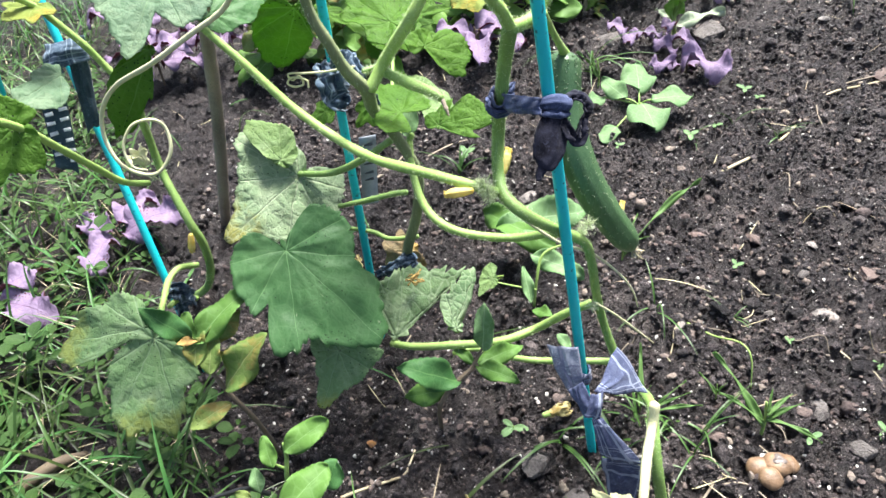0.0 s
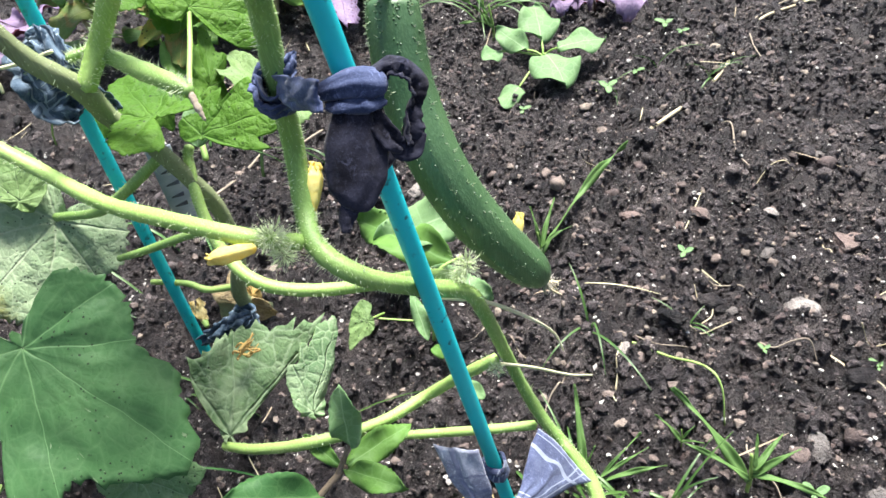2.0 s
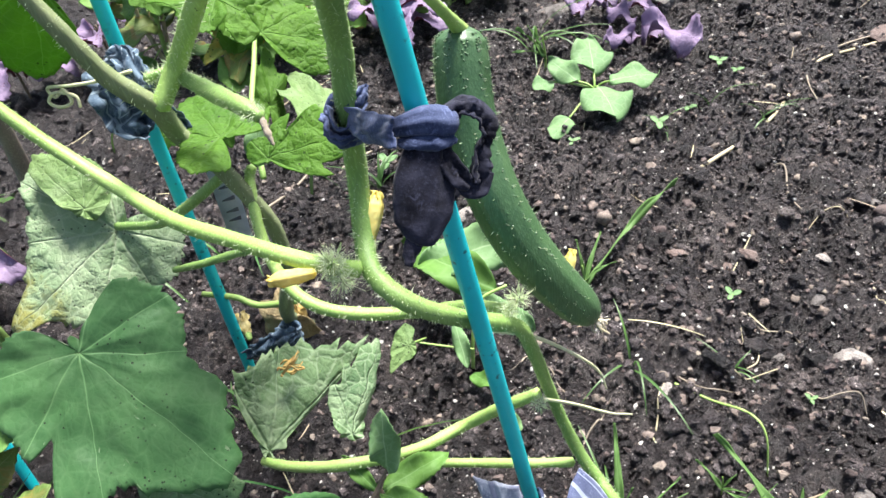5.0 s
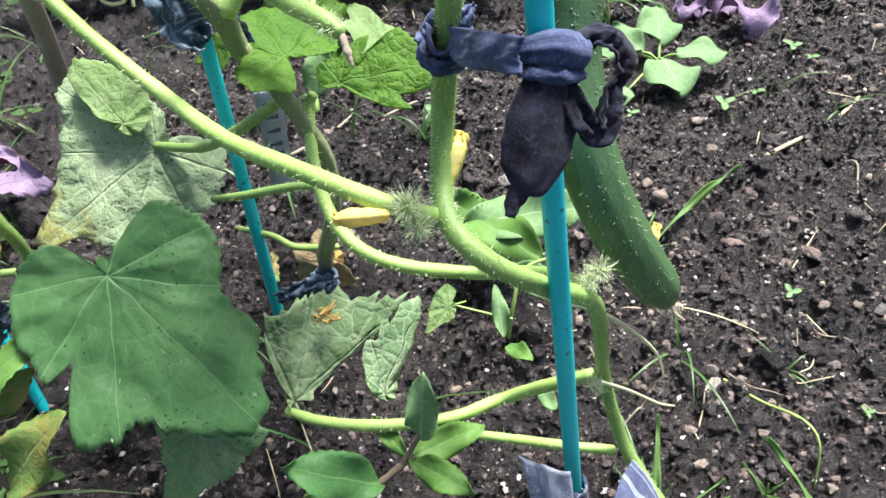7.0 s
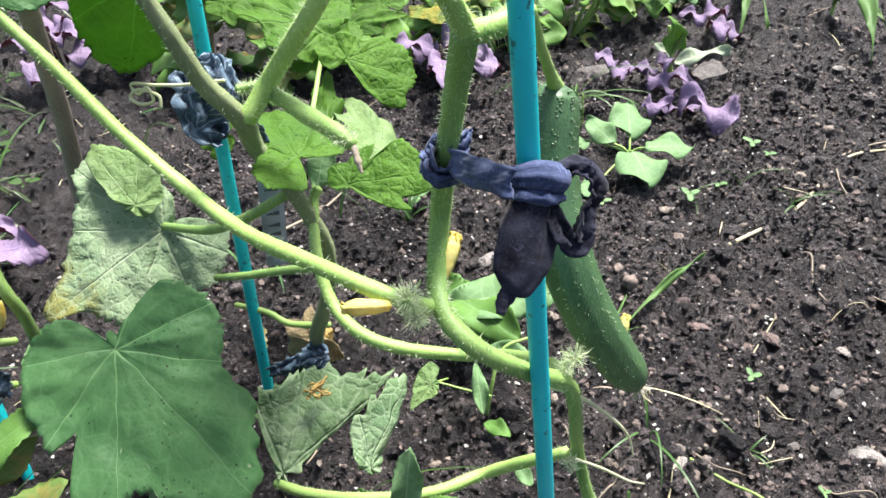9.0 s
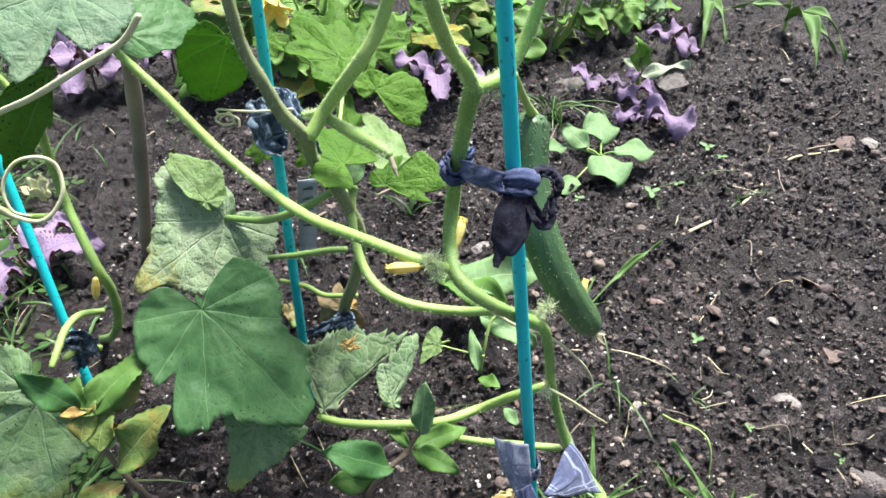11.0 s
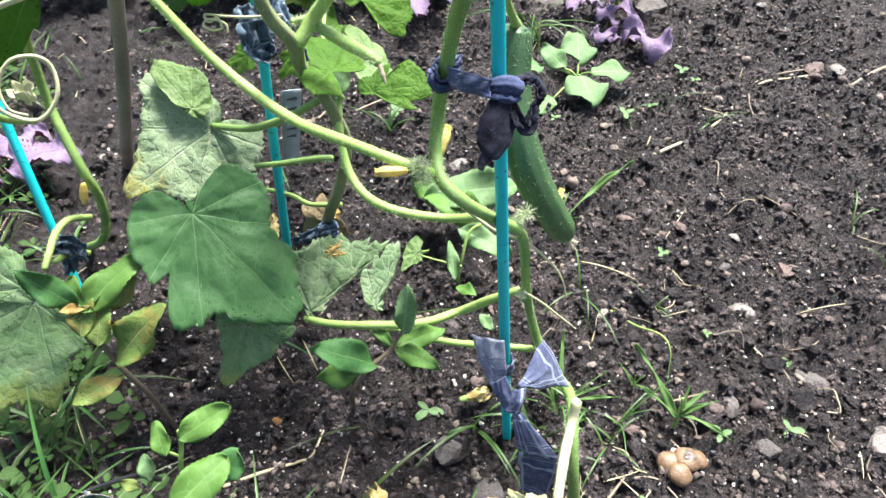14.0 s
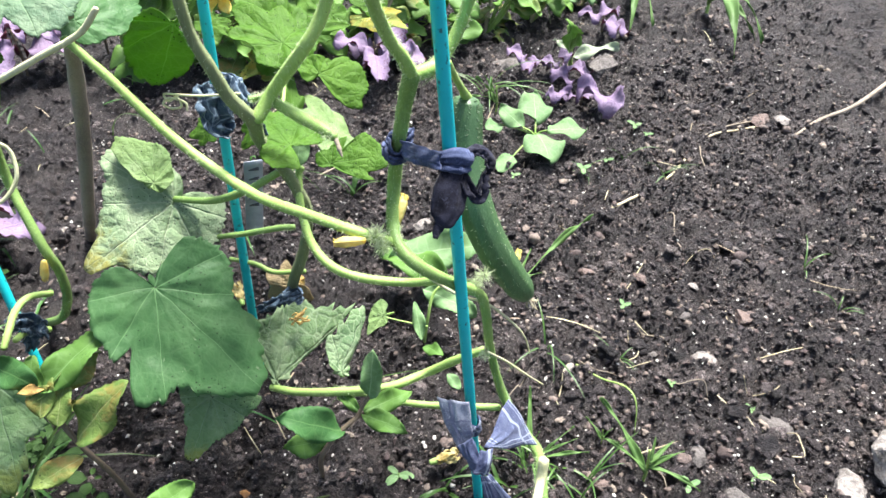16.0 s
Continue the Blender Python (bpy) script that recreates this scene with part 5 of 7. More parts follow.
outlined(left, (-0.295, 0.851, 0.414), (-0.315, 0.792, 0.420), (0.54, -0.15, 0.83), ((-149, 0.06), (-139, 0.30), (-80, 0.33), (-20, 0.50), (-15, 0.90), (-1, 1.03), (13, 0.99), (32, 0.80), (61, 0.32), (71, 0.06)), (LEAF_GREY, LEAF_PALE), cup=-0.08, wave=0.03, seed=27)
leaf(left, (-0.296, 0.867, 0.483), (-0.316, 0.836, 0.483), (0.2, -0.2, 0.8), (LEAF_YELLOWED, LEAF_YELLOWED), width=0.9, seed=28)
flower(left, (-0.252, 0.856, 0.293), np.subtract((-0.258, 0.854, 0.314), (-0.252, 0.856, 0.293)), 0.02636, 56, TENDRIL, 0.6)
closed_flower(left, (-0.226, 0.833, 0.204), (-0.231, 0.828, 0.180), 57)
grow_hairs(left)


# ---- cloth ties ----
tie = thing("cloth_tie", (0.176, 0.603, 0.443), "strip of dark navy cloth knotted round stem and stake", "cloth tie", "cloth ties")
stem_dir = np.subtract((0.143, 0.627, 0.474), (0.139, 0.677, 0.381))
stake_dir = np.array([-0.067, 0.034, 0.711])
wrapped((0.142, 0.670, 0.416), stem_dir, 0.00797, 0.0163, NAVY_BLUE, tie, crumple=0.0012, seed=1, turns=1.05)
wrapped((0.140, 0.668, 0.414), stem_dir, 0.00887, 0.00815, NAVY_BLUE, tie, crumple=0.0015, seed=2, turns=1.05)
cloth_patch("band", [(0.144, 0.663, 0.426), (0.165, 0.604, 0.450), (0.164, 0.599, 0.440), (0.145, 0.655, 0.413)], NAVY_BLUE, tie, crumple=0.0022, bulge=0.003, seed=3, pleat=0.003)
wrapped((0.1780, 0.6274, 0.400), stake_dir, 0.00754, 0.014, NAVY, tie, crumple=0.0014, seed=5, turns=1.05)
cloth_bag("knot", [(0.1615, 0.6201, 0.4354), (0.1680, 0.6179, 0.4376), (0.1766, 0.6168, 0.4387), (0.1843, 0.6168, 0.4366), (0.1897, 0.6179, 0.4344)], [0.0026, 0.0042, 0.0056, 0.0054, 0.0040], 0.7, NAVY_BLUE, tie, "gathered knot of worn blue cloth", seed=6)
ribbon("fold", [(0.1637, 0.6158, 0.4322), (0.1712, 0.6114, 0.4322), (0.1799, 0.6104, 0.4312), (0.1874, 0.6136, 0.4290)], [0.004, 0.007, 0.007, 0.004], (0.1, -0.75, 0.55), NAVY_BLUE, tie, crumple=0.0012, seed=13, coarse=0.5)
cloth_bag("flap", [(0.1766, 0.6158, 0.4312), (0.1745, 0.6114, 0.4241), (0.1718, 0.6060, 0.4154), (0.1691, 0.6006, 0.4069), (0.1648, 0.5952, 0.3996), (0.1615, 0.5919, 0.3966)], [0.0066, 0.0092, 0.0116, 0.0115, 0.0088, 0.0052], 0.42, NAVY, tie, "pouch of gathered navy cloth", seed=7)
ribbon("tail", [(0.1637, 0.5936, 0.3987), (0.1600, 0.5899, 0.3938), (0.1577, 0.5864, 0.3889)], [0.009, 0.007, 0.003], CAMWARD, NAVY, tie, crumple=0.0010, seed=8, coarse=0.4)
ribbon("fold", [(0.1777, 0.6125, 0.4300), (0.1820, 0.6082, 0.4225), (0.1853, 0.6050, 0.4160), (0.1897, 0.6027, 0.4117)], [0.006, 0.009, 0.009, 0.006], (0.1, -0.7, 0.6), NAVY, tie, crumple=0.0014, seed=12, coarse=0.45)
ribbon("loop", [(0.1843, 0.6190, 0.4354), (0.1907, 0.6212, 0.4387), (0.1988, 0.6196, 0.4371), (0.2020, 0.6152, 0.4306), (0.1999, 0.6114, 0.4236), (0.1961, 0.6076, 0.4171), (0.1945, 0.6039, 0.4112)], [0.008, 0.010, 0.012, 0.012, 0.010, 0.010, 0.012], ((0.2, -0.5, 0.8), (0.45, -0.5, 0.7), (0.7, -0.6, 0.3), (0.5, -0.75, 0.35)), NAVY, tie, crumple=0.0026, seed=9, coarse=0.75)
ribbon("loop", [(0.1972, 0.6060, 0.4160), (0.1928, 0.6027, 0.4106), (0.1885, 0.6039, 0.4117), (0.1853, 0.6071, 0.4171)], [0.008, 0.010, 0.009, 0.005], (0.2, -0.7, 0.5), NAVY, tie, crumple=0.0014, seed=10, coarse=0.45)
ribbon("frayed_end", [(0.144, 0.665, 0.424), (0.150, 0.668, 0.428), (0.154, 0.673, 0.430)], [0.00542, 0.00814, 0.00271], CAMWARD, NAVY_BLUE, tie, crumple=0.0015, seed=11)

tie2 = thing("cloth_tie", (0.199, 0.566, 0.132), "strip of faded blue checked cloth knotted round a stake", "cloth tie", "cloth ties")
cloth_patch("wing", [(0.166, 0.610, 0.174), (0.193, 0.590, 0.188), (0.195, 0.576, 0.147), (0.181, 0.575, 0.140)], PLAID_PALE, tie2, "frayed pale end of the checked cloth", crumple=0.0016, bulge=0.003, seed=21)
cloth_patch("wing", [(0.240, 0.612, 0.155), (0.268, 0.592, 0.100), (0.214, 0.570, 0.142), (0.204, 0.567, 0.144)], PLAID, tie2, crumple=0.0014, bulge=0.004, seed=22)
cloth_patch("band", [(0.181, 0.573, 0.147), (0.193, 0.570, 0.160), (0.204, 0.555, 0.134), (0.194, 0.555, 0.123)], PLAID, tie2, crumple=0.0014, bulge=0.004, seed=23, pleat=0.0015)
cloth_patch("knot", [(0.200, 0.564, 0.148), (0.212, 0.564, 0.147), (0.208, 0.553, 0.121), (0.192, 0.553, 0.129)], PLAID, tie2, crumple=0.0016, bulge=0.005, seed=26, pleat=0.002)
wrapped((0.205, 0.614, 0.116), stake_dir, 0.00763, 0.01303, PLAID, tie2, crumple=0.0012, seed=24, turns=1.05)
cloth_patch("tail", [(0.199, 0.554, 0.123), (0.209, 0.554, 0.122), (0.249, 0.530, 0.067), (0.207, 0.540, 0.075)], PLAID, tie2, crumple=0.0016, bulge=0.003, seed=25, pleat=0.001)
cloth_patch("tail", [(0.208, 0.542, 0.075), (0.249, 0.530, 0.069), (0.239, 0.516, 0.011), (0.214, 0.529, 0.014)], PLAID, tie2, crumple=0.0025, bulge=-0.003, seed=27, pleat=0.002)

tie3 = thing("cloth_tie", (-0.011, 0.823, 0.377), "faded blue denim strip wound round stem and stake", "cloth tie", "cloth ties")
mid_dir = np.array([0.019, 0.051, 0.667])
wrapped((-0.0155, 0.854, 0.368), mid_dir, 0.01096, 0.02741, DENIM, tie3, crumple=0.002, seed=31, turns=2.2)
ribbon("band", [(-0.011, 0.817, 0.403), (0.005, 0.803, 0.417), (0.014, 0.787, 0.413), (0.022, 0.772, 0.404)], [0.0145, 0.01631, 0.0145, 0.00906], CAMWARD, DENIM, tie3, crumple=0.004, seed=32)
ribbon("tail", [(-0.020, 0.828, 0.401), (-0.017, 0.818, 0.387), (-0.013, 0.815, 0.365), (-0.005, 0.816, 0.354)], [0.01823, 0.02735, 0.02552, 0.01094], CAMWARD, DENIM, tie3, crumple=0.006, seed=33)
ribbon("band", [(0.024, 0.777, 0.388), (0.027, 0.781, 0.371), (0.029, 0.783, 0.358)], [0.01096, 0.01278, 0.0073], CAMWARD, DENIM, tie3, crumple=0.003, seed=34)

tie4 = thing("cloth_tie", (-0.319, 0.924, 0.409), "dark denim strip with pale lettering tied to a stake", "cloth tie", "cloth ties")
cloth_patch("knot", [(-0.328, 0.909, 0.428), (-0.286, 0.921, 0.427), (-0.288, 0.909, 0.404), (-0.332, 0.896, 0.405)], DENIM, tie4, crumple=0.004, bulge=0.006, seed=41, pleat=0.004)
cloth_patch("tail", [(-0.333, 0.905, 0.413), (-0.313, 0.906, 0.412), (-0.325, 0.895, 0.367), (-0.357, 0.892, 0.370)], DENIM, tie4, crumple=0.003, bulge=0.004, seed=42, pleat=0.003)
strip = cloth_patch("tail", [(-0.349, 0.893, 0.381), (-0.325, 0.899, 0.377), (-0.345, 0.883, 0.277), (-0.365, 0.877, 0.298)], SLATE, tie4, "slate cloth strip printed with pale lettering", crumple=0.001, bulge=0.002, seed=43)
cloth_patch("tail", [(-0.310, 0.914, 0.414), (-0.292, 0.918, 0.414), (-0.309, 0.913, 0.323), (-0.324, 0.904, 0.322)], SLATE, tie4, crumple=0.003, bulge=0.004, seed=44, pleat=0.003)
wrapped((-0.320, 0.929, 0.408), np.subtract((-0.320, 0.939, 0.600), (-0.282, 0.828, 0.101)), 0.00921, 0.01754, DENIM, tie4, crumple=0.002, seed=45, turns=1.05)


def bar(parent, a, b, width, mat, name="print", lift=CAMWARD):
    o, e = np.array(a), np.array(b)
    up = np.asarray(lift, float) / np.linalg.norm(lift)
    ribbon(name, [o + up * 0.002, (o + e) / 2 + up * 0.002, e + up * 0.002], [width, width, width], lift, mat, parent, crumple=0.0, m=3, per=2, thick=0.0006)


for a, b in (((-0.347, 0.884, 0.369), (-0.339, 0.886, 0.369)), ((-0.349, 0.882, 0.358), (-0.341, 0.885, 0.358)), ((-0.352, 0.882, 0.347), (-0.344, 0.886, 0.346)), ((-0.354, 0.881, 0.334), (-0.346, 0.885, 0.334)), ((-0.357, 0.880, 0.322), (-0.349, 0.884, 0.320)), ((-0.359, 0.878, 0.310), (-0.351, 0.883, 0.308)), ((-0.332, 0.887, 0.373), (-0.324, 0.891, 0.371)), ((-0.334, 0.886, 0.361), (-0.326, 0.890, 0.360)), ((-0.337, 0.885, 0.349), (-0.329, 0.890, 0.348)), ((-0.339, 0.885, 0.336), (-0.332, 0.888, 0.335)), ((-0.342, 0.884, 0.323), (-0.335, 0.888, 0.322)), ((-0.345, 0.882, 0.312), (-0.338, 0.888, 0.308)), ((-0.347, 0.881, 0.298), (-0.341, 0.887, 0.295))):
    bar(strip, a, b, 0.0041, PRINT)

tie5 = thing("cloth_tie", (0.015, 0.814, 0.120), "ragged denim tie at the foot of a stem", "cloth tie", "cloth ties")
ribbon("band", [(-0.010, 0.806, 0.121), (0.007, 0.801, 0.132), (0.024, 0.800, 0.140), (0.040, 0.806, 0.139)], [0.00755, 0.0151, 0.01699, 0.00944], CAMWARD, DENIM, tie5, crumple=0.005, seed=51)
wrapped((0.029, 0.816, 0.128), (0.1, 0.1, 1), 0.0095, 0.0152, DENIM, tie5, crumple=0.002, seed=52, turns=1.05)
tie6 = thing("cloth_tie", (-0.272, 0.822, 0.116), "ragged denim tie at the foot of a stake", "cloth tie", "cloth ties")
ribbon("band", [(-0.285, 0.813, 0.126), (-0.272, 0.819, 0.129), (-0.261, 0.825, 0.117), (-0.256, 0.826, 0.099)], [0.01079, 0.01978, 0.01978, 0.01079], CAMWARD, DENIM, tie6, crumple=0.006, seed=53)
ribbon("tail", [(-0.267, 0.815, 0.125), (-0.268, 0.815, 0.105), (-0.272, 0.816, 0.089)], [0.01079, 0.01799, 0.01079], CAMWARD, DENIM, tie6, crumple=0.005, seed=54)

# ---- plant label ----
tag = thing("plant_label", (-0.088, 1.118, 0.000), "weathered grey plastic plant label with faded writing", "plant label")
b0, b1 = np.array((-0.013, 0.939, 0.165)), np.array((0.000, 0.914, 0.259))
ribbon("plate", [b0 + (b0 - b1) * 0.35, b0, b1], [0.022, 0.022, 0.022], CAMWARD, LABEL, tag, crumple=0.0003, m=3, thick=0.0012)
for k, s in enumerate((0.15, 0.32, 0.5, 0.68, 0.82)):
    c = b1 + (b0 - b1) * s
    bar(tag, c + np.array([-0.006, 0, 0]), c + np.array([0.006, 0, 0]), 0.004, INK, "writing")


# ---- weeds ----
def weed(base, label, stems, leaves, mat=None, stem=None, group="weeds", name="weed", category="weed", teeth=0.13):
    """A small plant: its stems as tubes, its leaves as (foot, tip, width, facing)."""
    t = thing(name, base, label, category, group)
    for pts, r in stems:
        tube("stem", pts, r, stem or STEM, t, seg=7, per=6)
    for k, (o, tip, w, nrm, *rest) in enumerate(leaves):
        m = rest[0] if rest else (mat or WEED)
        lance(t, o, tip, nrm, (m, m), width=w, fold=0.18, droop=0.25, wave=0.05, teeth=teeth, seed=k + int(1000 * abs(o[0])), blunt=rest[1] if len(rest) > 1 else 0.2)
    return t


UPCAM = (0.05, -0.5, 0.85)
weed((0.046, 0.654, 0.000), "upright weed with glossy lance-shaped leaves on a woody stem",
     [([(0.046, 0.655, -0.005), (0.050, 0.630, 0.071), (0.066, 0.639, 0.091), (0.085, 0.648, 0.102), (0.097, 0.655, 0.105)], [0.00278, 0.00297, 0.00278, 0.0026, 0.00223]), ([(0.087, 0.649, 0.101), (0.097, 0.656, 0.113), (0.106, 0.663, 0.124)], [0.00223, 0.00185, 0.00148])],
     [((0.105, 0.660, 0.123), (0.112, 0.673, 0.180), 0.40, (0.1, -0.6, 0.75), SEEDLING), ((0.074, 0.641, 0.097), (0.013, 0.638, 0.138), 0.48, UPCAM, WEED_DARK), ((0.097, 0.655, 0.105), (0.151, 0.681, 0.097), 0.38, UPCAM), ((0.097, 0.653, 0.104), (0.139, 0.622, 0.108), 0.42, UPCAM), ((0.066, 0.641, 0.092), (0.012, 0.639, 0.084), 0.5, (0, -0.7, 0.5), WEED), ((0.094, 0.655, 0.106), (0.069, 0.687, 0.113), 0.3, UPCAM)], stem=STEM_BROWN)
weed((-0.132, 0.591, 0.000), "young weed with broad smooth green leaves",
     [([(-0.129, 0.579, -0.005), (-0.100, 0.530, 0.121), (-0.094, 0.535, 0.150), (-0.093, 0.539, 0.167)], [0.00231, 0.00231, 0.00213, 0.00178]), ([(-0.099, 0.533, 0.136), (-0.111, 0.533, 0.151)], [0.00141, 0.00124])],
     [((-0.093, 0.533, 0.162), (-0.051, 0.555, 0.173), 0.52, UPCAM, WEED, 0.5), ((-0.107, 0.528, 0.146), (-0.114, 0.551, 0.166), 0.5, UPCAM, WEED, 0.4), ((-0.126, 0.522, 0.118), (-0.130, 0.540, 0.133), 0.6, UPCAM, SEEDLING, 0.5), ((-0.093, 0.473, 0.154), (-0.052, 0.516, 0.157), 0.55, UPCAM, WEED, 0.6), ((-0.087, 0.453, 0.175), (-0.128, 0.427, 0.197), 0.66, UPCAM, WEED, 0.7), ((-0.088, 0.457, 0.167), (-0.077, 0.475, 0.166), 0.6, UPCAM, WEED, 0.6), ((-0.064, 0.517, 0.119), (-0.048, 0.531, 0.141), 0.9, UPCAM, WEED_DARK, 0.7), ((-0.131, 0.513, 0.125), (-0.147, 0.517, 0.130), 0.6, UPCAM, WEED_YELLOW, 0.3)], teeth=0.09)
weed((0.017, 0.446, 0.000), "young weed with upright oval leaves on bare soil",
     [([(0.017, 0.442, -0.005), (0.026, 0.419, 0.096), (0.030, 0.423, 0.113)], [0.00214, 0.00196, 0.00161])],
     [((0.029, 0.424, 0.113), (0.050, 0.470, 0.134), 0.42, UPCAM, WEED, 0.3), ((0.029, 0.393, 0.127), (0.077, 0.400, 0.115), 0.45, UPCAM, WEED, 0.3), ((0.023, 0.389, 0.125), (0.028, 0.422, 0.124), 0.5, UPCAM, WEED, 0.4), ((0.008, 0.415, 0.109), (-0.003, 0.434, 0.112), 0.75, UPCAM, SEEDLING, 0.8), ((-0.009, 0.408, 0.106), (-0.025, 0.419, 0.110), 0.75, UPCAM, SEEDLING, 0.8), ((0.016, 0.404, 0.112), (0.014, 0.431, 0.121), 0.6, UPCAM, WEED, 0.6), ((0.001, 0.389, 0.115), (-0.012, 0.401, 0.113), 0.7, UPCAM, SEEDLING, 0.8)], teeth=0.07)
weed((-0.237, 0.754, 0.021), "leggy weed with yellowing lance leaves",
     [([(-0.149, 0.647, 0.000), (-0.156, 0.640, 0.077), (-0.173, 0.645, 0.120), (-0.184, 0.653, 0.147), (-0.194, 0.661, 0.175), (-0.196, 0.668, 0.199)], [0.0027, 0.0027, 0.0027, 0.00252, 0.00234, 0.0018])],
     [((-0.194, 0.644, 0.172), (-0.187, 0.679, 0.203), 0.5, UPCAM, WEED_YELLOW, 0.4), ((-0.182, 0.640, 0.162), (-0.174, 0.671, 0.188), 0.55, UPCAM, WEED_YELLOW, 0.4), ((-0.201, 0.656, 0.187), (-0.197, 0.684, 0.214), 0.6, UPCAM, WEED, 0.3), ((-0.196, 0.664, 0.195), (-0.230, 0.662, 0.246), 0.42, UPCAM, WEED_DARK), ((-0.192, 0.659, 0.189), (-0.137, 0.705, 0.216), 0.40, UPCAM, WEED, 0.3), ((-0.191, 0.660, 0.182), (-0.147, 0.699, 0.195), 0.42, (0.5, -0.6, 0.3), WEED_YELLOW), ((-0.174, 0.643, 0.133), (-0.116, 0.660, 0.191), 0.46, UPCAM, WEED_YELLOW, 0.3), ((-0.189, 0.653, 0.156), (-0.167, 0.662, 0.170), 0.6, UPCAM, WEED_YELLOW, 0.4), ((-0.201, 0.659, 0.182), (-0.183, 0.661, 0.196), 0.5, UPCAM, WEED_YELLOW), ((-0.174, 0.639, 0.113), (-0.216, 0.615, 0.109), 0.5, UPCAM, WEED_YELLOW, 0.4), ((-0.187, 0.664, 0.192), (-0.207, 0.653, 0.199), 0.4, UPCAM, DRYPETAL)], stem=STEM_BROWN)
# broad leaves low behind the front stake
weed((0.223, 0.941, 0.000), "low plant with toothed pale green leaves",
     [([(0.192, 0.840, -0.004), (0.197, 0.846, 0.034), (0.210, 0.865, 0.067), (0.241, 0.869, 0.079)], [0.00216, 0.00216, 0.00196, 0.00157])],
     [((0.157, 0.946, 0.057), (0.292, 0.947, 0.069), 0.42, UPCAM, SEEDLING, 0.5), ((0.196, 0.881, 0.056), (0.261, 0.834, 0.045), 0.4, UPCAM, SEEDLING, 0.5), ((0.233, 0.885, 0.056), (0.143, 0.991, 0.057), 0.36, UPCAM, WEED, 0.5), ((0.185, 0.820, 0.022), (0.181, 0.860, 0.056), 0.3, UPCAM, SEEDLING, 0.3), ((0.189, 0.820, 0.011), (0.207, 0.790, 0.022), 0.5, UPCAM, WEED, 0.4), ((0.208, 0.759, 0.022), (0.222, 0.742, 0.011), 0.6, UPCAM, SEEDLING, 0.5)])
bind = weed((0.152, 0.843, 0.011), "thin bindweed shoot with an arrow-shaped leaf", [([(0.195, 0.833, 0.034), (0.166, 0.841, 0.039), (0.140, 0.848, 0.045)], [0.00117, 0.00117, 0.00097])], [])
tube("stem", [(0.140, 0.848, 0.045), (0.150, 0.825, 0.075), (0.137, 0.806, 0.093)], [0.001, 0.0009, 0.0008], STEM, bind, seg=6)
outlined(bind, (0.134, 0.804, 0.093), (0.112, 0.782, 0.083), UPCAM, ((-173, 0.18), (-167, 0.50), (-137, 0.66), (-114, 0.55), (-66, 0.48), (-22, 0.62), (0, 1.0), (6, 0.66), (18, 0.46), (102, 0.20)), (LEAF_WORN, WEED), wave=0.04, seed=71, teeth=0.0)
# rosette of round leaves on the open soil
rosette = thing("seedling", (0.487, 1.342, 0.000), "seedling rosette with rounded light green leaves", "seedling", "weeds")
tube("stem", [(0.481, 1.314, -0.005), (0.480, 1.312, 0.020)], [0.0032, 0.0022], STEM, rosette, seg=7, per=4)
for k, (o, tip, w, tilt) in enumerate((((0.486, 1.335, 0.032), (0.503, 1.420, 0.052), 0.74, (0.1, -0.5, 0.8)), ((0.499, 1.300, 0.034), (0.578, 1.299, 0.034), 0.70, (0.1, -0.1, 1.0)), ((0.479, 1.296, 0.030), (0.482, 1.216, 0.030), 0.98, (0.05, -0.15, 1.0)),
                                       ((0.460, 1.330, 0.026), (0.428, 1.392, 0.042), 0.56, (-0.4, -0.2, 0.9)), ((0.423, 1.362, 0.018), (0.391, 1.341, 0.024), 0.90, (0.2, -0.3, 0.9)), ((0.421, 1.252, 0.014), (0.385, 1.217, 0.014), 0.84, (-0.1, 0.0, 1.0)))):
    o = np.array(o)
    tube("petiole", [(0.480, 1.312, 0.018), (o + (0.480, 1.312, 0.018)) / 2 + (0, 0, 0.003), o], [0.0021, 0.0019, 0.0017], STEM, rosette, seg=6, per=4)
    lance(rosette, o, tip, tilt, (SEEDLING, SEEDLING), width=w, fold=0.04, droop=0.14 - 0.05 * (k % 2), wave=0.05, teeth=0.03, seed=720 + k, blunt=0.3, sag=0.07 * (k % 3))


def perilla(at, size, seed, label, count=7, tall=0.04, lean=0.0, mat=PURPLE):
    """A purple perilla: broad crinkled leaves in pairs on a dark stem."""
    g = np.random.default_rng(seed)
    b = np.array([at[0], at[1], ground_at(at[0], at[1])])
    t = thing("perilla", b, label, "perilla", "purple perilla plants")
    top = b + np.array([lean, 0.0, tall])
    tube("stem", [b - (0, 0, 0.004), (b + top) / 2 + (0.002, 0, 0), top], [0.0028, 0.0026, 0.0018], STEM_BROWN, t, seg=7)
    for k in range(count):
        a = k * 2.4 + g.uniform(-0.4, 0.4)
        z = b + (top - b) * (0.55 + 0.45 * k / count)
        d = np.array([math.cos(a), math.sin(a), g.uniform(-0.15, 0.35)])
        o = z + d * size * 0.12
        tube("petiole", [z, o], [0.0012, 0.001], STEM_BROWN, t, seg=5, per=2)
        lance(t, o, o + d * size * g.uniform(0.75, 1.15), (0, -0.15, 1), (mat, MAROON), width=g.uniform(0.55, 0.75), fold=0.10, droop=0.30, wave=0.10, teeth=0.30, seed=seed * 10 + k, blunt=0.45, sag=g.uniform(0.0, 0.35))
    return t


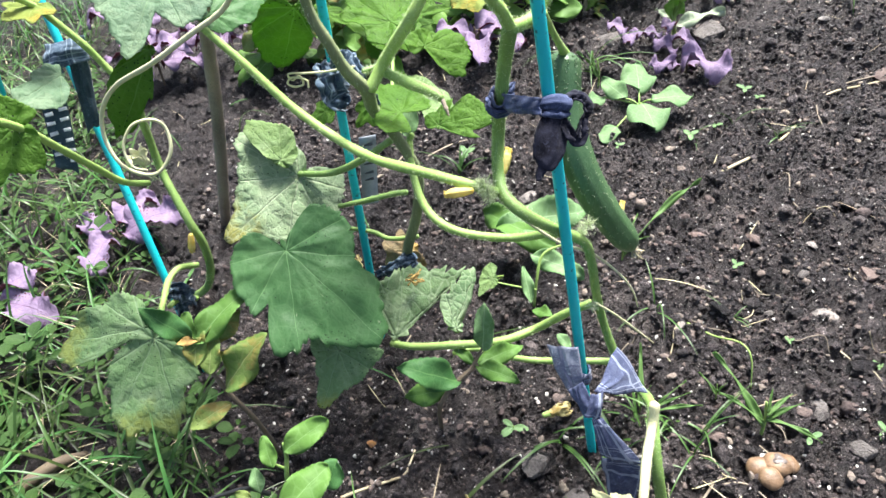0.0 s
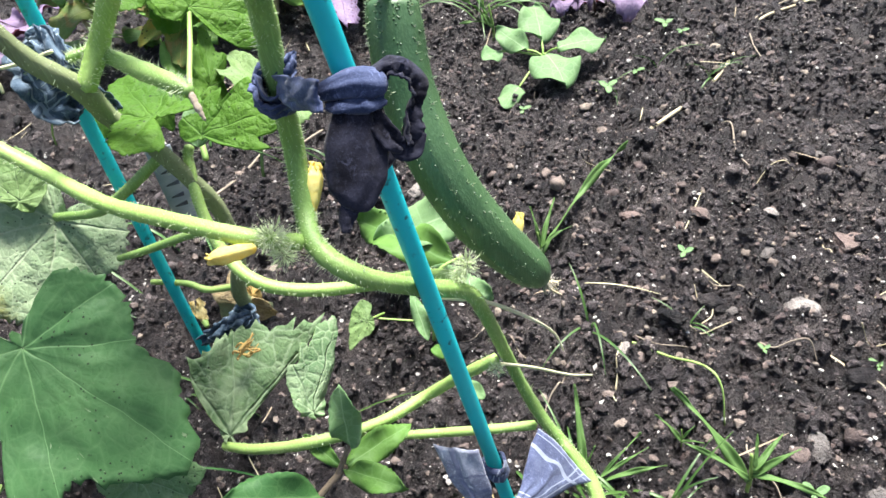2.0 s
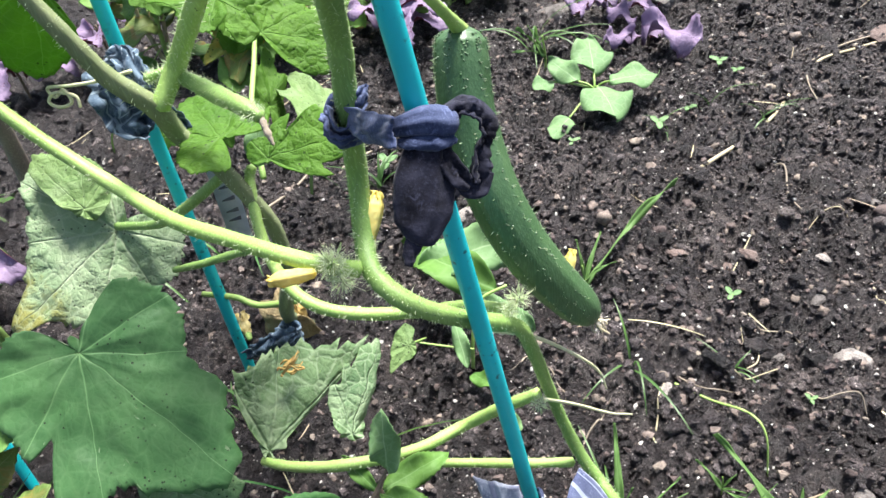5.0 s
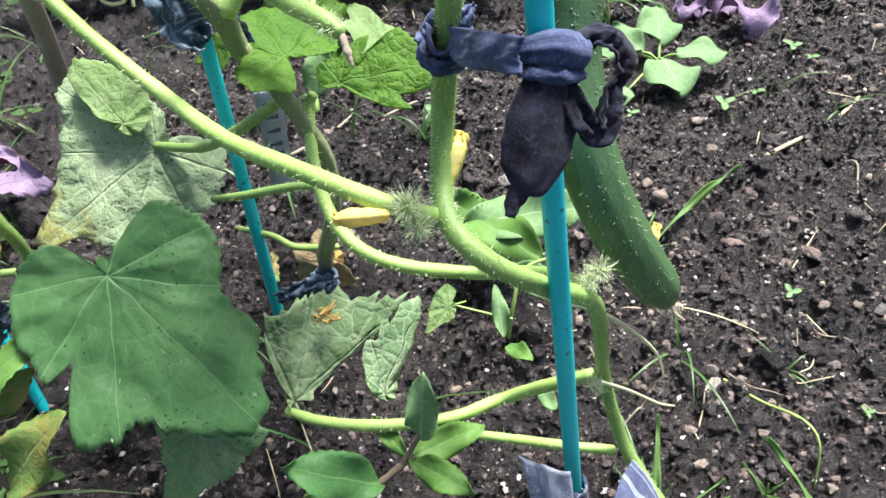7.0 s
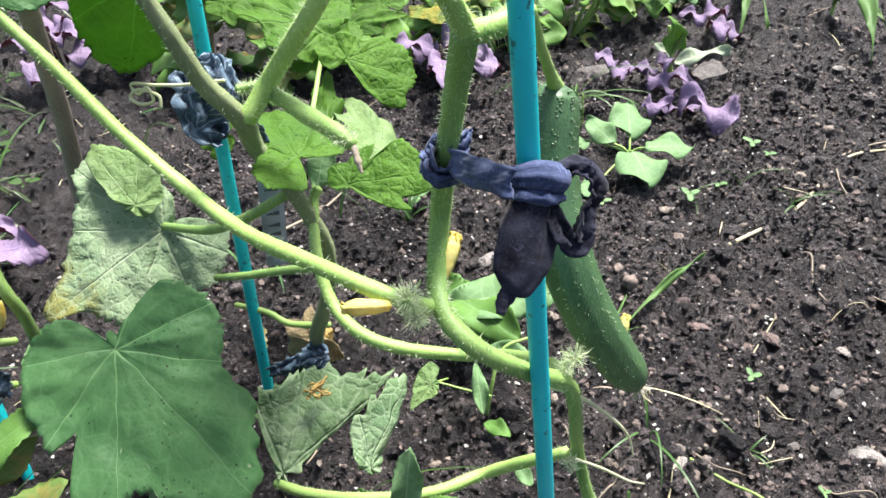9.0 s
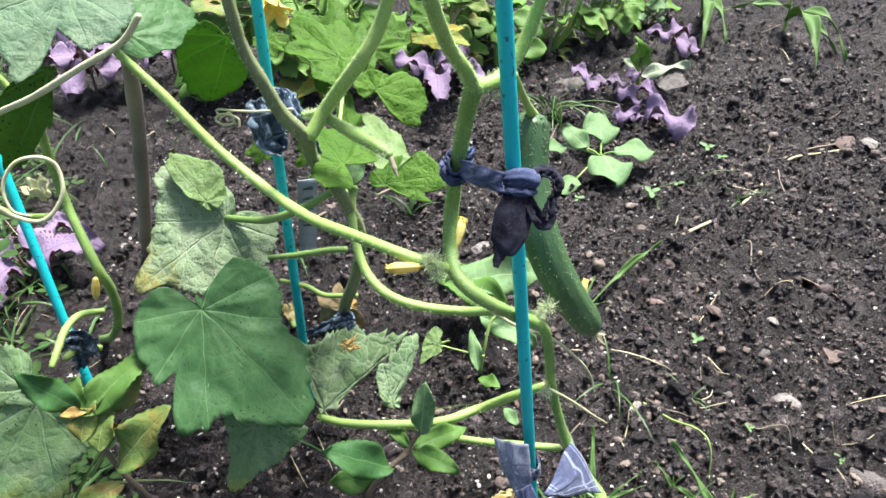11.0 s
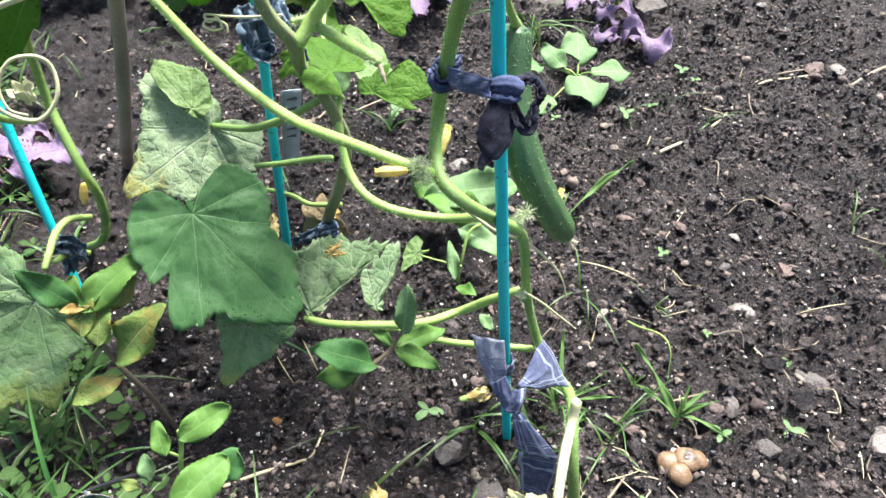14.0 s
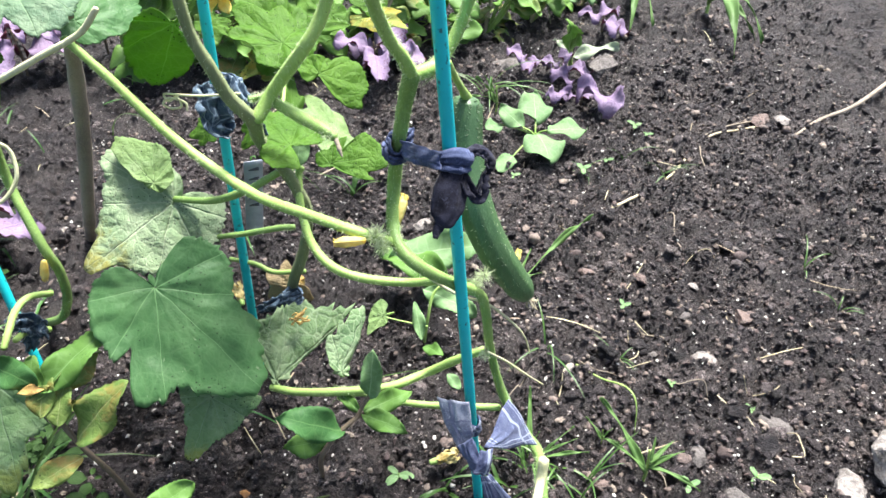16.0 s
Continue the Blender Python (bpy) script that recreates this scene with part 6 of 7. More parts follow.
PL = "purple perilla seedling with crinkled leaves growing from soil"
perilla((0.615, 1.571, 0.000), 0.05964, 81, PL, 4, 0.04014)
broad = perilla((0.628, 1.470, 0.000), 0.045, 82, PL, 2, 0.02259, 0.0)
for k, (o, tip, w) in enumerate((((0.619, 1.480, 0.024), (0.676, 1.365, 0.036), 0.36), ((0.612, 1.490, 0.026), (0.579, 1.545, 0.040), 0.5), ((0.600, 1.466, 0.020), (0.539, 1.441, 0.030), 0.40))):
    lance(broad, o, tip, (0.05, -0.25, 1.0), (PURPLE, PURPLE), width=w * 1.2, fold=-0.05, droop=0.12, wave=0.12, teeth=0.35, seed=1820 + k, blunt=0.5)
perilla((0.542, 1.602, 0.000), 0.05143, 90, PL, 3, 0.02286)
perilla((0.770, 1.751, 0.000), 0.06567, 83, PL, 4, 0.0597)
perilla((-0.458, 1.089, 0.000), 0.095, 84, PL, 4, 0.05681)
perilla((-0.602, 0.954, 0.000), 0.095, 85, PL, 5, 0.07289)
perilla((-0.533, 1.716, 0.000), 0.09829, 86, PL, 7, 0.10346)
perilla((-0.669, 1.968, 0.000), 0.09524, 87, PL, 6, 0.12699)
perilla((0.201, 1.592, 0.000), 0.09349, 88, PL, 6, 0.08799)
perilla((-0.014, 0.486, 0.000), 0.034, 89, "dull mauve perilla seedling among grass", 4, 0.02718, mat=PURPLE_DULL)
perilla((-0.382, 1.795, 0.000), 0.0798, 91, PL, 5, 0.08512)


# ---- grass tufts on the open soil ----
GT = "green grass tuft with arching blades rooted in soil"
for (b, n, l, w, sd) in (((0.279, 0.628, 0.000), 6, 0.09611, 0.00529, 104), ((0.307, 0.611, 0.000), 4, 0.0866, 0.00481, 105),
                         ((0.341, 0.599, 0.000), 4, 0.07718, 0.00434, 106), ((0.242, 0.591, 0.000), 5, 0.0856, 0.00476, 107), ((0.682, 1.167, 0.000), 4, 0.08747, 0.00437, 108), ((0.635, 1.239, 0.000), 3, 0.09885, 0.00439, 109), ((0.431, 1.511, 0.000), 8, 0.17839, 0.00892, 110),
                         ((0.125, 1.196, 0.000), 5, 0.09261, 0.00823, 111), ((0.669, 1.943, 0.000), 6, 0.19377, 0.00969, 114), ((0.560, 1.207, 0.000), 3, 0.0542, 0.00434, 115), ((0.808, 0.903, 0.000), 3, 0.06418, 0.00428, 116),
                         ((0.808, 0.815, 0.000), 3, 0.05283, 0.00423, 117), ((0.072, 0.453, 0.000), 2, 0.1367, 0.00638, 118), ((0.106, 0.429, 0.000), 3, 0.12767, 0.0073, 119), ((0.135, 0.471, 0.000), 3, 0.08291, 0.00921, 120), ((0.329, 0.579, 0.000), 4, 0.08644, 0.00384, 121), ((0.448, 0.768, 0.000), 3, 0.05016, 0.00301, 122),
                         ((-0.039, 0.485, 0.000), 3, 0.1445, 0.00632, 123), ((0.347, 0.786, 0.000), 3, 0.09931, 0.00497, 124), ((-0.070, 0.860, 0.000), 3, 0.05727, 0.00382, 125), ((0.251, 0.616, 0.000), 6, 0.10513, 0.0086, 126), ((0.188, 0.622, 0.000), 4, 0.0949, 0.00664, 127)):
    tuft(b, n + 1, l * 1.05, w * 0.5, sd, GT, spread=1.15)

def broad_grass(base, tips, label, scale=1.0):
    """A coarse grass plant: long flat blades that arch over to the soil."""
    b = np.array([base[0], base[1], ground_at(base[0], base[1])])
    t = thing("grass_plant", b, label, "grass", "coarse grass plants")
    tube("stem", [b - (0, 0, 0.005), b + np.array((0.002, 0.004, 0.05)) * scale, b + np.array((-0.004, 0.012, 0.12)) * scale], [0.0045 * scale, 0.004 * scale, 0.003 * scale], STEM, t, seg=8)
    for k, (tip, rise, w) in enumerate(tips):
        o = b + np.array([0, 0, (0.03 + 0.012 * k) * scale])
        e = np.array(tip)
        lance(t, o, e, (0, -0.1, 1), (BLADE, BLADE), width=w * 0.72, fold=0.25, droop=rise, wave=0.02, seed=810 + k, name="blade", peak=0.5)
    return t


BG = "coarse green grass with broad arching blades on bare soil"
broad_grass((1.13, 1.90, 0.0), (((1.045, 1.594, 0.010), 0.9, 0.12), ((1.165, 1.677, 0.010), 1.0, 0.11), ((1.161, 1.700, 0.005), 0.5, 0.08), ((0.955, 1.927, 0.040), 0.4, 0.09)), BG)
broad_grass((0.96, 2.02, 0.0), (((0.854, 1.769, 0.010), 0.9, 0.14), ((0.93, 1.80, 0.010), 0.7, 0.10), ((1.10, 1.96, 0.030), 0.5, 0.09)), BG)

broad_grass((0.340, 0.921, 0.000), (((0.502, 1.049, 0.020), 0.35, 0.028), ((0.376, 0.972, 0.030), 0.5, 0.09), ((0.381, 0.928, 0.020), 0.6, 0.10), ((0.338, 0.947, 0.050), 0.3, 0.10)), "slender grass with one long arching blade on soil", 0.35)
broad_grass((0.410, 0.596, 0.000), (((0.376, 0.674, 0.050), 0.30, 0.100), ((0.366, 0.635, 0.030), 0.35, 0.090), ((0.448, 0.595, 0.040), 0.45, 0.160), ((0.456, 0.559, 0.015), 0.45, 0.120), ((0.447, 0.616, 0.030), 0.40, 0.160), ((0.419, 0.613, 0.050), 0.20, 0.160)), "pale green grass with flat arching blades on soil", 0.45)
broad_grass((0.377, 0.649, 0.000), (((0.361, 0.671, 0.020), 0.40, 0.140), ((0.391, 0.637, 0.010), 0.30, 0.120), ((0.388, 0.650, 0.020), 0.30, 0.140)), "pale green grass with flat arching blades on soil", 0.20)
broad_grass((0.285, 0.647, 0.000), (((0.301, 0.711, 0.040), 0.25, 0.110), ((0.297, 0.653, 0.030), 0.20, 0.100)), "pale green grass with flat arching blades on soil", 0.25)
broad_grass((0.291, 0.633, 0.000), (((0.349, 0.623, 0.020), 0.30, 0.090), ((0.339, 0.653, 0.030), 0.20, 0.040), ((0.342, 0.643, 0.020), 0.20, 0.050)), "pale green grass with flat arching blades on soil", 0.20)
broad_grass((0.437, 1.448, 0.000), (((0.390, 1.447, 0.080), 0.30, 0.100), ((0.414, 1.470, 0.070), 0.30, 0.100), ((0.379, 1.443, 0.040), 0.30, 0.110)), "pale green grass with flat arching blades on soil", 0.5)

# ---- lawn and mixed weeds at the edge of the bed ----
def in_lawn(x, y):
    edge = np.interp(y, [0.30, 0.48, 0.67, 0.79, 0.97, 1.18, 1.52, 2.58], [0.02, -0.14, -0.27, -0.33, -0.395, -0.48, -0.62, -0.965])
    return x < edge + 0.05 * lattice(x * 12, y * 12, 61)


def lawn():
    g = np.random.default_rng(77)
    V, F, n = [], [], 0
    for k in range(7500):
        x, y = g.uniform(-1.25, 0.08), 0.30 + 2.1 * g.uniform(0, 1) ** 1.6
        edge = in_lawn(x, y)
        if not edge and g.uniform() > 0.02:
            continue
        b = (x, y, ground_at(x, y) - 0.001)
        V.append(blade_data(b, g.uniform(0, 6.3), 0.035 + 0.17 * g.uniform(0, 1) ** 1.7, g.uniform(0.0014, 0.0058), g.uniform(0.2, 1.25), g.uniform(0.4, 2.1), g, 7))
        F += blade_faces(7, n)
        n += 21
    tagged(link_mesh("lawn", np.vstack(V), F, GRASS), "tangled green grass along the edge of the bed", "grass", "", "stuff")
    V, F, n = [], [], 0
    for k in range(3400):
        x, y = g.uniform(-1.2, 1.05), 0.33 + 1.9 * g.uniform(0, 1) ** 1.4
        if not in_lawn(x, y) and g.uniform() > 0.045:
            continue
        b = (x, y, ground_at(x, y) + 0.004)
        V.append(blade_data(b, g.uniform(0, 6.3), g.uniform(0.02, 0.085), g.uniform(0.0006, 0.0014), g.uniform(1.1, 1.6), g.uniform(-0.6, 0.8), g, 7))
        F += blade_faces(7, n)
        n += 21
    tagged(link_mesh("straw", np.vstack(V), F, STRAW), "dry straw and dead stalks lying on the soil", "straw", "", "stuff")


lawn()


def clover_patch():
    """Low broad-leaved weeds among the grass, past counting."""
    g = np.random.default_rng(78)
    P, Fc, U, n = [], [], [], 0
    for k in range(1300):
        x, y = g.uniform(-1.1, 0.13), 0.34 + 1.45 * g.uniform(0, 1) ** 1.5
        if not in_lawn(x - 0.05, y):
            continue
        base = np.array([x, y, ground_at(x, y) + g.uniform(0.008, 0.05)])
        for q in range(4):
            a = q * 1.57 + g.uniform(-0.3, 0.3)
            d = np.array([math.cos(a), math.sin(a), g.uniform(-0.1, 0.4)])
            L, w = 0.007 + 0.021 * g.uniform(0, 1) ** 1.6, g.uniform(0.2, 0.46)
            side = np.array([-d[1], d[0], 0.0])
            u = np.linspace(0, 1, 5)
            wid = L * w * np.sqrt(np.clip(1 - (2 * u - 1.0) ** 2, 0, 1)) + 0.0004
            mid_ = base + d * 0.004 + d * L * u[:, None] + np.array([0, 0, 1.0]) * (u * (1 - u) * L * 0.4)[:, None]
            rows = np.stack([mid_ - side * wid[:, None] + (0, 0, 0.002), mid_, mid_ + side * wid[:, None] + (0, 0, 0.002)], 1).reshape(-1, 3)
            P.append(rows)
            U.append(np.stack([np.repeat(u, 3), np.tile([-w, 0, w], 5)], 1))
            Fc += blade_faces(5, n)
            n += 15
    tagged(link_mesh("low_weeds", np.vstack(P), Fc, WEED_LOW, uvs=np.vstack(U)), "low broad-leaved weeds growing among grass", "weed", "", "stuff")


clover_patch()


# ---- leafy vegetables behind the bed ----
def leafy(base, height, count, size, seed, mats, label, group="leafy plants behind the bed", spread_=0.12):
    g = np.random.default_rng(seed)
    b = np.array([base[0], base[1], ground_at(base[0], base[1])])
    t = thing("bean_plant", b, label, "leafy plant", group)
    tops = []
    for s in range(4):
        a = g.uniform(0, 6.3)
        top = b + np.array([math.cos(a) * spread_ * 0.6, math.sin(a) * spread_ * 0.4, height * g.uniform(0.6, 1.0)])
        tube("stem", [b - (0, 0, 0.01), b + (top - b) * 0.5 + np.array([g.normal(0, 0.012), g.normal(0, 0.012), 0]), top], [0.005, 0.004, 0.0025], g.choice([0, 1]) and STRAW or STEM, t, seg=7, per=6)
        tops.append(top)
    for k in range(count):
        top = tops[k % 4]
        at = b + (top - b) * g.uniform(0.15, 1.0)
        a = g.uniform(0, 6.3)
        d = np.array([math.cos(a), math.sin(a), g.uniform(-0.45, 0.35)])
        o = at + d * size * g.uniform(0.15, 0.5)
        tube("petiole", [at, (at + o) / 2 + (0, 0, 0.004), o], [0.0018, 0.0015, 0.0012], STEM, t, seg=5, per=3)
        m = mats[g.integers(0, len(mats))]
        sz = size * g.uniform(0.7, 1.2)
        lance(t, o, o + d * sz, (g.normal(0, 0.25), -0.35 + g.normal(0, 0.25), 1), (m, m), width=0.68, fold=0.12, droop=0.2, wave=0.05, teeth=0.04, seed=seed * 50 + k, blunt=0.6, sag=g.uniform(0, 0.3))
    return t


LBL = "bushy plant with light green and yellowing leaves"
for (b, h, n, s, sd, m) in (((-0.09, 1.70, 0.0), 0.34, 34, 0.085, 201, (LEAFY, LEAFY, WEED_YELLOW)), ((0.07, 1.72, 0.0), 0.30, 34, 0.080, 202, (LEAFY, WEED_YELLOW, LEAFY)), ((0.22, 1.74, 0.0), 0.25, 32, 0.070, 203, (LEAFY, WEED_YELLOW)), ((0.36, 1.77, 0.0), 0.23, 30, 0.070, 204, (LEAFY, WEED, LEAFY)),
                            ((0.50, 1.84, 0.0), 0.20, 26, 0.065, 205, (LEAFY, WEED_YELLOW)), ((0.64, 1.90, 0.0), 0.18, 24, 0.060, 206, (LEAFY, WEED)), ((0.79, 1.98, 0.0), 0.18, 20, 0.060, 207, (LEAFY, SEEDLING)), ((-0.26, 1.74, 0.0), 0.30, 28, 0.080, 208, (WEED, LEAFY, WEED_YELLOW)), ((0.30, 1.92, 0.0), 0.30, 30, 0.080, 209, (LEAFY, WEED)), ((0.02, 1.90, 0.0), 0.36, 30, 0.085, 210, (LEAFY, WEED))):
    leafy(b, h, n, s, sd, m, LBL)
# toothed sow-thistle shoot
weed((0.659, 1.641, 0.000), "pale thistle shoot with jagged leaves", [([(0.651, 1.613, 0.000), (0.643, 1.615, 0.065), (0.631, 1.613, 0.104)], [0.0046, 0.00575, 0.00345])],
     [((0.639, 1.587, 0.039), (0.743, 1.576, 0.066), 0.28, (0, -0.3, 1), THISTLE, 0.2), ((0.634, 1.588, 0.052), (0.599, 1.605, 0.078), 0.3, (0, -0.3, 1), THISTLE, 0.2), ((0.632, 1.586, 0.065), (0.594, 1.519, 0.152), 0.35, (0, -0.8, 0.4), LEAFY, 0.2), ((0.630, 1.573, 0.065), (0.629, 1.538, 0.128), 0.3, (0, -0.8, 0.4), LEAFY, 0.2)], name="thistle")

# ---- small seedlings scattered on the soil ----
for k, (b, s, n) in enumerate((((0.700, 1.345, 0.000), 0.0247, 4), ((0.710, 1.307, 0.000), 0.01566, 3), ((0.540, 1.202, 0.000), 0.02378, 4), ((0.606, 1.246, 0.000), 0.01972, 4), ((0.406, 1.187, 0.000), 0.01699, 3), ((0.479, 0.847, 0.000), 0.0163, 3), ((0.131, 0.646, 0.000), 0.02459, 3), ((0.448, 0.568, 0.000), 0.01558, 4), ((0.496, 0.716, 0.000), 0.01002, 3),
                               ((0.128, 0.650, 0.000), 0.01324, 3), ((0.601, 0.680, 0.000), 0.01616, 4), ((0.541, 0.576, 0.000), 0.02172, 3), ((0.345, 0.509, 0.000), 0.01143, 3), ((-0.086, 0.501, 0.000), 0.02701, 5), ((-0.061, 0.481, 0.000), 0.027, 5), ((-0.077, 0.453, 0.000), 0.03041, 5), ((-0.039, 0.451, 0.000), 0.03055, 5), ((-0.075, 0.518, 0.000), 0.0235, 5), ((0.140, 1.240, 0.000), 0.03113, 3), ((0.248, 0.474, 0.000), 0.01122, 3))):
    g = np.random.default_rng(300 + k)
    bb = np.array([b[0], b[1], ground_at(b[0], b[1])])
    s, n = s * 0.68, min(n, 3)
    t = thing("seedling", bb, "tiny green seedling in the soil", "seedling", "tiny seedlings")
    tube("stem", [bb - (0, 0, 0.002), bb + (0, 0, s * 0.35), bb + (0.001, 0, s * 0.6)], [0.0011, 0.001, 0.0008], STEM, t, seg=5, per=3)
    for q in range(n):
        a = q * 6.28 / n + g.uniform(-0.4, 0.4)
        o = bb + np.array([0, 0, s * g.uniform(0.4, 0.6)])
        d = np.array([math.cos(a), math.sin(a), g.uniform(0.0, 0.3)])
        lance(t, o, o + d * s * g.uniform(0.8, 1.2), (0, -0.2, 1), (SEEDLING, SEEDLING), width=0.5, seed=300 + 7 * k + q, blunt=0.7, thick=0.0003)


# ---- mushrooms ----
def mushroom(at, radius, tilt, seed, label, scar=False):
    g = np.random.default_rng(seed)
    z = ground_at(at[0], at[1])
    t = thing("mushroom", (at[0], at[1], z), label, "mushroom", "mushroom cluster")
    c = np.array([at[0], at[1], z + radius * 0.75])
    seg, n = 28, 12
    prof = [(math.sin(a) ** 0.9, 0.62 * math.cos(a)) for a in np.linspace(0.02, 1.62, n)] + [(0.9, -0.10), (0.55, -0.06), (0.25, -0.05)]
    ang = np.linspace(0, 2 * np.pi, seg, endpoint=False)
    up = np.array([tilt[0], tilt[1], 1.0])
    up /= np.linalg.norm(up)
    u = np.cross(up, (0.1, 0.9, 0.2))
    u /= np.linalg.norm(u)
    w = np.cross(up, u)
    lob = 1 + 0.05 * np.sin(2 * ang + seed) + 0.03 * np.sin(5 * ang)
    v = np.array([c + radius * (r * lob[j] * (math.cos(ang[j]) * u + math.sin(ang[j]) * w) + h * up) for r, h in prof for j in range(seg)])
    f = [(i * seg + j, (i + 1) * seg + j, (i + 1) * seg + (j + 1) % seg, i * seg + (j + 1) % seg) for i in range(len(prof) - 1) for j in range(seg)]
    f.append(tuple(range(seg)))
    link_mesh("cap", v, f, CAP, t, "smooth tan cap with a darker centre")
    if scar:
        q, a2 = np.linspace(0.02, 0.55, 6), np.linspace(0, 2 * np.pi, 17)
        P = np.array([[c + radius * 1.02 * (0.8 * math.sin(b) ** 0.9 * (math.cos(a) * u + math.sin(a) * w) * (1 + 0.2 * math.sin(3 * a)) + 0.63 * math.cos(b) * up) for a in a2] for b in q])
        shell("scar", P, np.stack([P[..., 0], P[..., 1]], -1) * 30, (SCAR, SCAR), t, "dark bruise on the cap", 0.0005)
    tube("stalk", [np.array([at[0], at[1], z - 0.004]), c - up * radius * 0.1], [radius * 0.32, radius * 0.28], GILL, t, seg=10, per=4)
    return t


ML = "small tan mushroom with a rounded cap on soil"
mushroom((0.386, 0.552, 0.013), 0.0122, (-0.15, -0.1), 1, ML)
mushroom((0.407, 0.551, 0.015), 0.0155, (0.05, 0.1), 2, ML, True)
mushroom((0.388, 0.530, 0.011), 0.0124, (0.0, -0.35), 3, ML)
mushroom((0.419, 0.550, 0.011), 0.01111, (0.35, 0.0), 4, ML)

# ---- stones ----
SP, SG, SR = "pale angular stone half sunk in soil", "grey stone lying on soil", "small reddish stone on soil"
for k, (b, s, m, lb) in enumerate((((0.560, 0.749, 0.000), 0.02131, STONE_PALE, SP), ((0.662, 0.824, 0.000), 0.02286, STONE_PINK, SR), ((0.511, 0.910, 0.000), 0.00929, STONE_PINK, SR), ((0.534, 0.911, 0.000), 0.01243, STONE_PINK, SR), ((0.465, 0.944, 0.000), 0.01445, STONE_PINK, SR), ((0.366, 0.750, 0.000), 0.0099, STONE_PALE, SP),
                                   ((0.374, 0.419, 0.000), 0.01887, STONE_PINK, SR), ((0.423, 0.461, 0.000), 0.01147, ORANGE, "small orange pebble on soil"), ((0.335, 0.439, 0.000), 0.00753, ORANGE, "small orange pebble on soil"), ((-0.042, 0.655, 0.000), 0.00742, ORANGE, "small orange pebble on soil"), ((0.323, 0.468, 0.000), 0.00661, ORANGE, "small orange pebble on soil"),
                                   # the 0.05 m pale block is a rock shape standing in for a post
                                   ((0.149, 0.591, 0.000), 0.0188, STONE, SG), ((0.186, 0.536, 0.000), 0.01873, STONE, SG), ((0.481, 0.613, 0.000), 0.01773, STONE, SG), ((0.500, 0.553, 0.000), 0.01761, STONE, SG), ((0.706, 0.541, 0.000), 0.05018, STONE_PALE, "large pale rock shape standing in for a post at the edge of the bed"), ((0.638, 0.547, 0.000), 0.02987, STONE_PALE, SP),
                                   ((0.970, 1.337, 0.000), 0.02311, STONE_PINK, SR), ((1.012, 1.321, 0.000), 0.01622, STONE_PALE, SP), ((0.514, 1.646, 0.000), 0.03438, STONE, SG), ((0.723, 1.604, 0.000), 0.03496, STONE, SG), ((0.987, 1.604, 0.000), 0.01438, STONE_PALE, SP), ((-0.343, 1.174, 0.000), 0.00778, STONE_PALE, SP), ((0.977, 1.589, 0.000), 0.01195, STONE_PALE, SP),
                                   ((0.382, 0.469, 0.000), 0.00761, STONE_PALE, SP), ((0.392, 0.450, 0.000), 0.0076, STONE_PALE, SP), ((0.326, 1.026, 0.000), 0.00822, STONE_PALE, SP), ((0.130, 0.895, 0.000), 0.00786, STONE_PINK, SR), ((0.227, 1.095, 0.000), 0.01436, STONE_PALE, SP), ((0.612, 0.890, 0.000), 0.00938, STONE_PALE, SP), ((0.499, 0.781, 0.000), 0.0091, STONE, SG),
                                   ((0.354, 0.587, 0.000), 0.00965, STONE_PINK, SR), ((0.610, 0.644, 0.000), 0.02012, STONE, SG), ((0.712, 0.951, 0.000), 0.01277, STONE, SG), ((0.705, 0.960, 0.000), 0.01065, STONE_PINK, SR), ((0.565, 0.828, 0.000), 0.01027, STONE, SG))):
    rock("stone", b, s * 0.92, m, lb, "stone", "stones on the soil", 400 + k)

for k, (b, z) in enumerate((((0.549, 0.655, 0.000), 0.016), ((0.580, 0.683, 0.000), 0.01411), ((0.536, 0.675, 0.000), 0.01101), ((0.566, 0.606, 0.000), 0.01492), ((0.157, 0.588, 0.000), 0.01505), ((0.533, 1.052, 0.000), 0.01057), ((0.553, 0.850, 0.000), 0.01029))):
    rock("soil_clod", b, z, SOIL, "dark crumbly clod of moist soil", "soil clod", "large clods", 460 + k, squash=0.6, sink=0.4)

# dry vine and roots on the soil
def root(pts, r, label, mat=ROOT, name="root"):
    pts = [np.array([p[0], p[1], ground_at(p[0], p[1]) + r * 1.2 + (p[2] if len(p) > 2 else 0)]) for p in pts]
    t = thing(name, pts[0], label, "root", "roots on the soil")
    tube("strand", pts, [r, r * 0.9, r * 0.8, r * 0.5], mat, t, seg=6, per=8)


RL = "thin dry root lying on the soil"
root([(0.548, 1.077, 0.0), (0.691, 1.170, 0.0), (0.828, 1.290, 0.0), (0.914, 1.314, 0.0), (1.002, 1.325, 0.0)], 0.0030, RL, STRAW)
root([(0.973, 1.340, 0.000), (0.891, 1.328, 0.000), (0.826, 1.298, 0.000), (0.787, 1.232, 0.000), (0.764, 1.171, 0.000)], 0.00158, RL)
root([(0.645, 1.076, 0.000), (0.644, 1.043, 0.000), (0.628, 1.000, 0.000), (0.614, 0.951, 0.000)], 0.00138, RL)
root([(1.360, 1.446, 0.020), (1.193, 1.347, 0.012), (1.094, 1.318, 0.004), (1.000, 1.258, 0.000)], 0.0052, "dry brown vine lying on the soil")
root([(-0.090, 0.570, 0.000), (-0.054, 0.581, 0.000), (-0.016, 0.592, 0.000), (-0.001, 0.599, 0.000), (0.012, 0.630, 0.000)], 0.00221, "dry pale stalk lying on the soil", STRAW)
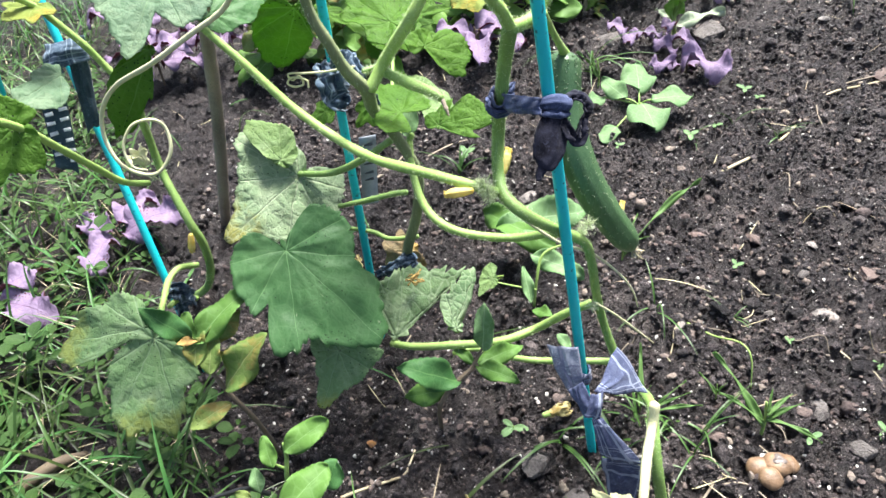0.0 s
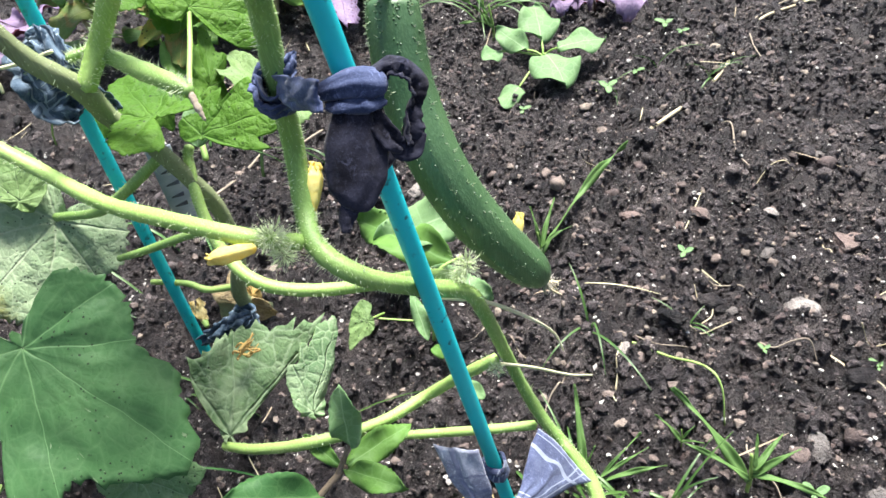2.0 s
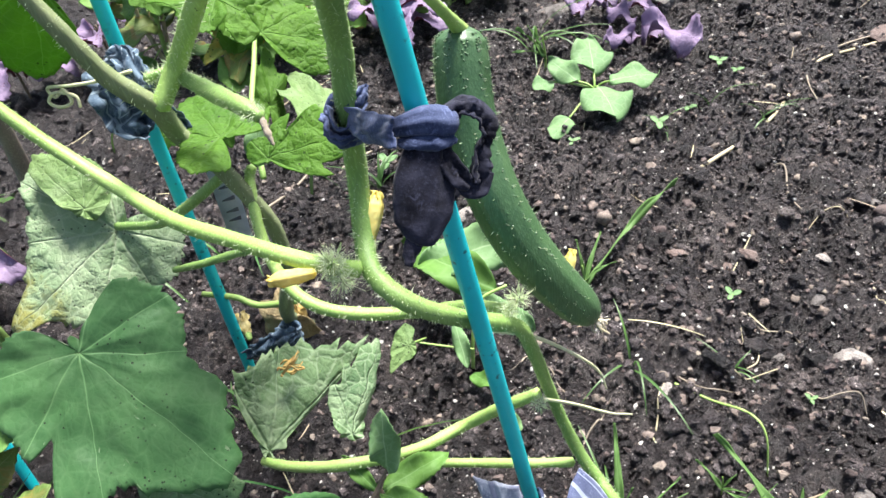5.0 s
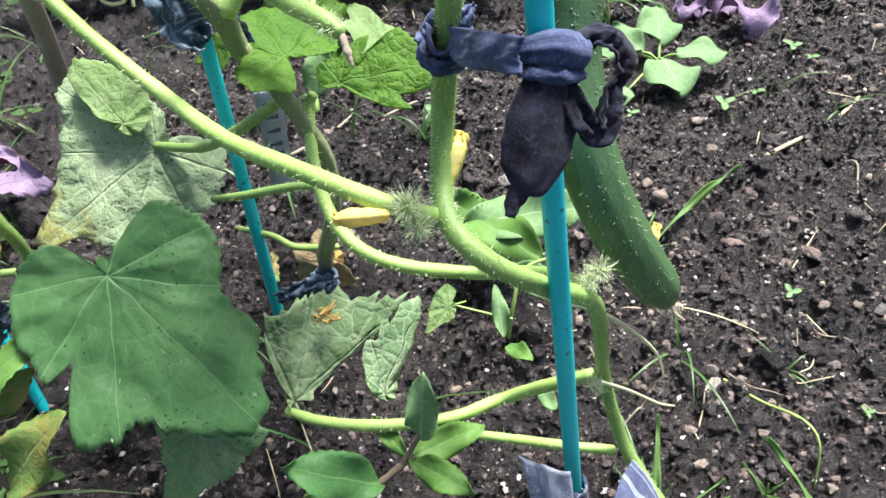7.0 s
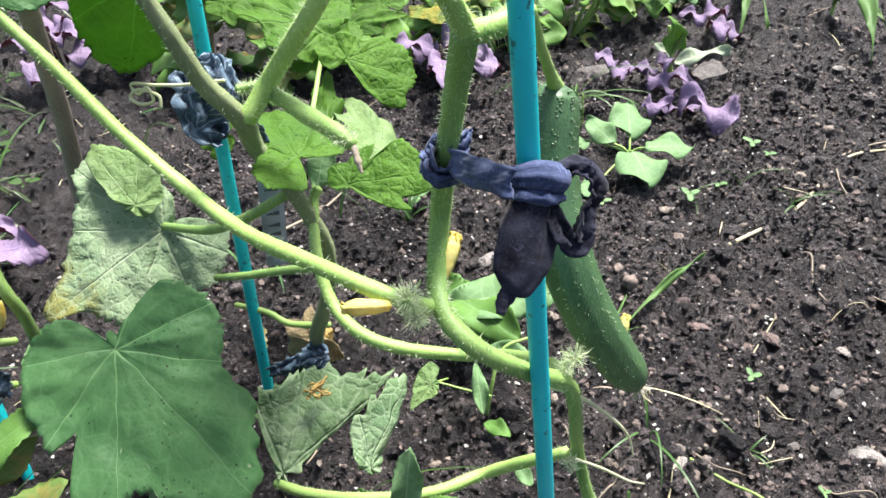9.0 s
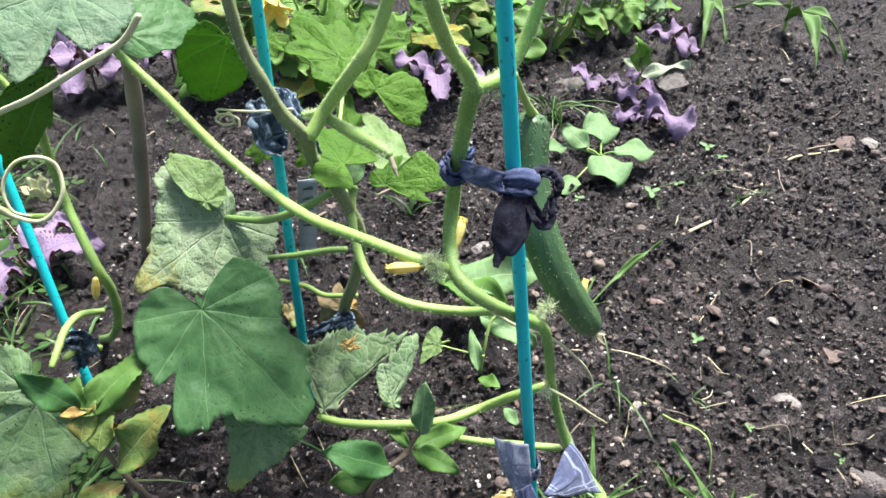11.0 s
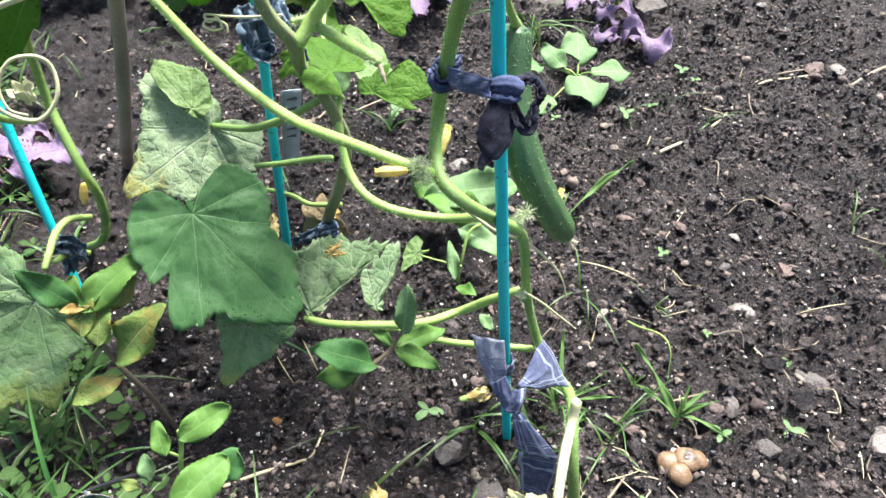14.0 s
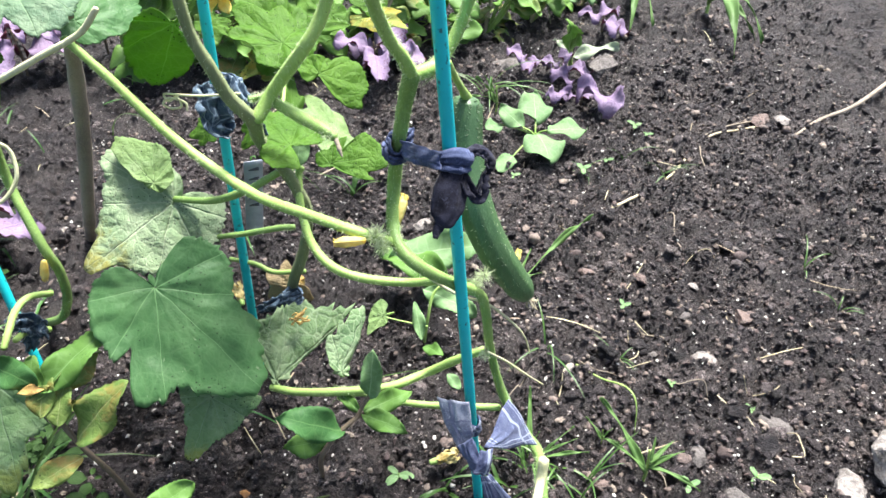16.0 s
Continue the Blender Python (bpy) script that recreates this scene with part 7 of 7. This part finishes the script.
root([(0.277, 0.496, 0.000), (0.307, 0.519, 0.000), (0.333, 0.540, 0.000)], 0.00228, RL)
root([(0.330, 0.540, 0.000), (0.364, 0.534, 0.000), (0.383, 0.506, 0.000), (0.404, 0.467, 0.000), (0.414, 0.427, 0.000)], 0.00134, RL)
root([(0.380, 0.463, 0.000), (0.348, 0.437, 0.000), (0.325, 0.417, 0.000)], 0.00189, RL)
root([(0.377, 0.754, 0.000), (0.403, 0.730, 0.010), (0.419, 0.696, 0.020), (0.425, 0.675, 0.015), (0.423, 0.656, 0.000)], 0.00139, "thin yellow-green stalk on the soil", STEM)
root([(-0.459, 0.642, 0.000), (-0.422, 0.664, 0.011), (-0.394, 0.681, 0.011)], 0.00886, "broken piece of grey bark", STEM_BROWN, "bark")
root([(-0.060, 1.184, 0.000), (-0.008, 1.227, 0.000), (0.025, 1.279, 0.000)], 0.00254, RL)
root([(0.068, 1.268, 0.000), (0.113, 1.298, 0.000), (0.147, 1.310, 0.000)], 0.00229, RL)

# fine curling rootlets
g = np.random.default_rng(733)
for k in range(22):
    x, y, a = g.uniform(0.24, 0.70), g.uniform(0.46, 0.94), g.uniform(0, 6.3)
    pts = []
    for q in range(5):
        pts.append((x, y, 0.002))
        a += g.normal(0, 0.7)
        x, y = x + 0.014 * math.cos(a), y + 0.014 * math.sin(a)
    root(pts, g.uniform(0.0006, 0.0011), "fine curling rootlet on the soil", (ROOT, STRAW)[k % 2], "rootlet")

# fallen flowers on the soil
for k, (a, b) in enumerate((((0.060, 0.552, 0.013), (0.077, 0.524, 0.009)), ((0.204, 0.650, 0.013), (0.175, 0.646, 0.011)), ((-0.062, 0.971, 0.023), (-0.054, 0.945, 0.011)))):
    fl = thing("fallen_flower", a, "wilted yellow cucumber flower on soil", "flower", "fallen flowers")
    flower(fl, b, np.subtract(a, b), float(np.linalg.norm(np.subtract(a, b))) * 0.95, 500 + k, WILT, 0.86)
    tube("ovary", [b, np.array(b) - np.subtract(a, b) * 0.25], [0.004, 0.003], STEM, fl, seg=8, per=4)
curl = thing("withered_leaf", (-0.007, 0.979, 0.000), "shrivelled brown leaf at the foot of the stem", "leaf")
leaf(curl, (0.028, 0.844, 0.121), (-0.009, 0.840, 0.099), CAMWARD, (LEAF_DRY, LEAF_DRY), width=1.0, cup=-0.6, wave=0.15, seed=91)
leaf(curl, (0.036, 0.846, 0.124), (0.040, 0.837, 0.093), (0.6, -0.5, 0.4), (DRYPETAL, DRYPETAL), "round", width=0.5, cup=-0.6, wave=0.1, seed=92)
for q in range(14):
    g = np.random.default_rng(940 + q)
    o = np.array((0.034, 0.754, 0.154)) + g.normal(0, 0.003, 3)
    tube("dried_petal", [o, o + g.normal(0, 0.003, 3) + (0.004, 0.001, 0.001), o + g.normal(0, 0.004, 3) + (0.010, 0.003, 0.002)], [0.0007, 0.0011, 0.0004], DRYPETAL, curl, "withered yellow-brown flower remains", seg=6, per=4)


# ---- sunglasses lost in the grass ----
def sunglasses():
    c1, c2 = np.array((-0.146, 0.468, 0.155)), np.array((-0.105, 0.405, 0.139))
    ax = (c2 - c1) / np.linalg.norm(c2 - c1)
    nrm = np.array([0.52, 0.30, 0.80])
    nrm = nrm - ax * (nrm @ ax)
    nrm /= np.linalg.norm(nrm)
    up = np.cross(nrm, ax)
    r = 0.0277
    t = thing("sunglasses", (c1 + c2) / 2, "round blue-mirrored sunglasses with thin gold wire frame lying in grass", "sunglasses")
    for c in (c1, c2):
        a = np.linspace(0, 2 * np.pi, 41)
        rim = [c + r * (math.cos(q) * ax + math.sin(q) * up) for q in a]
        fr = tube("rim", rim, [0.0011, 0.0011], WIRE, t, seg=8, per=2, rough=0.0)
        q = np.linspace(-1, 1, 25)
        u, v = np.meshgrid(q, q, indexing="ij")
        dx, dy = u * np.sqrt(1 - v * v / 2) * 0.985, v * np.sqrt(1 - u * u / 2) * 0.985
        P = c + r * (dx[..., None] * ax + dy[..., None] * up) + nrm * (0.006 * (1 - dx ** 2 - dy ** 2))[..., None]
        UV = np.stack([dx, dy], -1)
        shell("lens", P, UV, (LENS, LENS), t, "blue mirrored lens", 0.0016)
    b1, b2 = c1 + ax * r, c2 - ax * r
    tube("bridge", [b1 - up * 0.004, (b1 + b2) / 2 - up * 0.014 + nrm * 0.004, b2 - up * 0.004], [0.0018, 0.0024, 0.0018], WIRE, t, seg=8)
    for c, s in ((c1, -1), (c2, 1)):
        h = c + ax * s * r + up * 0.006
        tube("hinge", [h, h + ax * s * 0.005 - nrm * 0.003], [0.0022, 0.0022], WIRE, t, seg=8, per=3)
        tube("temple", [h + ax * s * 0.005 - nrm * 0.003, h + ax * s * 0.010 + up * 0.05 - nrm * 0.012, h + ax * s * 0.008 + up * 0.085 - nrm * 0.03], [0.0018, 0.0022, 0.0024], ARM, t, seg=8)


sunglasses()
